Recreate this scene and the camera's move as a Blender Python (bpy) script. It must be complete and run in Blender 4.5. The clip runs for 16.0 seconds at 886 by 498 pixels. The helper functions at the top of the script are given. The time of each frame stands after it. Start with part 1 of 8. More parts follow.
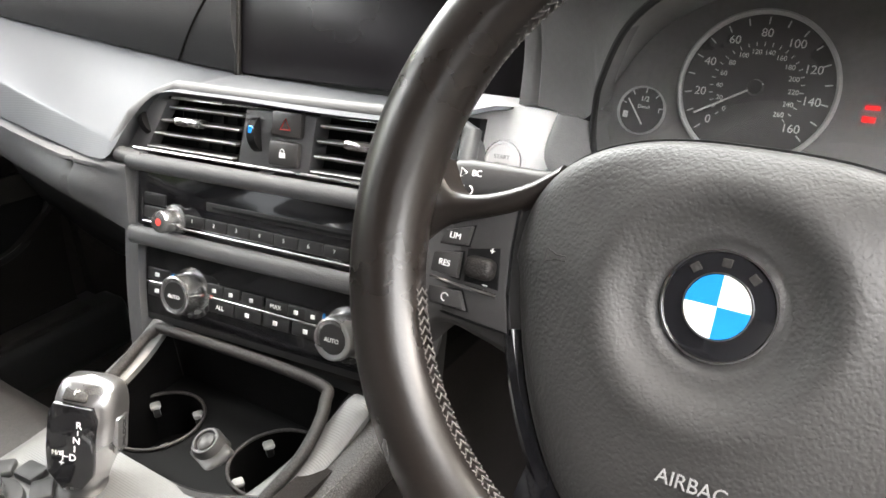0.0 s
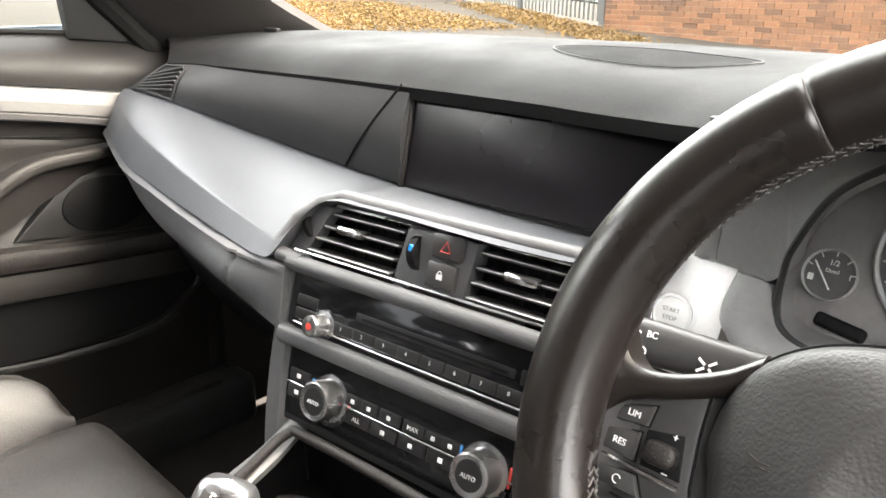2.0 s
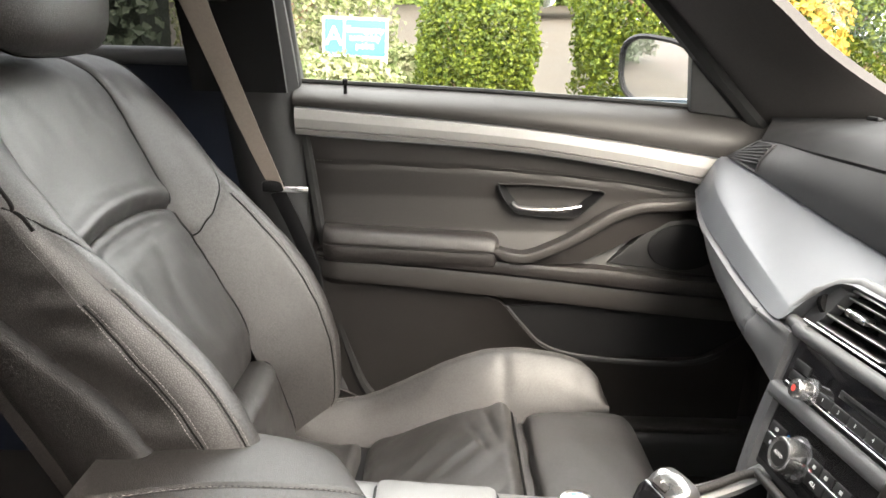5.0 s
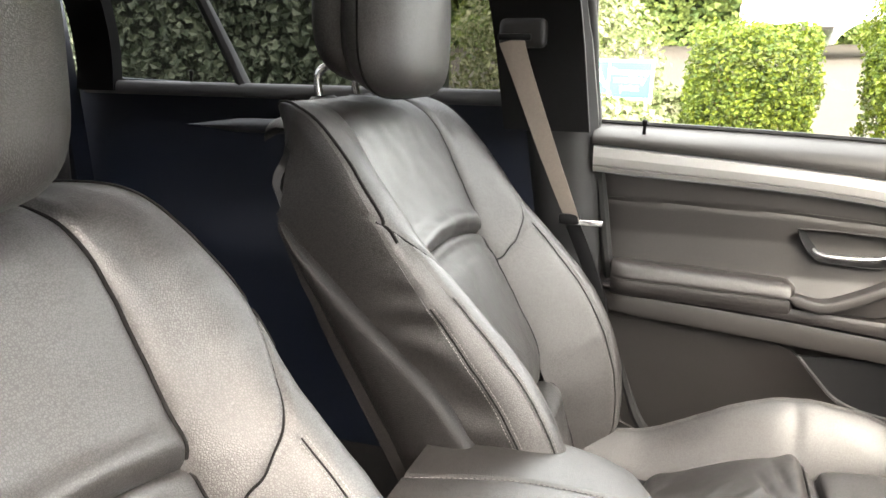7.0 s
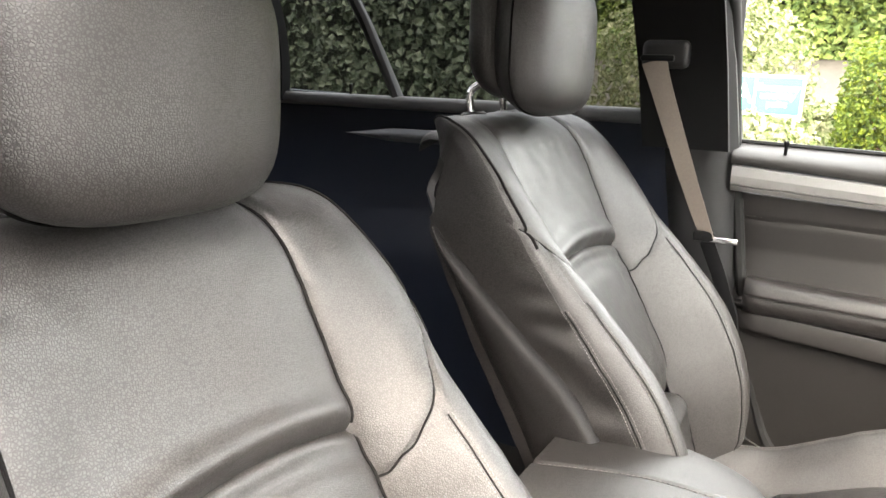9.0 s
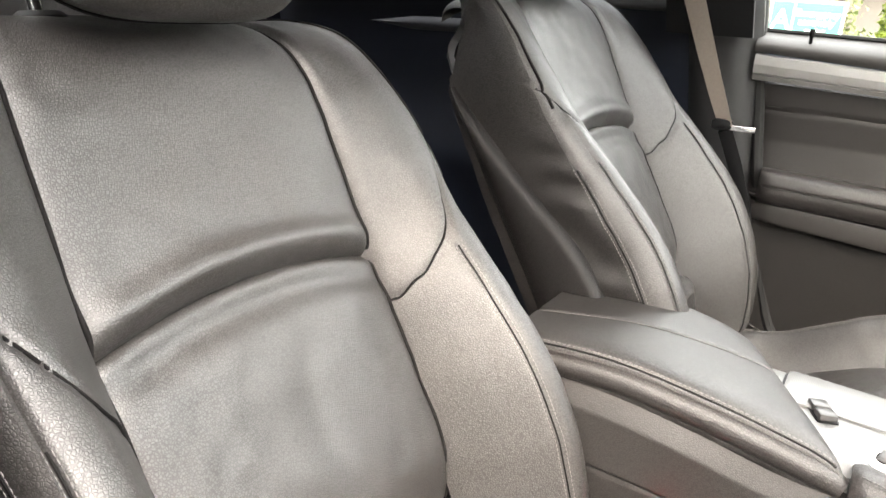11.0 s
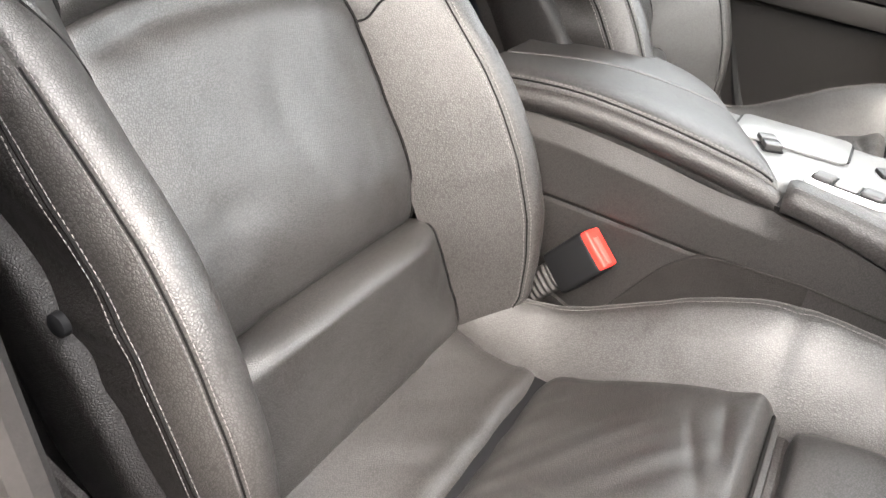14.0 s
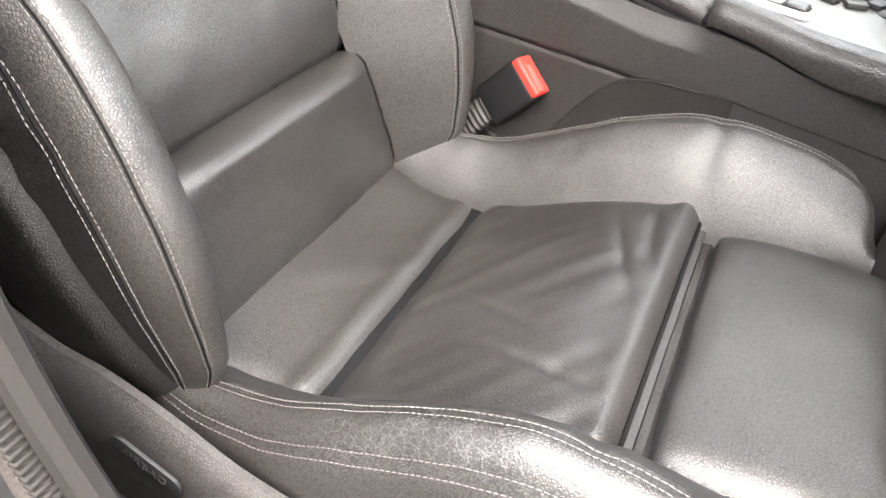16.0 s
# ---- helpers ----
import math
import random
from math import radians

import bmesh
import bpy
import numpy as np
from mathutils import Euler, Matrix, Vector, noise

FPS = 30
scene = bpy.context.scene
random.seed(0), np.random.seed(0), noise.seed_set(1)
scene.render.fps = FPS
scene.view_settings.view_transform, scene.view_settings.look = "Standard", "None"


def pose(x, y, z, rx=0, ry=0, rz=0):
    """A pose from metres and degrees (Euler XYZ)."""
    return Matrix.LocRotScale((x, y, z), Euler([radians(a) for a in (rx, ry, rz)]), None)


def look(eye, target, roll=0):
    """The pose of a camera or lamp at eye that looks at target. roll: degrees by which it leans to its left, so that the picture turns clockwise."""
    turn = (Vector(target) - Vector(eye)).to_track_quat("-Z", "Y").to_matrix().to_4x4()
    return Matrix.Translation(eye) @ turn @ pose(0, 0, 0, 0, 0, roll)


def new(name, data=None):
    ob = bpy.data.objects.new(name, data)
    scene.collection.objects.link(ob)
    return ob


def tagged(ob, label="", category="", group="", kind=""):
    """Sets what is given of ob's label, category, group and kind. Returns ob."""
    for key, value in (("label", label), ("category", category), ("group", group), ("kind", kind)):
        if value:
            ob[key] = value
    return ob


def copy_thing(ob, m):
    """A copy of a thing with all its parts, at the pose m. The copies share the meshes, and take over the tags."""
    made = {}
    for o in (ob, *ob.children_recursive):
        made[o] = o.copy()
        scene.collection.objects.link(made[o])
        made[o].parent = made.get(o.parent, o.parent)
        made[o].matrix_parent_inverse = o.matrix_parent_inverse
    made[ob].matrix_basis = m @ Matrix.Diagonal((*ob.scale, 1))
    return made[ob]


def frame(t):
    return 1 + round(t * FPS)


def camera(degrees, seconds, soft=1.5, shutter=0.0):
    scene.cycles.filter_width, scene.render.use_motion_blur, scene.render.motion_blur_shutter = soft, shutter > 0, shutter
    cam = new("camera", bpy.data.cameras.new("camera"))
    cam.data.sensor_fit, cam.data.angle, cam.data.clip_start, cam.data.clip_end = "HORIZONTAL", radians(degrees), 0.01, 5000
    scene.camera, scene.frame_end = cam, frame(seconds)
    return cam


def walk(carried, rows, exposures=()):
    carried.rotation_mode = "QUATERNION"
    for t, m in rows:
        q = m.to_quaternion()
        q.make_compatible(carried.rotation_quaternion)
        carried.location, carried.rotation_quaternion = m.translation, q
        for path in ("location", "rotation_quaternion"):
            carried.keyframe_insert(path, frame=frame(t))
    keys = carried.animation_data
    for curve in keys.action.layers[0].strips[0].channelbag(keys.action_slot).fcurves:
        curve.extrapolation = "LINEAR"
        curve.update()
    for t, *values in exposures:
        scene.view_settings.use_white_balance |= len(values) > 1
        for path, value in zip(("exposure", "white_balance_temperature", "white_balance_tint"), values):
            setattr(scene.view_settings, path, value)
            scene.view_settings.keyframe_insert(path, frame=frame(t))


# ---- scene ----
cam = camera(60.3, 16.0, soft=1.6)
PATH = [
    (0, (0.468, -0.2796, 1.0346), (-0.5687, 1.1893, 0.1584), -2.72),
    (0.5, (0.444, -0.2562, 1.0304), (-0.6233, 1.2187, 0.2024), -2.31),
    (1, (0.427, -0.2409, 1.0407), (-0.7047, 1.2185, 0.273), -1.43),
    (1.5, (0.406, -0.2487, 1.0501), (-0.8106, 1.1668, 0.3315), -0.78),
    (2, (0.424, -0.2757, 1.062), (-0.897, 1.0741, 0.4039), 0.2),
    (2.5, (0.481, -0.3004, 1.0701), (-1.0088, 0.886, 0.4594), 1.16),
    (3, (0.55, -0.3056, 1.0727), (-1.0944, 0.6643, 0.4768), 2.01),
    (3.5, (0.572, -0.2891, 1.079), (-1.1932, 0.4426, 0.4885), 2.19),
    (4, (0.571, -0.2595, 1.0853), (-1.2803, 0.2236, 0.5027), 2.08),
    (4.5, (0.585, -0.2552, 1.0947), (-1.3204, -0.0263, 0.5318), 1.67),
    (5, (0.608, -0.2699, 1.1036), (-1.3178, -0.2696, 0.564), 1.47),
    (5.2, (0.624, -0.2758, 1.1021), (-1.3042, -0.366, 0.5786), 1.45),
    (7.3, (0.704, -0.3474, 1.1065), (-1.1228, -1.0318, 0.6655), 0.99),
    (8.2, (0.755, -0.3441, 1.1278), (-1.0062, -1.1975, 0.7156), 1.21),
    (10.5, (0.802, -0.2913, 1.0567), (-0.8665, -1.251, 0.5136), 3.11),
    (11, (0.822, -0.2873, 1.031), (-0.8309, -1.2332, 0.4199), 3.55),
    (11.5, (0.836, -0.2799, 1.0135), (-0.7954, -1.2202, 0.3395), 3.89),
    (12, (0.843, -0.2664, 1.0076), (-0.767, -1.2047, 0.2811), 3.81),
    (12.5, (0.849, -0.2579, 0.9892), (-0.7482, -1.1736, 0.2078), 3.77),
    (13, (0.857, -0.2463, 0.969), (-0.7226, -1.1355, 0.1238), 3.95),
    (13.5, (0.863, -0.2309, 0.9522), (-0.6864, -1.0857, 0.02), 4.17),
    (14, (0.875, -0.2206, 0.9359), (-0.6587, -1.0276, -0.0623), 5.0),
    (14.5, (0.885, -0.2146, 0.9224), (-0.6388, -0.9713, -0.1291), 6.04),
    (15, (0.891, -0.2062, 0.906), (-0.6431, -0.905, -0.1703), 6.56),
    (15.5, (0.9, -0.2056, 0.8849), (-0.6326, -0.8218, -0.2426), 6.85),
    (16, (0.905, -0.1885, 0.8722), (-0.5767, -0.7838, -0.332), 5.71),
]
walk(cam, [(t, look(e, g, r)) for t, e, g, r in PATH],
     exposures=[(0.0, 4.7, 6800, 10), (1.0, 4.85, 6850, 10), (2.0, 4.7, 6850, 10), (3.5, 4.38, 6900, 10), (5.0, 4.65, 6900, 10), (7.3, 5.2, 6850, 10), (8.2, 5.25, 6850, 10), (10.5, 5.05, 6850, 10), (13.0, 4.8, 6600, 10), (16.0, 4.8, 6400, 10)])

# ---- world and light ----
SUN_AZ = radians(62)
world = bpy.data.worlds.new("sky")
scene.world = world
world.use_nodes = True
wn = world.node_tree.nodes
sky = wn.new("ShaderNodeTexSky")
sky.sky_type = 'NISHITA'
sky.sun_disc = False
sky.sun_elevation = radians(49)
sky.sun_rotation = SUN_AZ
sky.air_density, sky.dust_density = 1.0, 8.0
wn["Background"].inputs["Strength"].default_value = 0.15
cloud = wn.new("ShaderNodeMix")
cloud.data_type = 'RGBA'
cloud.inputs[0].default_value = 0.8
cloud.inputs[7].default_value = (5.2, 5.2, 5.2, 1)
world.node_tree.links.new(sky.outputs[0], cloud.inputs[6])
world.node_tree.links.new(cloud.outputs[2], wn["Background"].inputs["Color"])
sun_data = bpy.data.lights.new("sun", 'SUN')
sun_data.energy, sun_data.angle, sun_data.color = 0.5, radians(60), (1.0, 0.95, 0.90)
sun = new("sun", sun_data)
SUN_DIR = Vector((math.sin(SUN_AZ) * math.cos(radians(49)), math.cos(SUN_AZ) * math.cos(radians(49)), math.sin(radians(49))))
sun.matrix_world = look((0, 0, 30), Vector((0, 0, 30)) - SUN_DIR)

# ---- materials ----
MATS = {}


def material(name, color, rough=0.5, metal=0.0, grain=None, bump=0.0, vary=0.12, vscale=8.0, wear=None, spec=0.5, fine=True, coat=0.0):
    """A surface: base colour with two scales of variation, and relief. grain: (kind, scale per metre)."""
    m = bpy.data.materials.new(name)
    m.use_nodes = True
    nt = m.node_tree
    N, L = nt.nodes, nt.links
    b = N["Principled BSDF"]
    b.inputs["Roughness"].default_value = rough
    b.inputs["Metallic"].default_value = metal
    b.inputs["Specular IOR Level"].default_value = spec
    b.inputs["Coat Weight"].default_value = coat
    co = N.new("ShaderNodeTexCoord")
    n1 = N.new("ShaderNodeTexNoise")
    n1.inputs["Scale"].default_value, n1.inputs["Detail"].default_value = vscale, 5.0
    n2 = N.new("ShaderNodeTexNoise")
    n2.inputs["Scale"].default_value, n2.inputs["Detail"].default_value = vscale * 30, 3.0
    mix = N.new("ShaderNodeMath")
    mix.operation = 'ADD'
    L.new(co.outputs["Object"], n1.inputs["Vector"])
    L.new(co.outputs["Object"], n2.inputs["Vector"])
    L.new(n1.outputs["Fac"], mix.inputs[0])
    L.new(n2.outputs["Fac"], mix.inputs[1])
    ramp = N.new("ShaderNodeMapRange")
    ramp.inputs["From Min"].default_value, ramp.inputs["From Max"].default_value = 0.6, 1.4
    ramp.inputs["To Min"].default_value, ramp.inputs["To Max"].default_value = 1 - vary, 1 + vary
    L.new(mix.outputs[0], ramp.inputs["Value"])
    mul = N.new("ShaderNodeVectorMath")
    mul.operation = 'SCALE'
    mul.inputs[0].default_value = color
    L.new(ramp.outputs[0], mul.inputs["Scale"])
    L.new(mul.outputs[0], b.inputs["Base Color"])
    rr = N.new("ShaderNodeMapRange")
    rr.inputs["From Min"].default_value, rr.inputs["From Max"].default_value = 0.3, 0.7
    rr.inputs["To Min"].default_value, rr.inputs["To Max"].default_value = max(0.02, rough * 0.85), min(1, rough * 1.15)
    L.new(n1.outputs["Fac"], rr.inputs["Value"])
    L.new(rr.outputs[0], b.inputs["Roughness"])
    if grain:
        kind, scale = grain
        if kind == "cells":
            g = N.new("ShaderNodeTexVoronoi")
            g.feature = 'SMOOTH_F1'
            g.inputs["Scale"].default_value = scale
            warp = N.new("ShaderNodeTexNoise")
            warp.inputs["Scale"].default_value = scale * 0.6
            add = N.new("ShaderNodeVectorMath")
            add.operation = 'MULTIPLY_ADD'
            add.inputs[1].default_value = (1.2 / scale,) * 3
            L.new(co.outputs["Object"], warp.inputs["Vector"])
            L.new(warp.outputs["Color"], add.inputs[0])
            L.new(co.outputs["Object"], add.inputs[2])
            L.new(add.outputs[0], g.inputs["Vector"])
            out = g.outputs["Distance"]
        elif kind == "crease":
            # soft cells parted by fine creases, as in grained hide
            g = N.new("ShaderNodeTexVoronoi")
            g.feature = 'DISTANCE_TO_EDGE'
            g.inputs["Scale"].default_value = scale
            warp = N.new("ShaderNodeTexNoise")
            warp.inputs["Scale"].default_value, warp.inputs["Detail"].default_value = scale * 0.4, 1.0
            add = N.new("ShaderNodeVectorMath")
            add.operation = 'MULTIPLY_ADD'
            add.inputs[1].default_value = (0.9 / scale,) * 3
            L.new(co.outputs["Object"], warp.inputs["Vector"])
            L.new(warp.outputs["Color"], add.inputs[0])
            L.new(co.outputs["Object"], add.inputs[2])
            L.new(add.outputs[0], g.inputs["Vector"])
            sh = N.new("ShaderNodeMapRange")
            sh.interpolation_type = 'SMOOTHSTEP'
            sh.inputs["From Max"].default_value = 0.27
            L.new(g.outputs["Distance"], sh.inputs["Value"])
            out = sh.outputs[0]
            tone = N.new("ShaderNodeMath")
            tone.operation = 'MULTIPLY_ADD'
            tone.inputs[1].default_value, tone.inputs[2].default_value = 0.34, 0.76
            L.new(out, tone.inputs[0])
            both = N.new("ShaderNodeMath")
            both.operation = 'MULTIPLY'
            L.new(ramp.outputs[0], both.inputs[0])
            L.new(tone.outputs[0], both.inputs[1])
            L.new(both.outputs[0], mul.inputs["Scale"])
            gloss = N.new("ShaderNodeMath")
            gloss.operation = 'MULTIPLY'
            gloss.inputs[1].default_value = spec * 1.1
            L.new(tone.outputs[0], gloss.inputs[0])
            L.new(gloss.outputs[0], b.inputs["Specular IOR Level"])
        elif kind == "ribs":
            g = N.new("ShaderNodeTexWave")
            g.inputs["Scale"].default_value = scale
            g.inputs["Distortion"].default_value = 0.0
            g.bands_direction = 'Y'
            L.new(co.outputs["Object"], g.inputs["Vector"])
            out = g.outputs["Fac"]
        else:
            g = N.new("ShaderNodeTexNoise")
            g.inputs["Scale"].default_value, g.inputs["Detail"].default_value = scale, 4.0
            L.new(co.outputs["Object"], g.inputs["Vector"])
            out = g.outputs["Fac"]
        bp = N.new("ShaderNodeBump")
        bp.inputs["Strength"].default_value = 1.0
        bp.inputs["Distance"].default_value = bump
        L.new(out, bp.inputs["Height"])
        L.new(bp.outputs[0], b.inputs["Normal"])
    MATS[name] = m
    return m


LEATHER = material("seat_leather", (0.0158, 0.0140, 0.0130), 0.49, grain=("crease", 420), bump=0.00015, vary=0.25, vscale=7, spec=0.72)
# seat leather with the shade on the bolster flanks put into its colour
SHADED_FLANK = material("shaded_flank_leather", (0.0100, 0.0088, 0.0084), 0.47, grain=("crease", 400), bump=0.00014, vary=0.2, spec=0.38)
LEATHER_SIDE = material("side_leather", (0.0190, 0.0168, 0.0160), 0.46, grain=("crease", 360), bump=0.00016, vary=0.15, spec=0.5)
RIM = material("rim_leather", (0.0105, 0.0084, 0.0074), 0.29, grain=("noise", 420), bump=0.00008, vary=0.3, vscale=12, spec=0.5)
PAD = material("airbag_vinyl", (0.030, 0.029, 0.0285), 0.5, grain=("cells", 560), bump=0.00028, vary=0.12, spec=0.42)
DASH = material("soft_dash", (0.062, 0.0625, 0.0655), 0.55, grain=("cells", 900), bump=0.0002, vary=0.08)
DARK = material("dark_plastic", (0.0165, 0.0165, 0.017), 0.48, grain=("noise", 900), bump=0.0001, vary=0.1, spec=0.32)
DOORSKIN = material("door_vinyl", (0.0205, 0.0188, 0.0180), 0.52, grain=("cells", 700), bump=0.0002, vary=0.12, spec=0.3)
# door vinyl made darker, the shadow low on the door in its colour
DOORLOW = material("shaded_lower_door", (0.0100, 0.0089, 0.0084), 0.55, grain=("cells", 700), bump=0.0002, vary=0.12, spec=0.2)
GREYP = material("grey_plastic", (0.0170, 0.0152, 0.0145), 0.55, grain=("crease", 480), bump=0.00012, vary=0.15, spec=0.35)
PILLAR = material("pillar_cloth", (0.046, 0.043, 0.042), 0.85, grain=("noise", 1200), bump=0.0003, vary=0.1, spec=0.1)
SILVER = material("brushed_aluminium", (0.068, 0.0715, 0.079), 0.48, metal=0.35, grain=("ribs", 260), bump=0.00006, vary=0.04)
CHROME = material("satin_chrome", (0.9, 0.9, 0.9), 0.18, metal=1.0, vary=0.03)
GLOSS = material("gloss_black", (0.009, 0.009, 0.0105), 0.09, vary=0.05, coat=0.4)
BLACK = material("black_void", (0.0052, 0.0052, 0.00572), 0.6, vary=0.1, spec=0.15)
CARPET = material("carpet", (0.021, 0.0190, 0.0183), 0.95, grain=("noise", 900), bump=0.002, vary=0.4, vscale=20, spec=0.05)
FABRIC = material("headliner", (0.55, 0.545, 0.54), 0.9, grain=("noise", 900), bump=0.0003, vary=0.05)
WEB = material("belt_webbing", (0.256, 0.216, 0.184), 0.75, grain=("ribs", 200), bump=0.0003, vary=0.1)
PRINT = material("grey_print", (0.672, 0.672, 0.672), 0.6, vary=0.03)
DECK = material("hatched_aluminium", (0.120, 0.120, 0.119), 0.42, metal=0.35, grain=("ribs", 160), bump=0.00012, vary=0.05)
# dark plastic with a bluish reflection put into the base colour
REAR = material("rear_trim_blue_cast", (0.0068, 0.0095, 0.0185), 0.5, grain=("noise", 700), bump=0.0001, vary=0.15, spec=0.3)
SATIN = material("satin_silver", (0.42, 0.42, 0.425), 0.28, metal=0.95, vary=0.04)
RED = material("red_button", (0.66, 0.03, 0.0216), 0.45, vary=0.05, spec=0.3)
REDM = material("red_mark", (0.66, 0.06, 0.048), 0.5, vary=0.05)
WHITE = material("white_print", (0.812, 0.812, 0.798), 0.6, vary=0.03)
BLUE = material("blue_enamel", (0.010, 0.20, 0.58), 0.2, vary=0.03)
WHITEE = material("white_enamel", (0.8, 0.8, 0.8), 0.2, vary=0.03)
THREAD = material("thread", (0.110, 0.104, 0.100), 0.8, vary=0.15)
THREAD_PALE = material("pale_thread", (0.085, 0.080, 0.076), 0.8, vary=0.15)
# taken almost to zero: the deep shade of the tray is in this colour
TRAY = material("shaded_tray_plastic", (0.0016, 0.0016, 0.0017), 0.5, grain=("noise", 600), bump=0.00005, vary=0.1, spec=0.1)
CLAMP = material("clamp_plastic", (0.208, 0.208, 0.208), 0.45, vary=0.1)
BEZEL = material("bezel_grey", (0.544, 0.544, 0.544), 0.4, vary=0.05)
# silver trim raised near white, to hold light that falls short there
PLATE = material("lightened_silver", (0.805, 0.805, 0.805), 0.4, metal=0.2, vary=0.04)
SWITCH = material("switch_plastic", (0.033, 0.032, 0.032), 0.42, grain=("noise", 900), bump=0.0001, vary=0.1, spec=0.5)
# dash vinyl again, its colour cut to offset strong sky light on top
DASHTOP = material("dimmed_dash_top", (0.0066, 0.0066, 0.0070), 0.66, grain=("cells", 900), bump=0.0002, vary=0.1, spec=0.07)
# the same vinyl, weaker light on the upper fascia put into its colour
UPPER = material("dimmed_fascia_vinyl", (0.025, 0.025, 0.0262), 0.56, grain=("cells", 900), bump=0.0002, vary=0.1, spec=0.25)
SPEAKER = material("speaker_mesh", (0.0028, 0.0028, 0.0030), 0.75, grain=("cells", 500), bump=0.0006, vary=0.1, spec=0.04)
# black cluster and dials, greyed to paint in haze of the clear cover
CLUSTER = material("hazed_cluster", (0.21, 0.205, 0.202), 0.4, vary=0.15)
DIAL = material("hazed_dial", (0.095, 0.092, 0.092), 0.3, vary=0.15)
# dash vinyl with light from the driver's window put into its colour
FASCIA = material("lightened_dash", (0.125, 0.124, 0.124), 0.55, grain=("cells", 900), bump=0.0002, vary=0.08)
TRIM = material("door_trim_metal", (0.26, 0.254, 0.25), 0.45, metal=0.4, grain=("ribs", 260), bump=0.00005, vary=0.05)
COVER = material("seat_cover_plastic", (0.035, 0.0322, 0.0308), 0.5, grain=("crease", 380), bump=0.0002, vary=0.15, spec=0.35)
SHELL = material("seat_shell_plastic", (0.0072, 0.0064, 0.0062), 0.55, grain=("crease", 420), bump=0.0002, vary=0.15, spec=0.25)
SEAM = material("seam", (0.0045, 0.0041, 0.0041), 0.8, vary=0.1, spec=0.1)
SCREEN = material("display_glass", (0.0075, 0.0065, 0.0080), 0.32, vary=0.25, vscale=4, spec=0.3)
WORN = material("worn_seal_rubber", (0.036, 0.031, 0.028), 0.8, grain=("noise", 260), bump=0.0015, vary=0.5, vscale=18, spec=0.2)
SEALLIP = material("seal_lip_rubber", (0.016, 0.0145, 0.0138), 0.7, grain=("noise", 400), bump=0.0003, vary=0.25, spec=0.2)
RUBBER = material("rubber_seal", (0.014, 0.014, 0.014), 0.65, vary=0.1, spec=0.15)
BRICKM = material("brick_red", (0.098, 0.042, 0.018), 0.92, grain=("noise", 60), bump=0.004, vary=0.75, vscale=1.6)


def uneven_bricks(m):
    """Every brick gets a tone of its own."""
    N, L = m.node_tree.nodes, m.node_tree.links
    b = N["Principled BSDF"]
    info, geo = N.new("ShaderNodeObjectInfo"), N.new("ShaderNodeNewGeometry")
    add, fract, tone, mul = N.new("ShaderNodeMath"), N.new("ShaderNodeMath"), N.new("ShaderNodeMapRange"), N.new("ShaderNodeVectorMath")
    fract.operation, mul.operation = 'FRACT', 'SCALE'
    tone.inputs["To Min"].default_value, tone.inputs["To Max"].default_value = 0.55, 1.5
    L.new(info.outputs["Random"], add.inputs[0])
    L.new(geo.outputs["Random Per Island"], add.inputs[1])
    L.new(add.outputs[0], fract.inputs[0])
    L.new(fract.outputs[0], tone.inputs["Value"])
    L.new(b.inputs["Base Color"].links[0].from_socket, mul.inputs[0])
    L.new(tone.outputs[0], mul.inputs["Scale"])
    L.new(mul.outputs[0], b.inputs["Base Color"])


uneven_bricks(BRICKM)
MORTAR = material("mortar", (0.17, 0.125, 0.085), 0.9, grain=("noise", 80), bump=0.003, vary=0.2)
ASPHALT = material("asphalt", (0.033, 0.0285, 0.0235), 0.95, grain=("noise", 150), bump=0.004, vary=0.35, vscale=0.8, spec=0.1)
STEEL = material("galvanised_steel", (0.055, 0.055, 0.053), 0.6, metal=0.3, vary=0.15, vscale=3)
SOIL = material("bark_mulch", (0.15, 0.085, 0.035), 0.95, grain=("noise", 40), bump=0.02, vary=0.5, vscale=3)
TEAL = material("teal_sign", (0.02, 0.33, 0.26), 0.45, vary=0.05)
TRUCKW = material("white_paint", (0.75, 0.76, 0.78), 0.25, vary=0.04)
KERB = material("concrete", (0.105, 0.098, 0.086), 0.85, grain=("noise", 60), bump=0.004, vary=0.15, vscale=3)
BARK = material("bark", (0.16, 0.10, 0.06), 0.9, grain=("noise", 50), bump=0.01, vary=0.3)
TWIG = material("hedge_twigs", (0.010, 0.012, 0.008), 0.95, grain=("noise", 30), bump=0.02, vary=0.5, spec=0.1)
PAINT = material("car_paint", (0.10, 0.13, 0.17), 0.25, vary=0.05, coat=0.5)


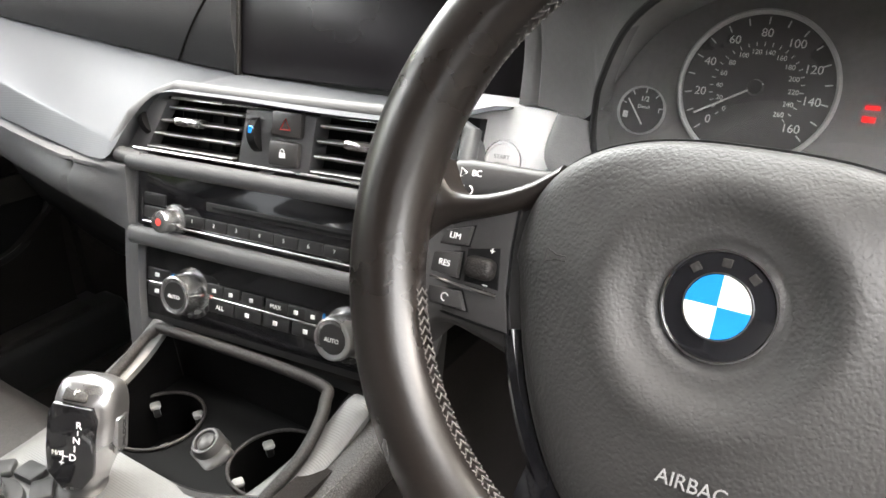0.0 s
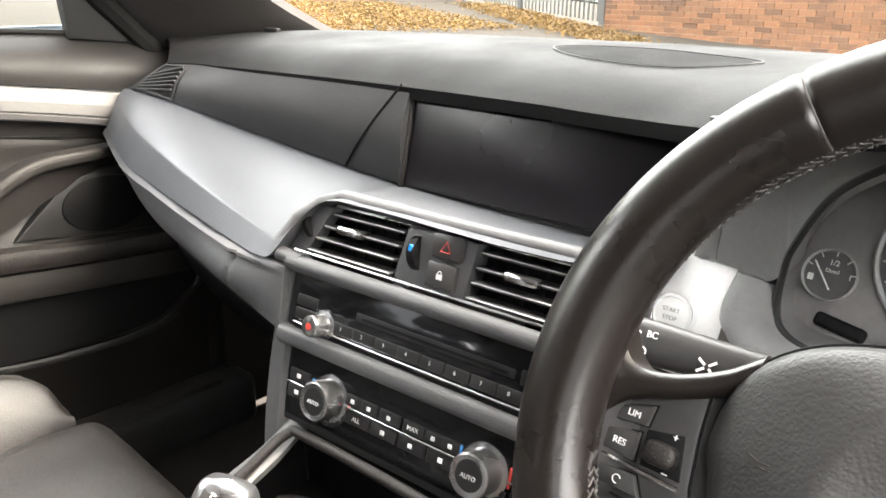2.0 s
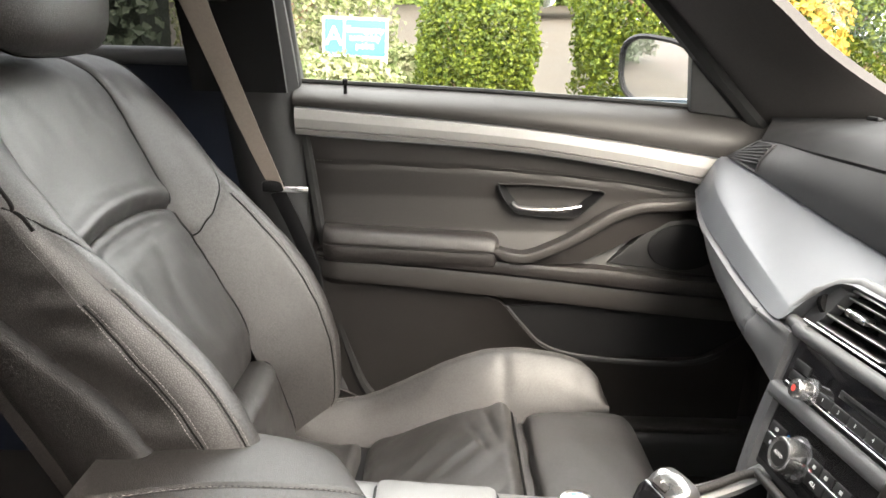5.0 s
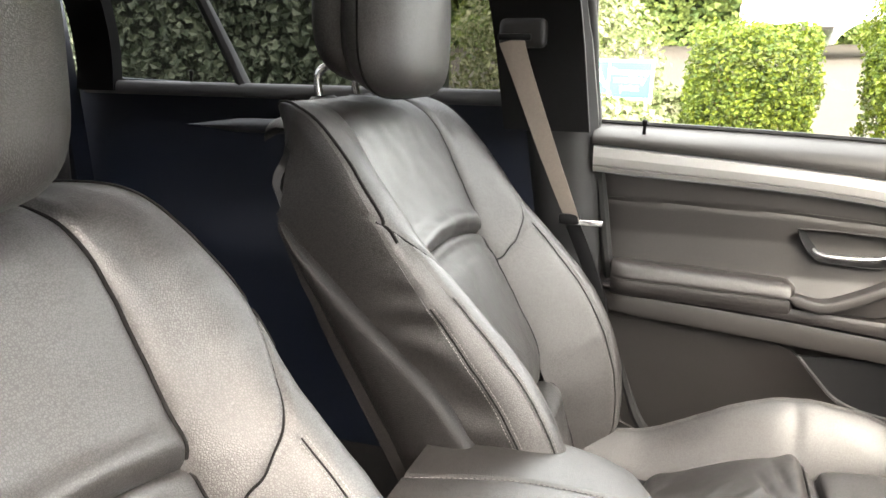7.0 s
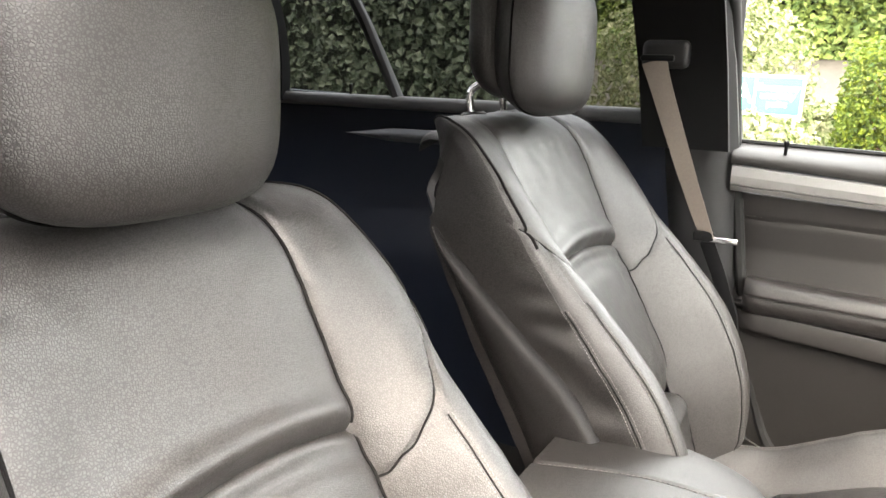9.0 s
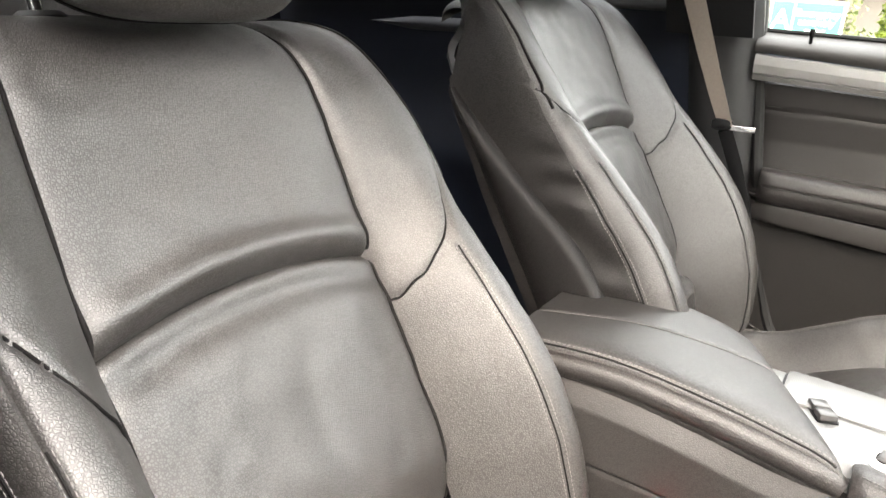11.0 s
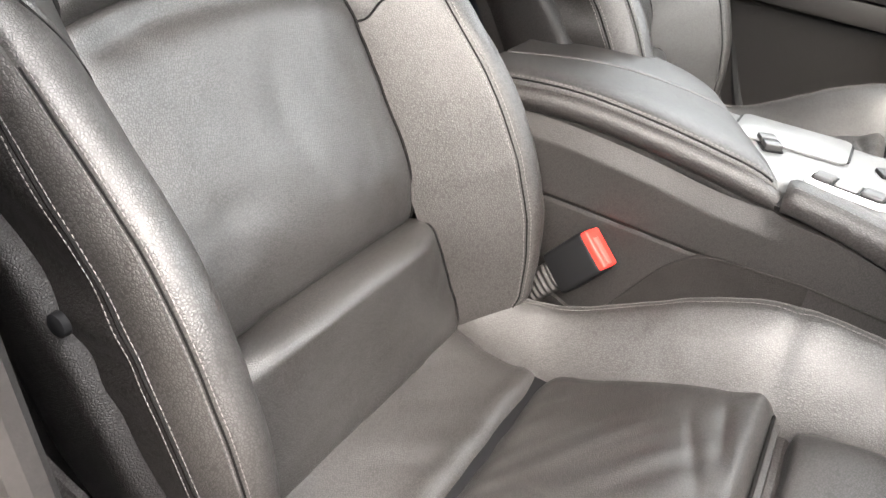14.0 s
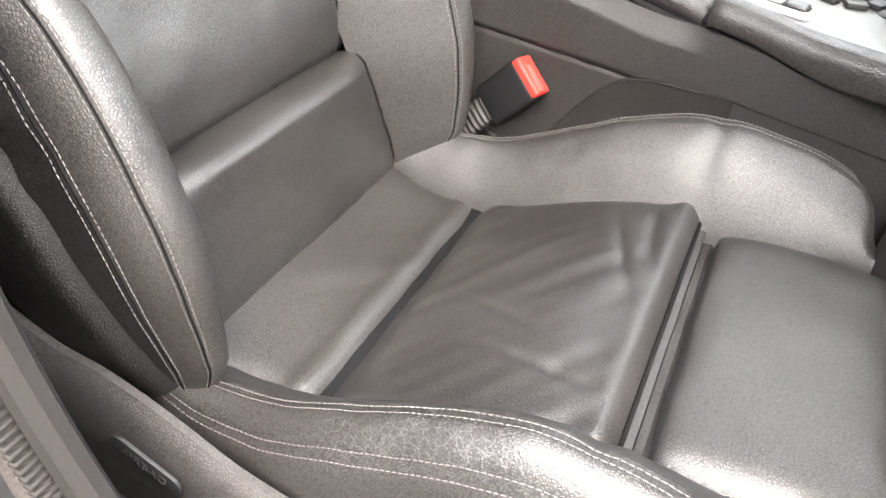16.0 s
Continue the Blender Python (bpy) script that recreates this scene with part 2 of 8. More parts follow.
def worn_leather():
    """Seat leather with a cracked patch along the top of the outer thigh bolster."""
    m = LEATHER.copy()
    m.name = "cracked_leather"
    N, L = m.node_tree.nodes, m.node_tree.links
    b = N["Principled BSDF"]
    co = N.new("ShaderNodeTexCoord")
    sep = N.new("ShaderNodeSeparateXYZ")
    L.new(co.outputs["Object"], sep.inputs[0])

    def window(axis, a, b2, c, d):
        up, down, mul = N.new("ShaderNodeMapRange"), N.new("ShaderNodeMapRange"), N.new("ShaderNodeMath")
        for n, x, y in ((up, a, b2), (down, d, c)):
            n.interpolation_type = 'SMOOTHSTEP'
            n.inputs["From Min"].default_value, n.inputs["From Max"].default_value = x, y
            L.new(sep.outputs[axis], n.inputs["Value"])
        mul.operation = 'MULTIPLY'
        L.new(up.outputs[0], mul.inputs[0])
        L.new(down.outputs[0], mul.inputs[1])
        return mul.outputs[0]
    mask = N.new("ShaderNodeMath")
    mask.operation = 'MULTIPLY'
    L.new(window("Y", -0.06, 0.05, 0.20, 0.32), mask.inputs[0])
    L.new(window("X", 0.200, 0.214, 0.254, 0.266), mask.inputs[1])
    warp = N.new("ShaderNodeTexNoise")
    warp.inputs["Scale"].default_value = 60.0
    add = N.new("ShaderNodeVectorMath")
    add.operation = 'MULTIPLY_ADD'
    add.inputs[1].default_value = (0.012, 0.012, 0.012)
    L.new(co.outputs["Object"], warp.inputs["Vector"])
    L.new(warp.outputs["Color"], add.inputs[0])
    L.new(co.outputs["Object"], add.inputs[2])
    vor = N.new("ShaderNodeTexVoronoi")
    vor.feature = 'DISTANCE_TO_EDGE'
    vor.inputs["Scale"].default_value = 120.0
    L.new(add.outputs[0], vor.inputs["Vector"])
    line = N.new("ShaderNodeMapRange")
    line.inputs["From Min"].default_value, line.inputs["From Max"].default_value = 0.045, 0.0
    L.new(vor.outputs["Distance"], line.inputs["Value"])
    crack = N.new("ShaderNodeMath")
    crack.operation = 'MULTIPLY'
    L.new(line.outputs[0], crack.inputs[0])
    L.new(mask.outputs[0], crack.inputs[1])
    old = b.inputs["Base Color"].links[0].from_socket
    mix = N.new("ShaderNodeMix")
    mix.data_type = 'RGBA'
    mix.inputs[7].default_value = (0.046, 0.044, 0.042, 1)
    L.new(crack.outputs[0], mix.inputs[0])
    L.new(old, mix.inputs[6])
    L.new(mix.outputs[2], b.inputs["Base Color"])
    bump = N.new("ShaderNodeBump")
    bump.inputs["Distance"].default_value = 0.0001
    L.new(crack.outputs[0], bump.inputs["Height"])
    L.new(b.inputs["Normal"].links[0].from_socket, bump.inputs["Normal"])
    L.new(bump.outputs[0], b.inputs["Normal"])
    return m


CRACKED = worn_leather()


def leaf_material(name, a, b2):
    m = bpy.data.materials.new(name)
    m.use_nodes = True
    N, L = m.node_tree.nodes, m.node_tree.links
    bs = N["Principled BSDF"]
    geo = N.new("ShaderNodeNewGeometry")
    mx = N.new("ShaderNodeMix")
    mx.data_type = 'RGBA'
    mx.inputs[6].default_value, mx.inputs[7].default_value = (*a, 1), (*b2, 1)
    L.new(geo.outputs["Random Per Island"], mx.inputs[0])
    L.new(mx.outputs[2], bs.inputs["Base Color"])
    bs.inputs["Roughness"].default_value = 0.6
    bs.inputs["Specular IOR Level"].default_value = 0.25
    tr = N.new("ShaderNodeBsdfTranslucent")
    L.new(mx.outputs[2], tr.inputs["Color"])
    ms = N.new("ShaderNodeMixShader")
    ms.inputs[0].default_value = 0.35
    L.new(bs.outputs[0], ms.inputs[1])
    L.new(tr.outputs[0], ms.inputs[2])
    L.new(ms.outputs[0], N["Material Output"].inputs["Surface"])
    return m


CONIFER = leaf_material("conifer_leaf", (0.022, 0.044, 0.004), (0.100, 0.125, 0.008))
IVY = leaf_material("ivy_leaf", (0.020, 0.029, 0.016), (0.060, 0.072, 0.046))
VARIEG = leaf_material("variegated_leaf", (0.060, 0.085, 0.022), (0.20, 0.20, 0.115))
TREELEAF = leaf_material("tree_leaf", (0.045, 0.075, 0.018), (0.15, 0.18, 0.045))
LITTER = leaf_material("dry_leaf", (0.05, 0.028, 0.012), (0.15, 0.092, 0.027))
GOLD = leaf_material("golden_leaf", (0.26, 0.17, 0.03), (0.38, 0.29, 0.06))


def glass_material(name, tint, rough=0.0):
    m = bpy.data.materials.new(name)
    m.use_nodes = True
    N, L = m.node_tree.nodes, m.node_tree.links
    tr = N.new("ShaderNodeBsdfTransparent")
    tr.inputs[0].default_value = (*tint, 1)
    gl = N.new("ShaderNodeBsdfGlossy")
    gl.inputs["Roughness"].default_value = 0.02
    lw = N.new("ShaderNodeLayerWeight")
    lw.inputs["Blend"].default_value = 0.5
    pw = N.new("ShaderNodeMath")
    pw.operation = 'POWER'
    pw.inputs[1].default_value = 4.0
    L.new(lw.outputs["Facing"], pw.inputs[0])
    fr = N.new("ShaderNodeMath")
    fr.operation = 'MULTIPLY_ADD'
    fr.inputs[1].default_value, fr.inputs[2].default_value = 0.45, 0.03
    L.new(pw.outputs[0], fr.inputs[0])
    ms = N.new("ShaderNodeMixShader")
    L.new(fr.outputs[0], ms.inputs[0])
    L.new(tr.outputs[0], ms.inputs[1])
    L.new(gl.outputs[0], ms.inputs[2])
    L.new(ms.outputs[0], N["Material Output"].inputs["Surface"])
    return m


GLASS = glass_material("clear_glass", (0.93, 0.96, 0.94))
LENS = glass_material("lens_plastic", (0.985, 0.985, 0.985))
TINT = glass_material("privacy_glass", (0.13, 0.135, 0.14))
MIRROR = material("mirror_glass", (0.85, 0.87, 0.88), 0.02, metal=1.0, vary=0.0)
TELLTALE = bpy.data.materials.new("telltale")
TELLTALE.use_nodes = True
TELLTALE.node_tree.nodes["Principled BSDF"].inputs["Emission Color"].default_value = (1, 0.02, 0.02, 1)
TELLTALE.node_tree.nodes["Principled BSDF"].inputs["Emission Strength"].default_value = 0.045
TELLTALE.node_tree.nodes["Principled BSDF"].inputs["Base Color"].default_value = (0.08, 0.002, 0.003, 1)

# ---- building helpers ----


def thing(name, base, label, category, group="", kind=""):
    ob = new(name)
    ob.location = base
    ob.matrix_basis = Matrix.Translation(base)
    ob["origin"] = tuple(base)
    return tagged(ob, label, category, group, kind)


def origin_of(ob):
    o = ob
    v = Vector((0, 0, 0))
    while o is not None:
        v = v + Vector(o.location)
        o = o.parent
    return v


def part(name, bm, mat, parent=None, label="", smooth=True):
    """Links a bmesh that is drawn in world metres as one mesh object."""
    if parent is not None:
        bmesh.ops.transform(bm, matrix=Matrix.Translation(-origin_of(parent)), verts=bm.verts)
    me = bpy.data.meshes.new(name)
    bm.to_mesh(me)
    bm.free()
    me.materials.append(mat)
    if smooth:
        me.polygons.foreach_set("use_smooth", [True] * len(me.polygons))
        me.set_sharp_from_angle(angle=radians(38))
    ob = new(name, me)
    if parent is not None:
        ob.parent = parent
    if label:
        ob["label"] = label
    return ob


def moved(bm, m):
    bmesh.ops.transform(bm, matrix=m, verts=bm.verts)
    return bm


def rbox(cx, cy, cz, sx, sy, sz, r=0.004, seg=2, m=None, bm=None):
    """A box with rounded edges, centre and sizes."""
    b = bmesh.new()
    bmesh.ops.create_cube(b, size=1.0, matrix=Matrix.Translation((cx, cy, cz)) @ Matrix.Diagonal((sx, sy, sz, 1)))
    if r > 0:
        bmesh.ops.bevel(b, geom=b.edges[:], offset=min(r, 0.49 * min(sx, sy, sz)), segments=seg, affect='EDGES', profile=0.5)
    if m is not None:
        moved(b, m)
    return merge(bm, b)


def merge(bm, b):
    if bm is None:
        return b
    me = bpy.data.meshes.new("scratch")
    b.to_mesh(me)
    b.free()
    bm.from_mesh(me)
    bpy.data.meshes.remove(me)
    return bm


def lathe(profile, n=32, m=None, bm=None, cap=True):
    """Turns (radius, height) pairs round z."""
    b = bmesh.new()
    rings = []
    for r, h in profile:
        rings.append([b.verts.new((r * math.cos(2 * math.pi * k / n), r * math.sin(2 * math.pi * k / n), h)) for k in range(n)])
    for a, c in zip(rings, rings[1:]):
        for k in range(n):
            b.faces.new((a[k], a[(k + 1) % n], c[(k + 1) % n], c[k]))
    if cap:
        b.faces.new(rings[-1])
        b.faces.new(rings[0][::-1])
    if m is not None:
        moved(b, m)
    return merge(bm, b)


def grid(f, nu, nv, thick=0.0, direction=None, bm=None):
    """A sheet f(u, v), u and v from 0 to 1; with thickness it is closed behind along direction."""
    b = bmesh.new()
    P = [[Vector(f(i / nu, j / nv)) for j in range(nv + 1)] for i in range(nu + 1)]
    V = [[b.verts.new(p) for p in row] for row in P]
    for i in range(nu):
        for j in range(nv):
            b.faces.new((V[i][j], V[i + 1][j], V[i + 1][j + 1], V[i][j + 1]))
    if thick:
        d = Vector(direction) * thick
        W = [[b.verts.new(p + d) for p in row] for row in P]
        for i in range(nu):
            for j in range(nv):
                b.faces.new((W[i][j + 1], W[i + 1][j + 1], W[i + 1][j], W[i][j]))
        edge = [(i, 0) for i in range(nu)] + [(nu, j) for j in range(nv)] + [(i, nv) for i in range(nu, 0, -1)] + [(0, j) for j in range(nv, 0, -1)]
        for k in range(len(edge)):
            (i, j), (i2, j2) = edge[k], edge[(k + 1) % len(edge)]
            b.faces.new((V[i2][j2], V[i][j], W[i][j], W[i2][j2]))
    bmesh.ops.recalc_face_normals(b, faces=b.faces[:])
    return merge(bm, b)


def spline(pts, n):
    """Catmull-Rom through points, n points in all."""
    P = [Vector(p) for p in pts]
    P = [2 * P[0] - P[1]] + P + [2 * P[-1] - P[-2]]
    out = []
    m = len(P) - 3
    for k in range(n):
        t = k / (n - 1) * m
        i = min(int(t), m - 1)
        f = t - i
        a, b2, c, d = P[i:i + 4]
        out.append(0.5 * ((2 * b2) + (c - a) * f + (2 * a - 5 * b2 + 4 * c - d) * f * f + (3 * b2 - a - 3 * c + d) * f ** 3))
    return out


def curve(pts, t):
    """One point of that spline, t from 0 to 1."""
    P = [Vector(p) for p in pts]
    P = [2 * P[0] - P[1]] + P + [2 * P[-1] - P[-2]]
    m = len(P) - 3
    t = min(max(t, 0), 1) * m
    i = min(int(t), m - 1)
    f = t - i
    a, b2, c, d = P[i:i + 4]
    return 0.5 * ((2 * b2) + (c - a) * f + (2 * a - 5 * b2 + 4 * c - d) * f * f + (3 * b2 - a - 3 * c + d) * f ** 3)


def table(rows, x):
    """Straight interpolation in rows of (x, value)."""
    if x <= rows[0][0]:
        return rows[0][1]
    for (a, va), (b2, vb) in zip(rows, rows[1:]):
        if x <= b2:
            return va + (vb - va) * (x - a) / (b2 - a)
    return rows[-1][1]


def smooth_table(rows, x):
    if x <= rows[0][0]:
        return rows[0][1]
    if x >= rows[-1][0]:
        return rows[-1][1]
    for i in range(len(rows) - 1):
        a, b2 = rows[i], rows[i + 1]
        if x <= b2[0]:
            p = rows[max(i - 1, 0)]
            q = rows[min(i + 2, len(rows) - 1)]
            h = b2[0] - a[0]
            f = (x - a[0]) / h
            ma = (b2[1] - p[1]) / (b2[0] - p[0]) * h
            mb = (q[1] - a[1]) / (q[0] - a[0]) * h
            return a[1] * (2 * f ** 3 - 3 * f * f + 1) + ma * (f ** 3 - 2 * f * f + f) + b2[1] * (3 * f * f - 2 * f ** 3) + mb * (f ** 3 - f * f)
    return rows[-1][1]


def tube(pts, r, n=8, bm=None, closed=False, squash=1.0):
    """A round bar along points; r may be a list."""
    b = bmesh.new()
    P = [Vector(p) for p in pts]
    m = len(P)
    rings = []
    up = Vector((0.13, 0.21, 0.97)).normalized()
    for k, p in enumerate(P):
        d = (P[(k + 1) % m] - P[k - 1]) if closed else (P[min(k + 1, m - 1)] - P[max(k - 1, 0)])
        d.normalize()
        side = d.cross(up)
        if side.length < 1e-4:
            side = d.cross(Vector((1, 0, 0)))
        side.normalize()
        u2 = side.cross(d)
        rr = r[k] if isinstance(r, (list, tuple)) else r
        rings.append([b.verts.new(p + rr * (math.cos(2 * math.pi * j / n) * side + squash * math.sin(2 * math.pi * j / n) * u2)) for j in range(n)])
    for k in range(m if closed else m - 1):
        a, c = rings[k], rings[(k + 1) % m]
        for j in range(n):
            b.faces.new((a[j], a[(j + 1) % n], c[(j + 1) % n], c[j]))
    if not closed:
        b.faces.new(rings[0][::-1])
        b.faces.new(rings[-1])
    bmesh.ops.recalc_face_normals(b, faces=b.faces[:])
    return merge(bm, b)


def prism(outline, m, depth, r=0.0, bm=None):
    """A flat plate: outline of (u, v), from w = 0 up to depth, laid by m; r rounds its front edge."""
    b = bmesh.new()
    lo = [b.verts.new((u, v, 0)) for u, v in outline]
    hi = [b.verts.new((u, v, depth)) for u, v in outline]
    n = len(outline)
    for k in range(n):
        b.faces.new((lo[k], lo[(k + 1) % n], hi[(k + 1) % n], hi[k]))
    b.faces.new(lo[::-1])
    top = b.faces.new(hi)
    bmesh.ops.recalc_face_normals(b, faces=b.faces[:])
    if r > 0:
        bmesh.ops.bevel(b, geom=list(top.edges), offset=r, segments=2, affect='EDGES', profile=0.5)
    moved(b, m)
    return merge(bm, b)


def rounded(u0, v0, u1, v1, r, n=5):
    out = []
    for cx, cy, a0 in ((u1 - r, v1 - r, 0), (u0 + r, v1 - r, 90), (u0 + r, v0 + r, 180), (u1 - r, v0 + r, 270)):
        for k in range(n + 1):
            a = radians(a0 + 90 * k / n)
            out.append((cx + r * math.cos(a), cy + r * math.sin(a)))
    return out


def lettering(name, text, m, size, mat, parent, depth=0.0003):
    """Raised words, centred at the pose m."""
    cu = bpy.data.curves.new(name, 'FONT')
    cu.body, cu.size, cu.extrude, cu.align_x, cu.align_y = text, size, depth, 'CENTER', 'CENTER'
    tmp = new("scratch_text", cu)
    me = bpy.data.meshes.new_from_object(tmp)
    bpy.data.objects.remove(tmp)
    bpy.data.curves.remove(cu)
    b = bmesh.new()
    b.from_mesh(me)
    bpy.data.meshes.remove(me)
    moved(b, m)
    return part(name, b, mat, parent, smooth=False)


def stitches(pts, step=0.0055, length=0.0036, r=0.0006, bm=None):
    """Short threads along a line of points."""
    P = [Vector(p) for p in pts]
    b = bm or bmesh.new()
    acc = 0.0
    for a, c in zip(P, P[1:]):
        d = c - a
        ln = d.length
        if ln < 1e-7:
            continue
        d.normalize()
        while acc < ln:
            p = a + d * acc
            q = p + d * length
            side = d.cross(Vector((0.3, -0.8, 0.5)))
            side.normalize()
            up = side.cross(d)
            ring = []
            for e, s in ((p, 0.4), (p + d * length * 0.5, 1.0), (q, 0.4)):
                ring.append([b.verts.new(e + r * s * (x * side + y * up)) for x, y in ((1, 0), (0, 1), (-1, 0), (0, -1))])
            for r0, r1 in zip(ring, ring[1:]):
                for j in range(4):
                    b.faces.new((r0[j], r0[(j + 1) % 4], r1[(j + 1) % 4], r1[j]))
            acc += step
        acc -= ln
    return b


def frame_of(o, x, y):
    """A pose with origin o, its first axis along x and second near y."""
    x = Vector(x).normalized()
    z = x.cross(Vector(y)).normalized()
    y = z.cross(x)
    return Matrix.Translation(o) @ Matrix((x, y, z)).transposed().to_4x4()

# ---- outside: ground, walls, planting ----


def ground_z(x, y):
    return -0.04 * x + 0.015 * y + 0.065 * max(0.0, -8 - x) * min(1.0, max(0.0, (8 - y) / 4))


def build_ground():
    b = bmesh.new()
    xs = [-600, -120, -60, -40, -30, -24, -20, -16, -13, -11, -9, -7.6, -6, -4.6, -3.6, -2.4, -1, 1, 4, 12, 60, 600]
    ys = [-600, -100, -40, -20, -10, -5, -2, 0, 2, 4, 6, 8, 10, 12, 14, 16, 20, 30, 60, 120, 600]

    def lift(x, y):
        far = min(1.0, 40 / max(40.0, math.hypot(x, y)))
        return ground_z(x, y) * far - 0.02
    V = [[b.verts.new((x, y, lift(x, y))) for y in ys] for x in xs]
    for i in range(len(xs) - 1):
        for j in range(len(ys) - 1):
            b.faces.new((V[i][j], V[i + 1][j], V[i + 1][j + 1], V[i][j + 1]))
    bmesh.ops.recalc_face_normals(b, faces=b.faces[:])
    ob = part("ground", b, ASPHALT, smooth=False)
    return tagged(ob, "worn grey asphalt of a car park", "ground", kind="structure")


def flat_patch(name, outline, mat, h, label, category, kind="structure"):
    b = bmesh.new()
    rnd = random.Random(len(outline) + int(h * 1000))
    pts = []
    n = len(outline)
    for k in range(n):
        a, c = outline[k], outline[(k + 1) % n]
        for j in range(4):
            f = j / 4
            pts.append((a[0] + (c[0] - a[0]) * f + rnd.uniform(-0.12, 0.12), a[1] + (c[1] - a[1]) * f + rnd.uniform(-0.12, 0.12)))
    top = [b.verts.new((x, y, ground_z(x, y) + h)) for x, y in pts]
    low = [b.verts.new((x, y, ground_z(x, y) - 0.1)) for x, y in pts]
    b.faces.new(top)
    for k in range(len(pts)):
        b.faces.new((low[k], low[(k + 1) % len(pts)], top[(k + 1) % len(pts)], top[k]))
    bmesh.ops.recalc_face_normals(b, faces=b.faces[:])
    return tagged(part(name, b, mat, smooth=False), label, category, kind=kind)


def leaf_quads(b, p, nrm, size, rnd, curl=0.25):
    """One small folded leaf."""
    d = Vector((rnd.uniform(-1, 1), rnd.uniform(-1, 1), rnd.uniform(-1, 1)))
    t = nrm.cross(d)
    if t.length < 1e-3:
        return
    t.normalize()
    s = nrm.cross(t)
    L = size * rnd.uniform(0.7, 1.3)
    w = L * 0.42
    a = b.verts.new(p)
    tip = b.verts.new(p + t * L + nrm * L * rnd.uniform(-0.2, 0.2))
    m1 = b.verts.new(p + t * L * 0.5 + s * w + nrm * L * curl)
    m2 = b.verts.new(p + t * L * 0.5 - s * w + nrm * L * curl)
    b.faces.new((a, m1, tip))
    b.faces.new((a, tip, m2))


def foliage(name, parent, mat, count, size, centre, radii, rnd, boxy=False, shell=0.35, lumps=0.16):
    """A crown of many small leaves in an uneven ellipsoid."""
    b = bmesh.new()
    c = Vector(centre)
    for _ in range(count):
        v = Vector((rnd.gauss(0, 1), rnd.gauss(0, 1), rnd.gauss(0, 1)))
        if v.length < 1e-3:
            continue
        v.normalize()
        if boxy:
            k = 1 / max(abs(v.x), abs(v.y), abs(v.z)) ** 0.75
            v = v * k * 0.88
        wob = 1 + lumps * noise.noise(v * 2.3 + c) + 0.5 * lumps * noise.noise(v * 6 + c)
        r = (1 - shell * rnd.random() ** 1.5) * wob
        p = c + Vector((v.x * radii[0] * r, v.y * radii[1] * r, v.z * radii[2] * r))
        nrm = (v + Vector((rnd.gauss(0, 0.5), rnd.gauss(0, 0.5), rnd.gauss(0.2, 0.5)))).normalized()
        leaf_quads(b, p, nrm, size, rnd)
    return part(name, b, mat, parent, smooth=False)


def trunk(parent, base, top, r, rnd, limbs=6, spread=0.5):
    base, top = Vector(base), Vector(top)
    pts = [base.lerp(top, k / 5) + Vector((rnd.uniform(-1, 1), rnd.uniform(-1, 1), 0)) * r * (k > 0) for k in range(6)]
    b = tube(pts, [r * (1 - 0.13 * k) for k in range(6)], 8)
    for k in range(limbs):
        s = pts[2 + k % 3]
        a = rnd.uniform(0, 6.28)
        e = s + Vector((math.cos(a) * spread, math.sin(a) * spread, spread * rnd.uniform(0.5, 1.1)))
        tube([s, s.lerp(e, 0.5) + Vector((0, 0, 0.06 * spread)), e], [r * 0.4, r * 0.28, r * 0.1], 6, bm=b)
    return part("trunk", b, BARK, parent)


def shrub(name, label, x, y, rx, ry, h, mat, count, size, seed, boxy=False, base=None, group="shrubs"):
    rnd = random.Random(seed)
    z = ground_z(x, y) if base is None else base
    t = thing(name, (x, y, z), label, "shrub", group)
    trunk(t, (x, y, z - 0.05), (x, y, z + 0.6 * h), 0.03 + 0.02 * h, rnd, 7, min(rx, ry) * 0.6)
    foliage("crown", t, mat, count, size, (x, y, z + 0.52 * h), (rx, ry, 0.5 * h), rnd, boxy)
    return t


build_ground()


def light_blocking_wall():
    """Unseen plain rendered wall, added beside the driver's door to block side light."""
    b = bmesh.new()
    for k in range(9):
        z = ground_z(3.4, -5.75 + 1.5 * k)
        rbox(3.5, -5.0 + 1.5 * k - 0.75, 1.0 + z, 0.2, 1.49, 2.3, 0.01, 1, bm=b)
    rbox(3.5, 0.25, 2.2, 0.26, 13.4, 0.08, 0.02, 2, bm=b)
    tagged(part("wall_east", b, KERB, smooth=False), "unseen plain grey wall added to block side light", "wall", kind="structure")


light_blocking_wall()
flat_patch("planting_bed", [(-7.8, -9), (-5.2, -9), (-5.2, 3.2), (-7.8, 3.4)], SOIL, 0.05, "brown bark mulch bed with dry leaves", "ground")


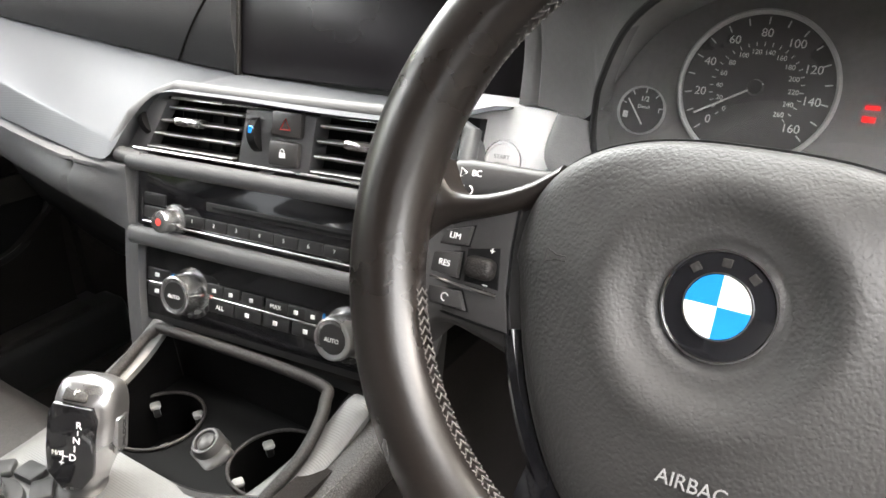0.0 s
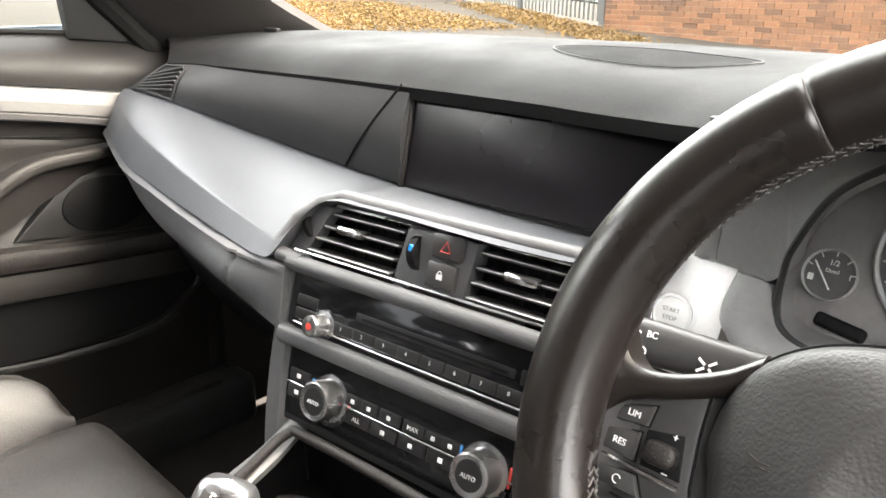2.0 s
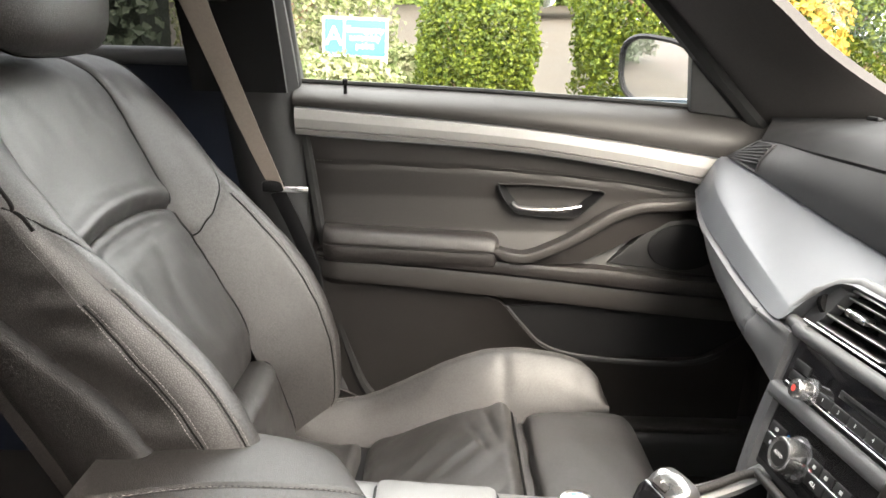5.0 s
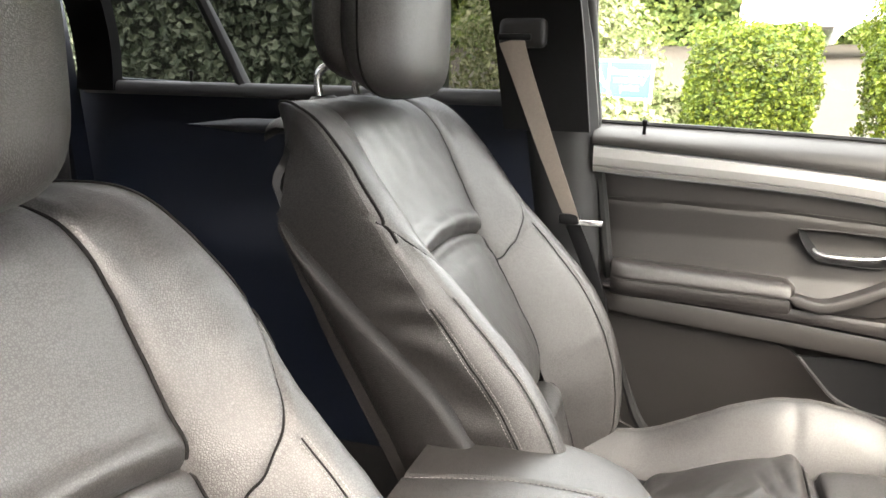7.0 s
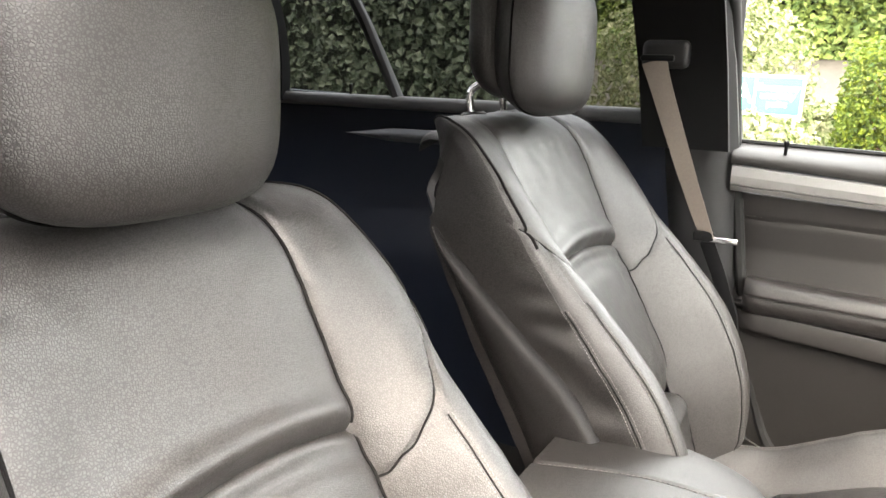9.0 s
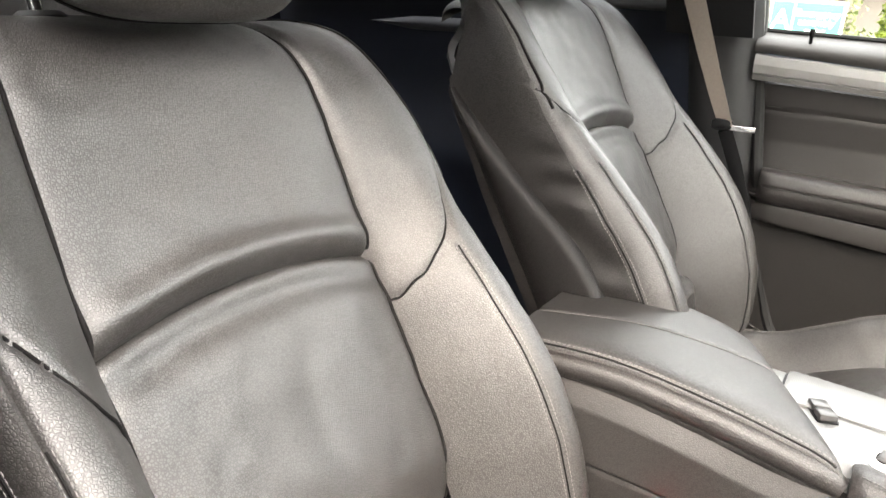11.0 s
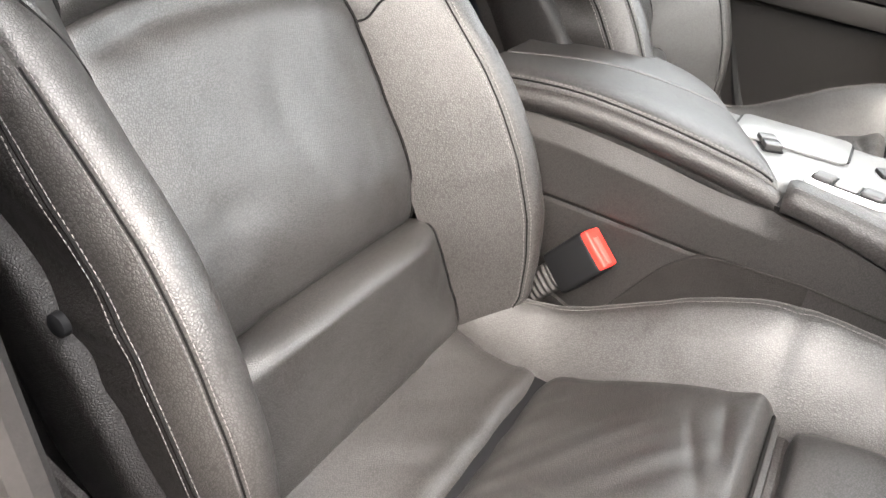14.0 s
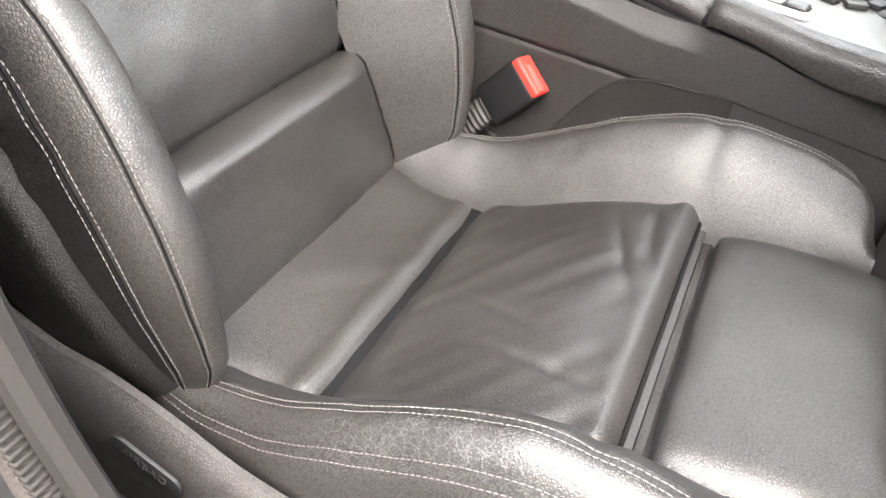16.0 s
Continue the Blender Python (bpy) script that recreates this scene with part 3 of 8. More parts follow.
def litter(name, outline, count, seed, label):
    """Dry leaves scattered on the ground, thinning out towards the edge of an outline."""
    rnd = random.Random(seed)
    cx = sum(q[0] for q in outline) / len(outline)
    cy = sum(q[1] for q in outline) / len(outline)
    b = bmesh.new()
    for _ in range(count):
        k = rnd.randrange(len(outline))
        a, c = outline[k], outline[(k + 1) % len(outline)]
        f, r = rnd.random(), math.sqrt(rnd.random()) * rnd.choice((0.85, 1.0, 1.18))
        x = cx + (a[0] + (c[0] - a[0]) * f - cx) * r + rnd.gauss(0, 0.12)
        y = cy + (a[1] + (c[1] - a[1]) * f - cy) * r + rnd.gauss(0, 0.12)
        nrm = Vector((rnd.gauss(0, 0.35), rnd.gauss(0, 0.35), 1)).normalized()
        leaf_quads(b, Vector((x, y, ground_z(x, y) + rnd.uniform(-0.005, 0.03))), nrm, 0.055, rnd)
    tagged(part(name, b, LITTER, smooth=False), label, "leaves", kind="stuff")


litter("leaf_litter", [(-15, 7.5), (-8.6, 6.6), (-7.6, 9.0), (-12.5, 10.8)], 22000, 11, "drift of dry yellow leaves on asphalt")
litter("leaf_strip", [(-11.0, 12.0), (-5.6, 8.7), (-5.2, 9.2), (-10.6, 12.7)], 9000, 12, "dry yellow leaves along the foot of the gate")
flat_patch("pavement", [(-40, 17.5), (-13.5, 12.4), (-13.0, 13.4), (-40, 20.5)], KERB, 0.03, "pale concrete pavement before the brick wall", "pavement")

SHRUB_ROWS = [
    ("conifer_shrub", "clipped bright green conifer shrub in a bed", -6.2, -0.02, 0.62, 0.56, 1.32, CONIFER, 22000, 0.036, 3, True),
    ("conifer_shrub", "tall green conifer hedge plant in a bed", -6.3, 1.62, 0.75, 0.90, 1.75, CONIFER, 28000, 0.038, 4, True),
    ("conifer_shrub", "tall green conifer hedge plant in a bed", -6.5, 3.3, 0.8, 0.9, 1.9, CONIFER, 20000, 0.042, 5, True),
    ("variegated_shrub", "cream and green variegated shrub behind a sign", -7.4, -1.9, 0.9, 1.1, 1.85, VARIEG, 8000, 0.06, 6, False),
    ("variegated_shrub", "low leafy ground cover below a sign", -6.0, -1.5, 0.7, 1.1, 0.72, VARIEG, 6000, 0.06, 7, False),
    ("variegated_shrub", "low variegated shrub between a sign and a conifer", -7.0, -0.72, 0.4, 0.42, 0.72, VARIEG, 3500, 0.06, 9, False),
    ("golden_shrub", "tall shrub with golden yellow leaves", -5.6, 2.55, 0.25, 0.30, 1.55, GOLD, 1400, 0.06, 10, False),
    ("golden_shrub", "small golden shrub on bark mulch", -5.9, 0.85, 0.35, 0.45, 0.28, GOLD, 1200, 0.05, 8, False),
]
for nm, lab, x, y, rx, ry, h, mt, cnt, sz, sd, bx in SHRUB_ROWS:
    shrub(nm, lab, x, y, rx, ry, h, mt, cnt, sz, sd, bx)


def far_tree(x, y, h, r, seed, mat):
    rnd = random.Random(seed)
    z = ground_z(x, y)
    t = thing("tree", (x, y, z), "broad leafy tree behind the car park", "tree", "trees")
    trunk(t, (x, y, z - 0.1), (x, y, z + 0.6 * h), 0.18, rnd, 8, r * 0.6)
    foliage("crown", t, mat, 7000, 0.22, (x, y, z + 0.58 * h), (r, r, 0.45 * h), rnd, lumps=0.4, shell=0.6)


for k, (x, y, h, r) in enumerate([(-24, -14, 7, 4), (-26, -6, 7.5, 4.2), (-25, 1, 7, 4), (-27, 8, 8, 4.5), (-30, 15, 7, 3.2), (-22, -22, 8, 4.5)]):
    far_tree(x, y, h, r, 40 + k, TREELEAF)


def ivy_bank():
    rnd = random.Random(77)
    t = thing("ivy_hedge", (-3.9, -5.2, ground_z(-3.9, -5.2)), "tall dark ivy hedge with large leaves", "hedge")
    b = bmesh.new()
    for _ in range(26000):
        y = rnd.uniform(-12.5, -1.9)
        z = rnd.uniform(0.1, 3.0)
        d = 0.25 * noise.noise(Vector((y * 1.1, z * 1.1, 0))) + rnd.uniform(-0.22, 0.05)
        nrm = Vector((1, rnd.gauss(0, 0.5), rnd.gauss(0.25, 0.5))).normalized()
        leaf_quads(b, Vector((-3.9 + d + 0.05 * (y + 5), y, z)), nrm, 0.062, rnd)
    part("leaves", b, IVY, t, smooth=False)
    b = grid(lambda u, v: (-4.25 + 0.05 * (-12.5 + 10.4 * u + 5), -12.5 + 10.4 * u, 0.05 + 2.9 * v), 8, 4, 0.5, (-1, 0, 0))
    part("hedge_core", b, TWIG, t, "dark twigs inside the hedge")


ivy_bank()


def far_hedge():
    rnd = random.Random(91)
    z0 = ground_z(-25, 0)
    t = thing("hedge", (-25, 0, z0), "long green hedge across the car park", "hedge")
    b = bmesh.new()
    for _ in range(14000):
        y = rnd.uniform(-16, 13)
        h = 2.6 + 0.7 * noise.noise(Vector((y * 0.35, 3, 0)))
        f = rnd.random()
        z = z0 - 0.2 + h * f
        d = 0.5 * noise.noise(Vector((y * 0.8, z * 0.8, 5))) + rnd.uniform(-0.5, 0.1) - 0.9 * max(0.0, f - 0.75) * 4 * 0.4
        nrm = Vector((1, rnd.gauss(0, 0.6), rnd.gauss(0.4, 0.6))).normalized()
        leaf_quads(b, Vector((-24.5 + d, y, z)), nrm, 0.22, rnd)
    part("leaves", b, TREELEAF, t, smooth=False)
    part("hedge_core", grid(lambda u, v: (-25.6, -16 + 29 * u, z0 - 0.3 + 2.3 * v), 12, 4, 0.6, (-1, 0, 0)), TWIG, t, "dark twigs inside the hedge")


far_hedge()


def assembly_sign():
    base = Vector((-6.5, -1.1, ground_z(-6.5, -1.1)))
    t = thing("assembly_sign", base, "teal and white sign board on two white posts", "sign")
    X, Y = Vector((0.03, 1, -0.02)), Vector((0, 0, 1))
    m = frame_of(Vector((-6.5, -1.105, 1.065)), X, Y)
    part("board", prism(rounded(-0.295, -0.175, 0.295, 0.175, 0.015), m, 0.012), WHITE, t, "white sign board")
    m2 = m @ Matrix.Translation((0, 0, 0.016))
    part("field", prism(rounded(-0.275, -0.155, -0.105, 0.155, 0.004), m2, 0.002), TEAL, t, "teal panel")
    part("field", prism(rounded(-0.09, -0.155, 0.275, 0.155, 0.004), m2, 0.002), TEAL, t, "teal panel")
    m3 = m @ Matrix.Translation((0, 0, 0.0195))
    lettering("letter", "A", m3 @ Matrix.Translation((-0.19, 0, 0)), 0.24, WHITE, t)
    for k, w in enumerate(("Emergency", "assembly", "point")):
        lettering("letter", w, m3 @ Matrix.Translation((0.09, 0.07 - 0.07 * k, 0)), 0.078, WHITE, t)
    for x in (-0.265, 0.265):
        part("post", rbox(x, -0.45, -0.012, 0.05, 0.95, 0.022, 0.003, m=m), WHITE, t, "white post")


assembly_sign()


def pickup():
    x, y = -20.0, 0.95
    z = ground_z(x, y)
    t = thing("pickup_truck", (x, y, z), "white pickup truck parked behind the shrubs", "truck")
    part("bed", rbox(x, y + 0.35, z + 0.98, 1.75, 2.1, 0.62, 0.05, 3), TRUCKW, t)
    b = grid(lambda u, v: (x + (v - 0.5) * (1.7 - 0.3 * math.sin(math.pi * u)), y + 1.3 + 2.0 * u, z + 0.65 + 1.2 * math.sin(math.pi * min(max(u * 0.9 + 0.05, 0), 1)) ** 0.35), 16, 8, 1.0, (0, 0, -1))
    part("cab", b, TRUCKW, t)
    part("window", rbox(x + 0.86, y + 2.1, z + 1.5, 0.03, 1.0, 0.36, 0.05, 2), GLOSS, t)
    for dy in (0.25, 2.95):
        w = part("wheel", lathe([(0.18, -0.1), (0.36, -0.1), (0.38, -0.06), (0.38, 0.06), (0.36, 0.1), (0.18, 0.1)], 24, m=pose(x + 0.8, y + dy, z + 0.37, 0, 90, 0)), RUBBER, t)
        part("rim", lathe([(0.02, 0.0), (0.2, 0.0), (0.2, 0.105), (0.05, 0.115)], 16, m=pose(x + 0.8, y + dy, z + 0.37, 0, 90, 0)), STEEL, w)
    part("tail_light", rbox(x + 0.86, y - 0.66, z + 1.05, 0.06, 0.12, 0.3, 0.02), REDM, t)
    part("bumper", rbox(x, y - 0.8, z + 0.6, 1.7, 0.16, 0.18, 0.04), STEEL, t)


pickup()

# ---- car shell ----


def car_shell():
    t = thing("car_body", (0, -0.6, 0.30), "dark car body shell with cloth-lined pillars", "car body", kind="structure")
    part("floor", grid(lambda u, v: (-0.72 + 1.44 * u, -1.7 + 2.5 * v, 0.30 + 0.10 * max(0, v - 0.86) / 0.14), 6, 20, 0.06, (0, 0, -1)), CARPET, t, "dark floor carpet")
    # roof lining and outer roof
    part("headliner", grid(lambda u, v: (-0.58 + 1.16 * u, -2.5 + 2.6 * v, 1.37 + 0.05 * math.sin(math.pi * u) + 0.03 * math.sin(math.pi * v)), 12, 16, 0.05, (0, 0, 1)), FABRIC, t, "grey cloth headliner")
    # sills
    for s in (-1, 1):
        part("door_sill", rbox(s * 0.735, -0.25, 0.34, 0.10, 1.25, 0.10, 0.02, 3), DARK, t, "dark plastic door sill")
    part("sill_strip", rbox(-0.715, -0.05, 0.394, 0.045, 0.72, 0.012, 0.004), GREYP, t)
    # windscreen pillars: window side, windscreen side
    for s in (-1, 1):
        A = [(s * 0.762, 0.31, 0.950), (s * 0.748, 0.277, 0.978), (s * 0.742, 0.182, 1.075), (s * 0.735, 0.088, 1.169), (s * 0.70, -0.05, 1.29), (s * 0.65, -0.17, 1.38)]
        B = [(s * 0.66, 0.57, 0.970), (s * 0.615, 0.43, 1.025), (s * 0.578, 0.295, 1.095), (s * 0.548, 0.18, 1.175), (s * 0.49, -0.12, 1.37)]

        def pil(u, v, s=s, A=A, B=B):
            p = curve(A, u).lerp(curve(B, u), v)
            return p + Vector((-s * 0.022, -0.006, 0.0)) * math.sin(math.pi * v) ** 0.8
        part("a_pillar", grid(pil, 24, 14, 0.03, (s * 0.5, 0.6, 0.3)), PILLAR, t, "grey cloth windscreen pillar")
        part("door_frame_seal", tube([curve(A, k / 16) + Vector((s * 0.004, -0.006, -0.004)) for k in range(17)], 0.016, 8), RUBBER, t, "black rubber door seal")
    # pillars behind the front doors
    for s in (-1, 1):
        def bp(u, v, s=s):
            z = 1.40 - 1.04 * u
            yc = table([(0, -0.66), (0.20, -0.635), (0.36, -0.60), (0.62, -0.575), (1, -0.52)], u)
            hw = table([(0, 0.085), (0.22, 0.085), (0.35, 0.072), (0.6, 0.066), (0.85, 0.075), (1, 0.13)], u)
            x = table([(0, 0.60), (0.22, 0.672), (0.38, 0.71), (0.7, 0.722), (1, 0.725)], u)
            a = (v - 0.5) * 2
            return (s * (x + 0.035 * abs(a) ** 3), yc + hw * a, z)
        part("b_pillar", grid(bp, 40, 12, 0.06, (s, 0, 0)), DARK, t, "grey plastic pillar trim beside the front seat")
        seal = [(s * 0.735, -0.555, 1.40), (s * 0.748, -0.548, 1.10), (s * 0.752, -0.525, 0.95), (s * 0.752, -0.487, 0.70), (s * 0.75, -0.445, 0.52), (s * 0.745, -0.38, 0.41), (s * 0.74, -0.2, 0.385), (s * 0.74, 0.3, 0.385)]
        part("door_seal", tube(spline(seal, 40), 0.011, 8), RUBBER if s < 0 else SEALLIP, t, "rubber door seal")
        if s > 0:
            for dx, dy, rr, mm, lab in ((0.012, -0.024, 0.012, WORN, "worn ribbed sealing strip"), (0.022, -0.047, 0.014, SEALLIP, "smooth outer sealing strip")):
                part("sealing_strip", tube([p + Vector((dx, dy, 0)) for p in spline(seal[1:6], 60)], rr, 10), mm, t, lab)
            rb = bmesh.new()
            for k, p in enumerate(spline(seal[2:6], 90)):
                rbox(p.x + 0.012, p.y - 0.016, p.z, 0.016, 0.012, 0.0042, 0.0012, 1, m=None, bm=rb)
            tagged(part("strip_ribs", rb, SEALLIP, t), kind="stuff")
    part("b_pillar_upper", grid(lambda u, v: (-(0.60 + 0.072 * min(1, u / 0.62) + 0.036 * max(0, u - 0.62) + 0.001), table([(0, -0.735), (1, -0.69)], u) + table([(0, 0.16), (1, 0.155)], u) * v, 1.39 - 0.385 * u), 16, 6, 0.012, (1, 0, 0)), BLACK, t, "black upper pillar trim")
    # rear doors, side glass surround, back of the cabin
    for s in (-1, 1):
        part("rear_door_panel", grid(lambda u, v, s=s: (s * (0.735 - 0.03 * math.exp(-((v - 0.55) / 0.1) ** 2) + 0.01 * u), -0.62 - 1.1 * u, 0.24 + 0.81 * v + 0.03 * u), 12, 24, 0.05, (s, 0, 0)), REAR, t, "dark rear door trim with a bluish reflection painted in")
        part("window_ledge", rbox(s * 0.742, -1.15, 1.058, 0.04, 1.1, 0.03, 0.012, 3, m=pose(0, 0, 0)), DASH, t)
        part("rear_glass", grid(lambda u, v, s=s: (s * (0.752 - 0.15 * v * v), -0.70 - 0.98 * u + 0.10 * v * u, 1.055 + 0.02 * u + 0.31 * v), 6, 6), TINT, t, "tinted rear side window")
        part("window_divider", tube([(s * 0.745, -1.27, 1.05), (s * 0.735, -1.305, 1.13), (s * 0.70, -1.345, 1.24), (s * 0.63, -1.39, 1.38)], 0.017, 8, squash=0.8), DARK, t)
        part("rear_pillar", grid(lambda u, v, s=s: (s * (0.745 - 0.15 * v * v), -1.60 - 0.10 * u + 0.05 * v, 1.05 + 0.34 * v), 4, 8, 0.03, (-s, 0, 0)), BLACK, t)
        part("rear_quarter", grid(lambda u, v, s=s: (s * (0.72 - 0.10 * v * v), -1.70 - 0.8 * u, 0.24 + 1.16 * v), 4, 10, 0.05, (s, 0, 0)), REAR, t)
    part("rear_trim_strip", grid(lambda u, v: (-0.712 + 0.012 * math.sin(math.pi * v), -1.40 + 0.62 * u, 0.985 - 0.004 * u + (0.03 * min(1, u * 5)) * (v - 0.5) + 0.01 * u), 16, 6, 0.01, (-1, 0, 0)), SILVER, t, "brushed metal trim strip")
    part("rear_lock_pin", lathe([(0.003, 0), (0.003, 0.018), (0.005, 0.02), (0.005, 0.028), (0.003, 0.03)], 10, m=pose(-0.735, -1.405, 1.068)), BLACK, t)
    part("tailgate", grid(lambda u, v: (-0.7 + 1.4 * u, -2.5 + 0.06 * v, 0.35 + 1.05 * v), 6, 6, 0.04, (0, -1, 0)), DARK, t)
    # rear bench, low in the dark
    part("rear_bench", rbox(0, -1.42, 0.48, 1.3, 0.5, 0.2, 0.06, 4), LEATHER_SIDE, t, "black leather rear bench")
    part("rear_backrest", rbox(0, -1.72, 0.75, 1.3, 0.16, 0.62, 0.06, 4, m=pose(0, 0, 0)), LEATHER_SIDE, t)
    # windscreen and scuttle
    part("windscreen", grid(lambda u, v: (-0.70 + 1.40 * u + (0.5 - u) * 0.22 * v, 0.66 + 0.16 * math.sin(math.pi * u) - 0.78 * v - 0.08 * math.sin(math.pi * u) * v, 0.97 + 0.41 * v), 12, 8), GLASS, t, "clear windscreen").visible_shadow = False
    part("cowl", grid(lambda u, v: (-0.76 + 1.52 * u, 0.62 + 0.16 * math.sin(math.pi * u) + 0.15 * v, 0.965 - 0.03 * v), 12, 4, 0.08, (0, 0, -1)), BLACK, t)
    part("front_bulkhead", grid(lambda u, v: (-0.74 + 1.48 * u, 0.62 - 0.10 * (1 - v), 0.30 + 0.62 * v), 6, 6, 0.05, (0, 1, 0)), CARPET, t)
    part("bonnet", grid(lambda u, v: (-0.78 + 1.56 * u, 0.86 + 0.85 * v, 0.90 - 0.10 * v * v - 0.05 * (2 * u - 1) ** 2), 12, 8, 0.3, (0, 0, -1)), PAINT, t, "dark painted bonnet")
    return t


car_shell()


def wing_mirror():
    t = thing("wing_mirror", (-0.93, 0.2, 0.98), "dark blue wing mirror beside the front passenger window", "mirror")
    m = frame_of(Vector((-0.985, 0.160, 1.040)), (0.85, 0.50, 0.0), (0.0, -0.05, 1.0))

    def shell(u, v):
        a = 2 * math.pi * v
        n = 3.0
        ca, sa = math.cos(a), math.sin(a)
        r = (abs(ca) ** n + abs(sa) ** n) ** (-1 / n)
        k = math.cos(u * math.pi / 2) ** 0.45 if u < 1 else 0.0
        return m @ Vector((0.108 * ca * r * k, 0.070 * sa * r * k - 0.012 * ca, -0.085 * u + 0.004))
    part("housing", grid(shell, 14, 40), PAINT, t, "dark blue painted housing")
    ring = [m @ Vector((0.107 * math.cos(a) * q, 0.069 * math.sin(a) * q - 0.012 * math.cos(a), 0.004)) for a, q in ((2 * math.pi * k / 40, (abs(math.cos(2 * math.pi * k / 40)) ** 3 + abs(math.sin(2 * math.pi * k / 40)) ** 3) ** (-1 / 3)) for k in range(40))]
    part("bezel", tube(ring, 0.006, 6, closed=True), BLACK, t, "black mirror surround")
    out = [(0.102 * math.cos(a) * q, 0.064 * math.sin(a) * q - 0.012 * math.cos(a)) for a, q in ((2 * math.pi * k / 40, (abs(math.cos(2 * math.pi * k / 40)) ** 3 + abs(math.sin(2 * math.pi * k / 40)) ** 3) ** (-1 / 3)) for k in range(40))]
    part("mirror_glass", prism(out, m @ Matrix.Translation((0, 0, 0.0)), 0.003), MIRROR, t, "mirror glass")
    part("arm", rbox(-0.85, 0.20, 0.975, 0.16, 0.06, 0.03, 0.012, 3), BLACK, t)


wing_mirror()


def seat_belt():
    t = thing("seat_belt", (-0.70, -0.60, 1.17), "brown webbing seat belt hanging on the pillar", "seat belt")
    part("anchor_plate", rbox(-0.648, -0.655, 1.172, 0.025, 0.085, 0.05, 0.012, 3), DARK, t, "dark plastic belt guide")
    part("guide_slot", rbox(-0.636, -0.667, 1.165, 0.012, 0.06, 0.012, 0.004, 2), BLACK, t)
    pts = spline([(-0.632, -0.672, 1.160), (-0.638, -0.655, 1.11), (-0.656, -0.60, 0.96), (-0.666, -0.562, 0.865), (-0.668, -0.552, 0.845)], 24)

    def strap(u, v):
        p = pts[min(int(u * 23), 23)]
        w = 0.024 - 0.012 * u
        return (p[0] + 0.008 * (v - 0.5) * 2 * u, p[1] + w * 2 * (v - 0.5) * (0.9), p[2] + w * 2 * (v - 0.5) * 0.25)
    part("webbing", grid(strap, 23, 4, 0.0015, (-1, 0, 0)), WEB, t, "brown webbing strap")
    part("tongue", rbox(-0.665, -0.525, 0.845, 0.006, 0.05, 0.011, 0.002, m=pose(0, 0, 0)), CHROME, t, "chrome belt tongue")
    part("tongue_grip", rbox(-0.667, -0.56, 0.849, 0.012, 0.04, 0.02, 0.005), BLACK, t)
    part("lower_webbing", tube([(-0.675, -0.555, 0.84), (-0.685, -0.53, 0.78), (-0.69, -0.50, 0.70), (-0.69, -0.47, 0.5)], 0.006, 6, squash=2.5), BLACK, t)


seat_belt()

# ---- front passenger door ----


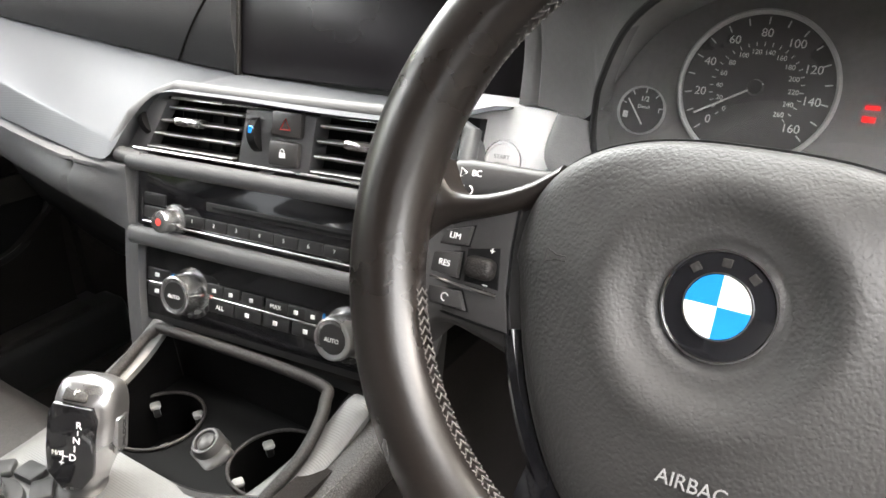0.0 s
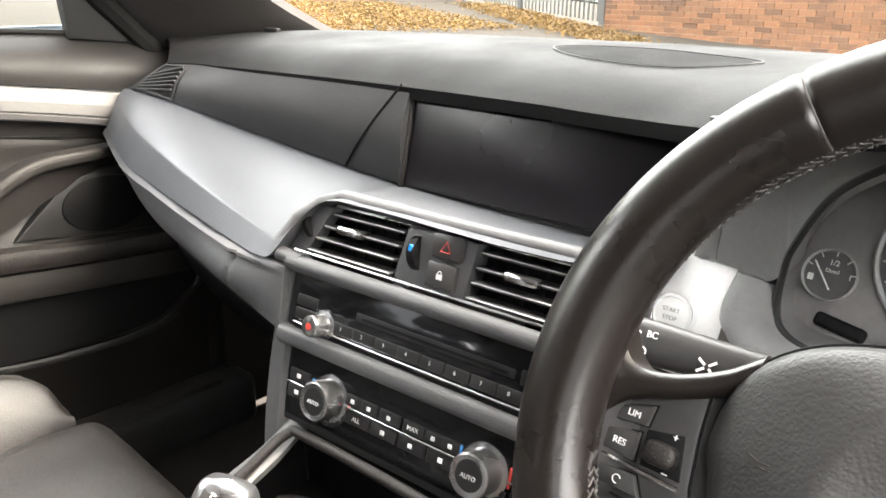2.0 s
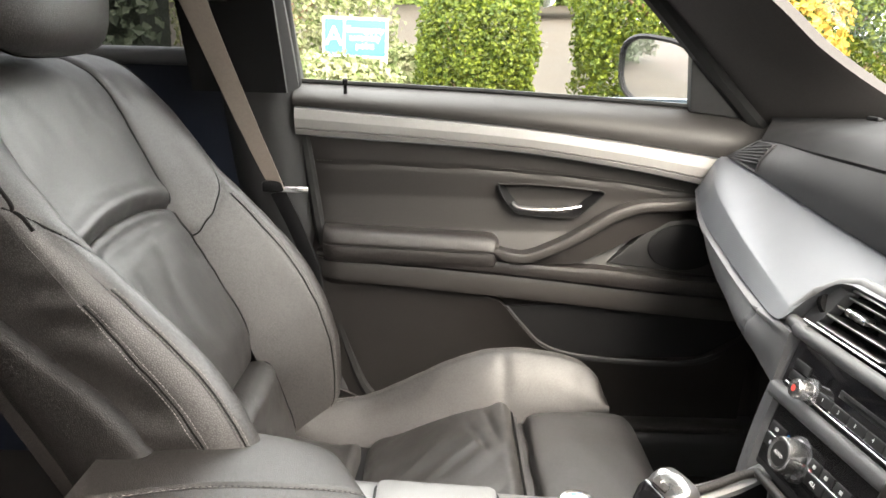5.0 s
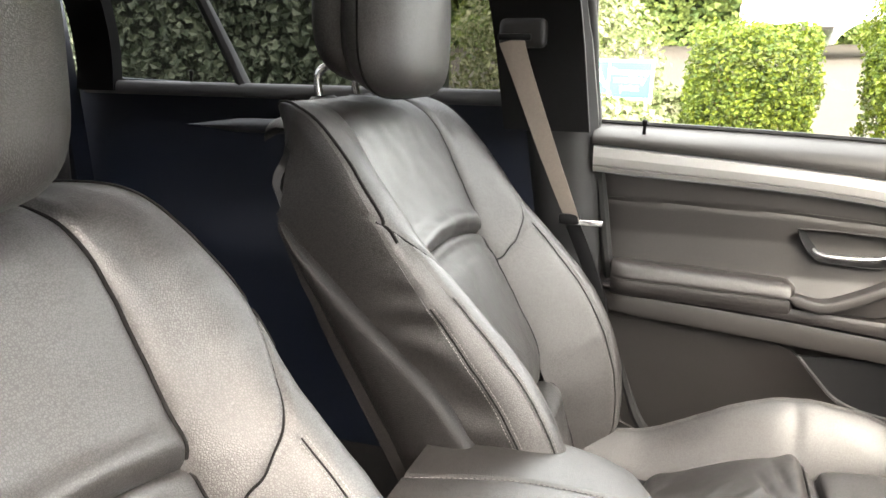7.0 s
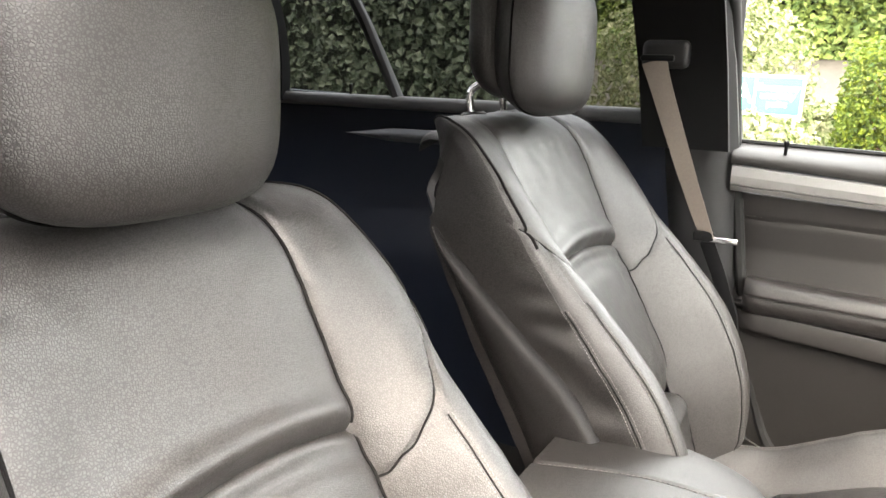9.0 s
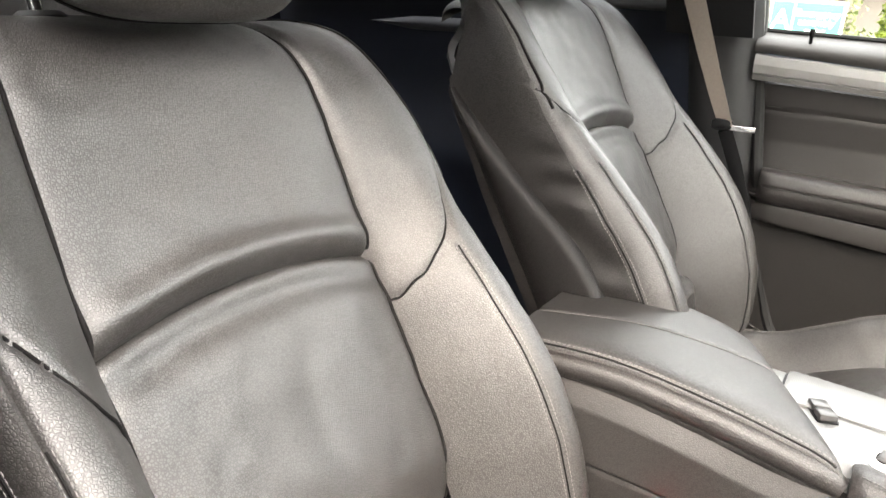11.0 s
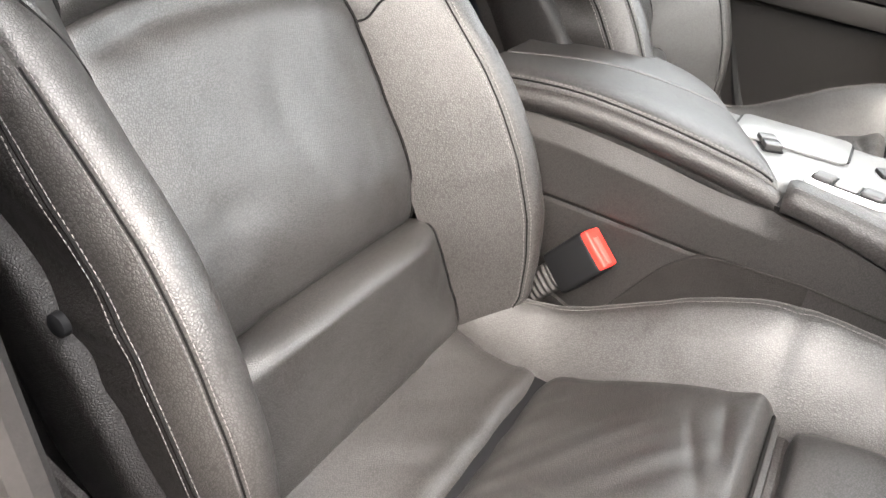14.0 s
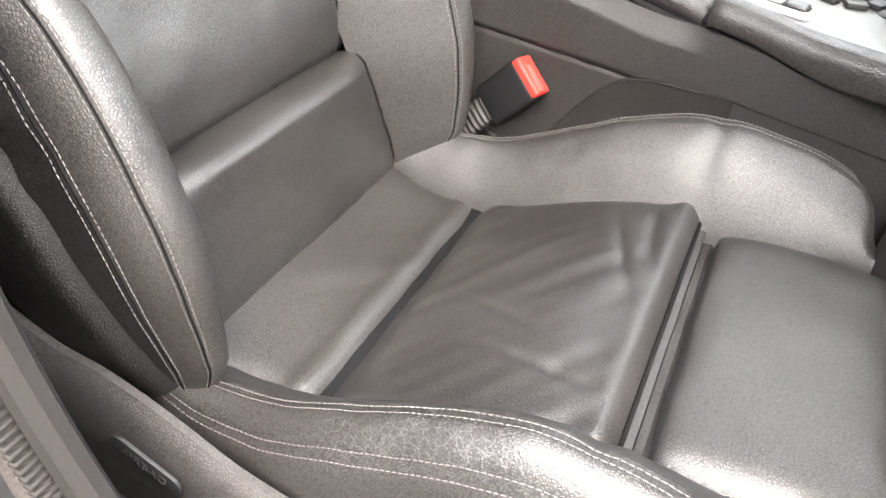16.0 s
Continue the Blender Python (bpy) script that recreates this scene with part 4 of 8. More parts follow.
def passenger_door():
    t = thing("passenger_door", (-0.76, -0.1, 0.42), "black vinyl front passenger door with brushed metal trim", "car door")
    Y0, Y1 = -0.535, 0.36

    def line(rows):
        return lambda y: smooth_table(rows, y)
    ztop = line([(-0.535, 1.018), (-0.2, 1.008), (0.12, 0.993), (0.36, 0.975)])
    trim_t = line([(-0.535, 0.981), (-0.16, 0.955), (0.05, 0.932), (0.25, 0.903)])
    trim_b = line([(-0.535, 0.931), (-0.16, 0.911), (0.05, 0.884), (0.20, 0.857)])
    # window ledge above the metal trim

    def ledge(u, v):
        y = Y0 + (Y1 - Y0) * u
        z0, z1 = trim_t(y), ztop(y)
        return (-0.722 - 0.045 * v ** 2.2 + 0.006 * math.sin(math.pi * v), y, z0 + (z1 - z0) * v)
    part("window_ledge", grid(ledge, 40, 8, 0.03, (-1, 0, 0)), DOORSKIN, t, "soft black ledge below the window")

    def trim(u, v):
        y0, y1 = -0.532, 0.243 - 0.055 * (1 - v)
        y = y0 + (y1 - y0) * u
        z0, z1 = trim_b(y), trim_t(y)
        x = table([(0.0, -0.731), (0.03, -0.725), (0.20, -0.720), (0.235, -0.7245), (0.27, -0.7195), (0.6, -0.7165), (0.95, -0.718), (1.0, -0.724)], v)
        return (x, y, z0 + (z1 - z0 - 0.002) * v)
    part("metal_trim", grid(trim, 60, 60, 0.012, (-1, 0, 0)), TRIM, t, "brushed aluminium trim strip")

    def skin(u, v):
        y = Y0 + (Y1 - Y0) * u
        z = 0.385 + (trim_b(min(y, 0.22)) - 0.003 - 0.385) * v
        x = table([(0.38, -0.765), (0.50, -0.762), (0.60, -0.758), (0.66, -0.737), (0.70, -0.728), (0.72, -0.735), (0.76, -0.752), (0.82, -0.757), (0.87, -0.748), (0.94, -0.735)], z)
        if y < -0.46:
            x -= 0.02 * ((-0.46 - y) / 0.075) ** 2
        seam_z = smooth_table([(-0.535, 0.878), (-0.2, 0.872), (0.0, 0.858), (0.2, 0.834)], y)
        x -= 0.004 * math.exp(-((z - seam_z) / 0.004) ** 2)
        return (x, y, z)
    part("door_panel", grid(skin, 70, 110, 0.03, (-1, 0, 0)), DOORSKIN, t)
    stitch = [(-0.7475, y, smooth_table([(-0.535, 0.878), (-0.2, 0.872), (0.0, 0.858), (0.2, 0.834)], y) + 0.006) for y in [(-0.50 + 0.01 * k) for k in range(67)]]
    tagged(part("stitching", stitches(stitch, 0.006, 0.004, 0.0005), THREAD, t), kind="stuff")

    # black triangle in the front corner of the window
    ms = Matrix(((0, 0, 1, -0.770), (1, 0, 0, 0), (0, 1, 0, 0), (0, 0, 0, 1)))
    part("sail_panel", prism([(0.148, 1.112), (0.158, 0.985), (0.29, 0.970)], ms, 0.020, 0.003), DARK, t, "black mirror triangle")

    # armrest

    def arm(u, v):
        y = -0.485 + 0.315 * u
        P = [(-0.750, 0.768), (-0.716, 0.769), (-0.700, 0.762), (-0.694, 0.748), (-0.695, 0.741), (-0.6935, 0.739), (-0.694, 0.728), (-0.700, 0.715), (-0.712, 0.706), (-0.745, 0.704)]
        c = curve([(a, h, 0) for a, h in P], v)
        e = 1.0 - 0.30 * math.exp(-u / 0.03) - 0.25 * math.exp(-(1 - u) / 0.012)
        return (-0.745 + (c[0] + 0.745) * e, y, c[1] - 0.010 * u - (0.010 * math.exp(-(1 - u) / 0.02) if v < 0.45 else 0))
    part("armrest", grid(arm, 40, 50), LEATHER_SIDE, t, "padded black armrest")
    part("armrest_seam", tube([Vector(arm(0.03 + 0.95 * k / 20, 0.50)) for k in range(21)], 0.0011, 6), SEAM, t)

    def band(z_hi, z_lo, x_out, name, mat, label):
        def f(u, v):
            y = -0.50 + 0.82 * u
            z1 = smooth_table(z_hi, y)
            z0 = smooth_table(z_lo, y)
            P = [(-0.752, 1.0), (x_out - 0.006, 1.0), (x_out, 0.90), (x_out + 0.001, 0.5), (x_out - 0.002, 0.10), (x_out - 0.008, 0.0), (-0.752, -0.02)]
            c = curve([(a, h, 0) for a, h in P], v)
            end = 0.020 * math.exp(-u / 0.02)
            return (c[0] - end, y, z0 + (z1 - z0) * c[1])
        part(name, grid(f, 40, 24), mat, t, label)
    LINE1 = [(-0.50, 0.712), (-0.19, 0.692), (0.155, 0.660), (0.32, 0.650)]
    band([(-0.50, 0.722), (-0.19, 0.716), (-0.05, 0.708), (0.02, 0.706), (0.155, 0.690), (0.32, 0.684)], [(a, z + 0.0025) for a, z in LINE1], -0.702, "armrest_band", LEATHER_SIDE, "padded band that runs on from the armrest")
    band([(a, z - 0.0025) for a, z in LINE1], [(-0.50, 0.672), (-0.19, 0.646), (0.158, 0.615), (0.32, 0.604)], -0.712, "lower_strip", DOORSKIN, "raised strip below the armrest")

    # flat curved pull handle with its web
    top = spline([(-0.694, -0.180, 0.735), (-0.688, -0.150, 0.727), (-0.686, -0.110, 0.729), (-0.686, -0.035, 0.765), (-0.690, 0.025, 0.803), (-0.697, 0.075, 0.820), (-0.706, 0.14, 0.823), (-0.722, 0.20, 0.822)], 60)

    def strap(u, v):
        k = u * 59
        i = min(int(k), 58)
        p = top[i].lerp(top[i + 1], k - i)
        d = (top[i + 1] - top[i]).normalized()
        w = Vector((0, -d.z, d.y)).normalized()
        half = 0.0095 * min(1.0, 0.35 + u * 9)
        P = [(-0.9, -0.030), (-1.0, -0.006), (-0.75, 0.001), (0.18, 0.003), (0.24, 0.0010), (0.30, 0.003), (0.85, 0.001), (1.0, -0.005), (1.0, -0.030)]
        c = curve([(a, h, 0) for a, h in P], v)
        return p + w * (half * c[0]) + Vector((c[1], 0, 0))
    part("pull_handle", grid(strap, 80, 44), DOORSKIN, t, "curved padded pull handle")
    part("handle_seam", tube([Vector(strap(k / 60, 0.50)) for k in range(2, 60)], 0.0009, 6), SEAM, t)

    def web(u, v):
        k = u * 59
        p = top[min(int(k), 59)]
        zb = 0.712 + 0.10 * max(0.0, u - 0.42) / 0.58
        return (p[0] - 0.009 - 0.014 * v, p[1], p[2] - 0.006 + (min(zb, p[2] - 0.008) - p[2] + 0.006) * v)
    part("handle_web", grid(web, 59, 6, 0.03, (-1, 0, 0)), DOORSKIN, t)

    # door opener in its cup
    cx, cy, cz = -0.752, -0.082, 0.820
    CUP = [(-0.092, 0.030), (0.0, 0.029), (0.094, 0.021), (0.088, 0.004), (0.062, -0.020), (0.040, -0.029), (-0.045, -0.026), (-0.066, -0.016), (-0.084, 0.008)]
    OUT = spline([(a, b2, 0) for a, b2 in CUP] + [(CUP[0][0], CUP[0][1], 0)], 72)

    def cup(u, v):
        q = OUT[int(round(v * 71)) % 72]
        f = 0.45 + 0.55 * u
        return (cx + 0.012 - 0.034 * (1 - u) ** 0.8, cy + q.x * f, cz + q.y * f)
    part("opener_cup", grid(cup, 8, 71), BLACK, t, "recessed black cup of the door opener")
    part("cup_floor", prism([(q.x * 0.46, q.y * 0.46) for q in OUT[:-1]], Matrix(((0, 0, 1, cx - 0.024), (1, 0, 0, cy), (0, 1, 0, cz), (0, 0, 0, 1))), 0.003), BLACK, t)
    part("opener_frame", tube([Vector(cup(1.0, k / 71)) for k in range(71)], 0.0016, 6, closed=True), BLACK, t)
    part("opener_lip", tube([Vector((cx + 0.0145, cy + a, cz + b2 + 0.001)) for a, b2 in ((-0.088, 0.029), (-0.04, 0.0295), (0.02, 0.027), (0.088, 0.021))], 0.0010, 6), GREYP, t, "thin line above the opener")
    hs = spline([(cx + 0.014, cy - 0.064, cz - 0.003), (cx + 0.022, cy - 0.055, cz - 0.010), (cx + 0.026, cy - 0.02, cz - 0.012), (cx + 0.026, cy + 0.02, cz - 0.011), (cx + 0.020, cy + 0.058, cz - 0.006)], 24)
    part("door_opener", tube(hs, [0.0030 + 0.0016 * math.sin(math.pi * k / 23) for k in range(24)], 10, squash=0.8), SATIN, t, "satin chrome door opener")
    # loudspeaker cover
    out = [(0.03, 0.712), (0.10, 0.775), (0.135, 0.792), (0.18, 0.797), (0.235, 0.793), (0.25, 0.76), (0.25, 0.69), (0.18, 0.695)]
    m = Matrix(((0, 0, 1, -0.742), (1, 0, 0, 0), (0, 1, 0, 0), (0, 0, 0, 1)))
    part("speaker_cover", prism(out, m, 0.018, 0.004), DARK, t, "black loudspeaker cover")
    part("speaker_grille", prism([(0.165 + 0.065 * math.cos(2 * math.pi * k / 40), 0.745 + 0.043 * math.sin(2 * math.pi * k / 40)) for k in range(40)], m, 0.0215, 0.002), BLACK, t)
    # map pocket
    PO = [(-0.150, 0.622), (0.0, 0.628), (0.2, 0.615), (0.315, 0.595), (0.285, 0.555), (0.20, 0.530), (0.05, 0.528), (-0.04, 0.535), (-0.095, 0.550), (-0.122, 0.585)]
    po = spline([(a, b2, 0) for a, b2 in PO] + [(PO[0][0], PO[0][1], 0)], 60)[:-1]
    m = Matrix(((0, 0, 1, -0.7345), (1, 0, 0, 0), (0, 1, 0, 0), (0, 0, 0, 1)))
    # flat black plate paints the shade inside the pocket, no hollow behind
    part("pocket_back", prism([(q.x, q.y) for q in po], m, 0.006), BLACK, t, "black plate standing for the shaded door pocket opening")
    lip = spline([(-0.728, -0.152, 0.622), (-0.722, -0.122, 0.589), (-0.716, -0.085, 0.554), (-0.709, -0.03, 0.536), (-0.706, 0.08, 0.526), (-0.706, 0.20, 0.528), (-0.716, 0.27, 0.555), (-0.724, 0.305, 0.595)], 50)
    part("pocket_lip", tube(lip, 0.0045, 8, squash=1.3), DARK, t)

    def bin_f(u, v):
        y = -0.53 + 0.84 * u
        zt = smooth_table([(-0.53, 0.665), (-0.22, 0.644), (-0.165, 0.634), (-0.125, 0.592), (-0.085, 0.553), (-0.03, 0.535), (0.08, 0.525), (0.20, 0.527), (0.31, 0.59)], y)
        k = min(1.0, max(0.0, (y + 0.30) / 0.27))
        k = k * k * (3 - 2 * k)
        return (-0.745 + 0.006 * v + k * (0.008 + 0.026 * v ** 2), y, 0.39 + (zt - 0.39) * v)
    part("door_pocket", grid(bin_f, 60, 28, 0.02, (-1, 0, 0)), DOORLOW, t, "lower door panel with a map pocket, darkened for shadow")
    # mirror triangle and window
    part("window_seal", tube([(-0.768, y, ztop(y) + 0.002) for y in [(-0.53 + 0.03 * k) for k in range(28)]], 0.005, 6), RUBBER, t)
    part("window_glass", grid(lambda u, v: (-0.772 + 0.16 * v * v, -0.53 + (0.78 - 0.62 * v) * u, ztop(-0.53 + 0.78 * u) - 0.01 + (0.37) * v), 10, 6), GLASS, t, "clear side window").visible_shadow = False
    part("window_frame", tube(spline([(-0.762, -0.540, 0.99), (-0.752, -0.548, 1.08), (-0.722, -0.556, 1.20), (-0.66, -0.565, 1.32), (-0.60, -0.57, 1.39)], 20), 0.017, 10), RUBBER, t, "black window frame")
    part("lock_pin", lathe([(0.0032, -0.005), (0.0032, 0.012), (0.0048, 0.014), (0.0048, 0.022), (0.003, 0.024)], 10, m=pose(-0.737, -0.446, 1.004)), BLACK, t, "black lock pin")
    part("door_edge", grid(lambda u, v: (-0.75 - 0.05 * v, -0.54 + 0.12 * (1 - u) ** 3, 0.39 + 0.63 * u), 20, 3, 0.02, (0, -1, 0)), RUBBER, t)
    part("outer_skin", grid(lambda u, v: (-0.83 - 0.04 * math.sin(math.pi * v), -0.56 + 1.05 * u, 0.30 + 0.70 * v), 10, 8, 0.02, (-1, 0, 0)), PAINT, t)


passenger_door()
# ---- front seats ----
CX = 0.367
BACK = [(-0.548, 0.375), (-0.560, 0.44), (-0.590, 0.533), (-0.632, 0.62), (-0.680, 0.705), (-0.722, 0.782), (-0.762, 0.865), (-0.796, 0.935), (-0.822, 0.974), (-0.856, 0.995), (-0.900, 1.000), (-0.945, 0.986)]
_pts = spline([(0, y, z) for y, z in BACK], 200)
_acc = [0.0]
for _a, _b in zip(_pts, _pts[1:]):
    _acc.append(_acc[-1] + (_b - _a).length)


def back_at(s):
    """Point and forward normal of the backrest's middle, s metres up its face."""
    s = min(max(s, 0.0), _acc[-1])
    k = 0
    while k < len(_acc) - 2 and _acc[k + 1] < s:
        k += 1
    f = (s - _acc[k]) / max(1e-6, _acc[k + 1] - _acc[k])
    p = _pts[k].lerp(_pts[k + 1], f)
    i0, i1 = max(k - 4, 0), min(k + 5, len(_pts) - 1)
    d = (_pts[i1] - _pts[i0]).normalized()
    return p, Vector((0, d.z, -d.y))


def s_of(z):
    return smooth_table([(p.z, a) for p, a in zip(_pts[:165:4], _acc[:165:4])], z)


S_LOW, S_SEAM, S_TOP = s_of(0.533), s_of(0.780), _acc[-1]
HALF = [(0.0, 0.185), (0.06, 0.172), (S_LOW, 0.157), (S_SEAM, 0.157), (s_of(0.94), 0.152), (S_TOP - 0.10, 0.142), (S_TOP - 0.05, 0.125), (S_TOP, 0.095)]
WIDE = [(0.0, 0.225), (0.06, 0.25), (0.15, 0.268), (s_of(0.65), 0.268), (s_of(0.8), 0.267), (s_of(0.88), 0.268), (s_of(0.94), 0.260), (S_TOP - 0.10, 0.243), (S_TOP - 0.06, 0.205), (S_TOP - 0.03, 0.170), (S_TOP, 0.115)]
BUMP = [(0.0, 0.050), (0.06, 0.076), (0.15, 0.100), (s_of(0.62), 0.106), (s_of(0.7), 0.090), (s_of(0.76), 0.072), (s_of(0.82), 0.052), (s_of(0.87), 0.040), (s_of(0.92), 0.027), (s_of(0.96), 0.014), (S_TOP - 0.09, 0.004), (S_TOP, 0.0)]
SHELL_LINE = [(0.36, 0.030), (0.56, 0.026), (0.637, 0.016), (0.683, 0.004), (0.736, -0.018), (0.796, -0.044), (0.84, -0.063), (0.90, -0.088)]


def back_panel(parent, name, s0, s1, arch0, arch1, puff, roll0=0.0, roll1=0.0, sink0=0.0, sink1=0.0, brim=0.0):
    """One padded field between the bolsters: from s0 to s1, its ends arched up by arch0, arch1."""
    def f(u, v):
        x = 2 * u - 1
        a0 = s0 + arch0 * (1 - x * x)
        a1 = s1 + arch1 * (1 - x * x)
        s = a0 + (a1 - a0) * v
        hw = smooth_table(HALF, s) + 0.010
        p, n = back_at(s)
        du = (1 - abs(x)) * hw
        d0, d1 = (s - a0), (a1 - s)
        off = puff * (1 - x * x) * 0.6
        off -= 0.012 * math.exp(-du / 0.007)
        off -= 0.014 * math.exp(-d0 / 0.007) + 0.012 * math.exp(-d1 / 0.007)
        off -= sink0 * math.exp(-(d0 / 0.045) ** 2) + sink1 * math.exp(-d1 / 0.012)
        side = 1 - 0.8 * abs(x) ** 6
        off += side * (roll0 * math.exp(-((d0 - 0.022) / 0.016) ** 2) + roll1 * math.exp(-((d1 - 0.022) / 0.016) ** 2))
        if brim:
            e = max(0.0, 1 - d1 / 0.020)
            off += (1 - abs(x) ** 5) * brim * (math.sqrt(max(0.0, 1 - e * e)) * math.exp(-max(0.0, d1 - 0.02) / 0.07) - 0.25)
        q = Vector((CX + x * hw, p.y, p.z))
        w = 0.0020 * noise.noise(q * 16) + 0.0011 * noise.noise(q * 42)
        if name == "lumbar_panel":
            w -= 0.0035 * math.exp(-((x + 0.12 + 0.1 * math.sin(9 * v)) / 0.10) ** 2) * math.exp(-((v - 0.50) / 0.25) ** 2)
        return q + n * (off + w)
    p, n = back_at((s0 + s1) / 2)
    ob = part(name, grid(lambda u, v: f(0.5 + 0.5 * math.sin(math.pi * (u - 0.5)), 0.5 - 0.5 * math.cos(math.pi * v)), 64, 90, 0.05, -n), LEATHER, parent)
    for side in (-1, 1):
        pts = []
        for k in range(50):
            v = 0.02 + 0.96 * k / 49
            h = smooth_table(HALF, s0 + (s1 - s0) * v)
            pts.append(Vector(f(0.5 + 0.5 * side * (h + 0.0042) / (h + 0.010), v)) + n * 0.0014)
        part("panel_seam", tube(pts, 0.0022, 8), SEAM, ob)
    return ob


def back_bolster(parent, side):
    def f(u, v):
        s = S_TOP * (0.0 + 1.0 * v)
        p, n = back_at(s)
        hw, W, b = smooth_table(HALF, s), smooth_table(WIDE, s), smooth_table(BUMP, s)
        W = max(W, hw + 0.012)
        if side < 0:
            W += 0.013 * math.exp(-((p.z - 0.86) / 0.09) ** 2)
        wd = W - hw
        deep = 1.0 - 0.55 * min(1.0, max(0.0, (v - 0.72) / 0.12))
        P = [(-0.004, -0.016), (0.10, 0.12 * b), (0.30, 0.55 * b), (0.55, 0.97 * b), (0.78, 1.0 * b), (0.95, 0.72 * b), (1.0, 0.30 * b - 0.01), (0.99, -0.05 * deep), (0.96, -0.10 * deep)]
        c = curve([(a, h, 0) for a, h in P], u)
        x, h = hw + c[0] * wd, c[1]
        # diagonal seam over the bolster
        zz = p.z + h * n.z
        zl = 0.724 + 0.125 * max(0.0, (x - hw) / 0.09)
        g = 0.0045 * math.exp(-((zz - zl) / 0.0035) ** 2) if x - hw < wd * 1.2 else 0
        ge = 0.003 * (math.exp(-((u - (0.535 if side > 0 else 0.3525)) / 0.007) ** 2) + math.exp(-((u - 0.655) / 0.007) ** 2)) * (1 if zz < zl else 0)
        q = Vector((CX + side * x, p.y, p.z))
        w = 0.0015 * noise.noise(q * 14 + Vector((side, 0, 0))) + 0.001 * noise.noise(q * 38)
        tap = min(1.0, v * 16)
        fold = 0.0052 * math.sin(v * 70 - 14 * u + 2 * math.sin(v * 23)) * math.exp(-((v - 0.42) / 0.13) ** 2) * math.exp(-((u - 0.73) / 0.06) ** 2)
        return q + n * ((h - g - ge + w) * (0.75 + 0.25 * tap)) + Vector((side * fold, 0, 0))
    ob = part("bolster", grid(lambda u, v: f(0.655 * u, v), 44, 170), LEATHER, parent, "firm leather side bolster")
    part("bolster_flank", grid(lambda u, v: f(0.655 + 0.345 * u, v), 30, 170), SHADED_FLANK, ob, "leather flank of the bolster, darkened as if in shade")
    line, line2, line3, line4 = [], [], [], []
    for k in range(90):
        v = (0.02 + (0.50 if side > 0 else 0.51) * k / 89)
        nn = back_at(S_TOP * v)[1]
        line.append(Vector(f(0.523 if side > 0 else 0.340, v)) + nn * 0.0008)
        line2.append(Vector(f(0.547 if side > 0 else 0.365, v)) + nn * 0.0008)
        line3.append(Vector(f(0.643, v)) + Vector((side * 0.0008, 0, 0)))
        line4.append(Vector(f(0.667, v)) + Vector((side * 0.0008, 0, 0)))
    st = stitches(line, 0.0050, 0.0040, 0.00055)
    for ln in (line2, line3, line4):
        stitches(ln, 0.0050, 0.0040, 0.00055, bm=st)
    tagged(part("stitching", st, THREAD, ob, "grey thread stitching"), kind="stuff")
    # thin seams: the diagonal one, and those beside the stitching
    pts = []
    for k in range(41):
        u = 0.03 + (0.60 if side > 0 else 0.50) * k / 40
        best = None
        for j in range(40, 150):
            q = Vector(f(u, j / 170))
            xx = abs(q.x - CX)
            e = abs(q.z - 0.724 - 0.125 * max(0.0, (xx - 0.157) / 0.09))
            if best is None or e < best[0]:
                best = (e, q, back_at(S_TOP * j / 170)[1])
        pts.append(best[1] + best[2] * 0.0005)
    part("diagonal_seam", tube(spline(pts[::4], 60), 0.0014, 6), SEAM, ob, "diagonal seam")
    part("bolster_seam", tube([(a + c) / 2 - back_at(S_TOP * (0.02 + (0.50 if side > 0 else 0.51) * k / 89))[1] * 0.0006 for k, (a, c) in enumerate(zip(line, line2))], 0.0009, 6), SEAM, ob)
    part("bolster_seam", tube([(a + c) / 2 - Vector((side * 0.0006, 0, 0)) for a, c in zip(line3, line4)], 0.0012, 6), SEAM, ob)
    part("edge_piping", tube([Vector(f(0.60, 0.63 + 0.37 * k / 60)) for k in range(61)], 0.0022, 6), SEAM, ob, "dark piping along the shoulder")
    return ob


CUSH = [(-0.575, 0.392), (-0.54, 0.383), (-0.49, 0.376), (-0.436, 0.379), (-0.38, 0.398), (-0.31, 0.428), (-0.25, 0.450), (-0.21, 0.459), (-0.193, 0.452), (-0.186, 0.43)]


def cushion_z(y):
    return smooth_table(CUSH[:8], y)


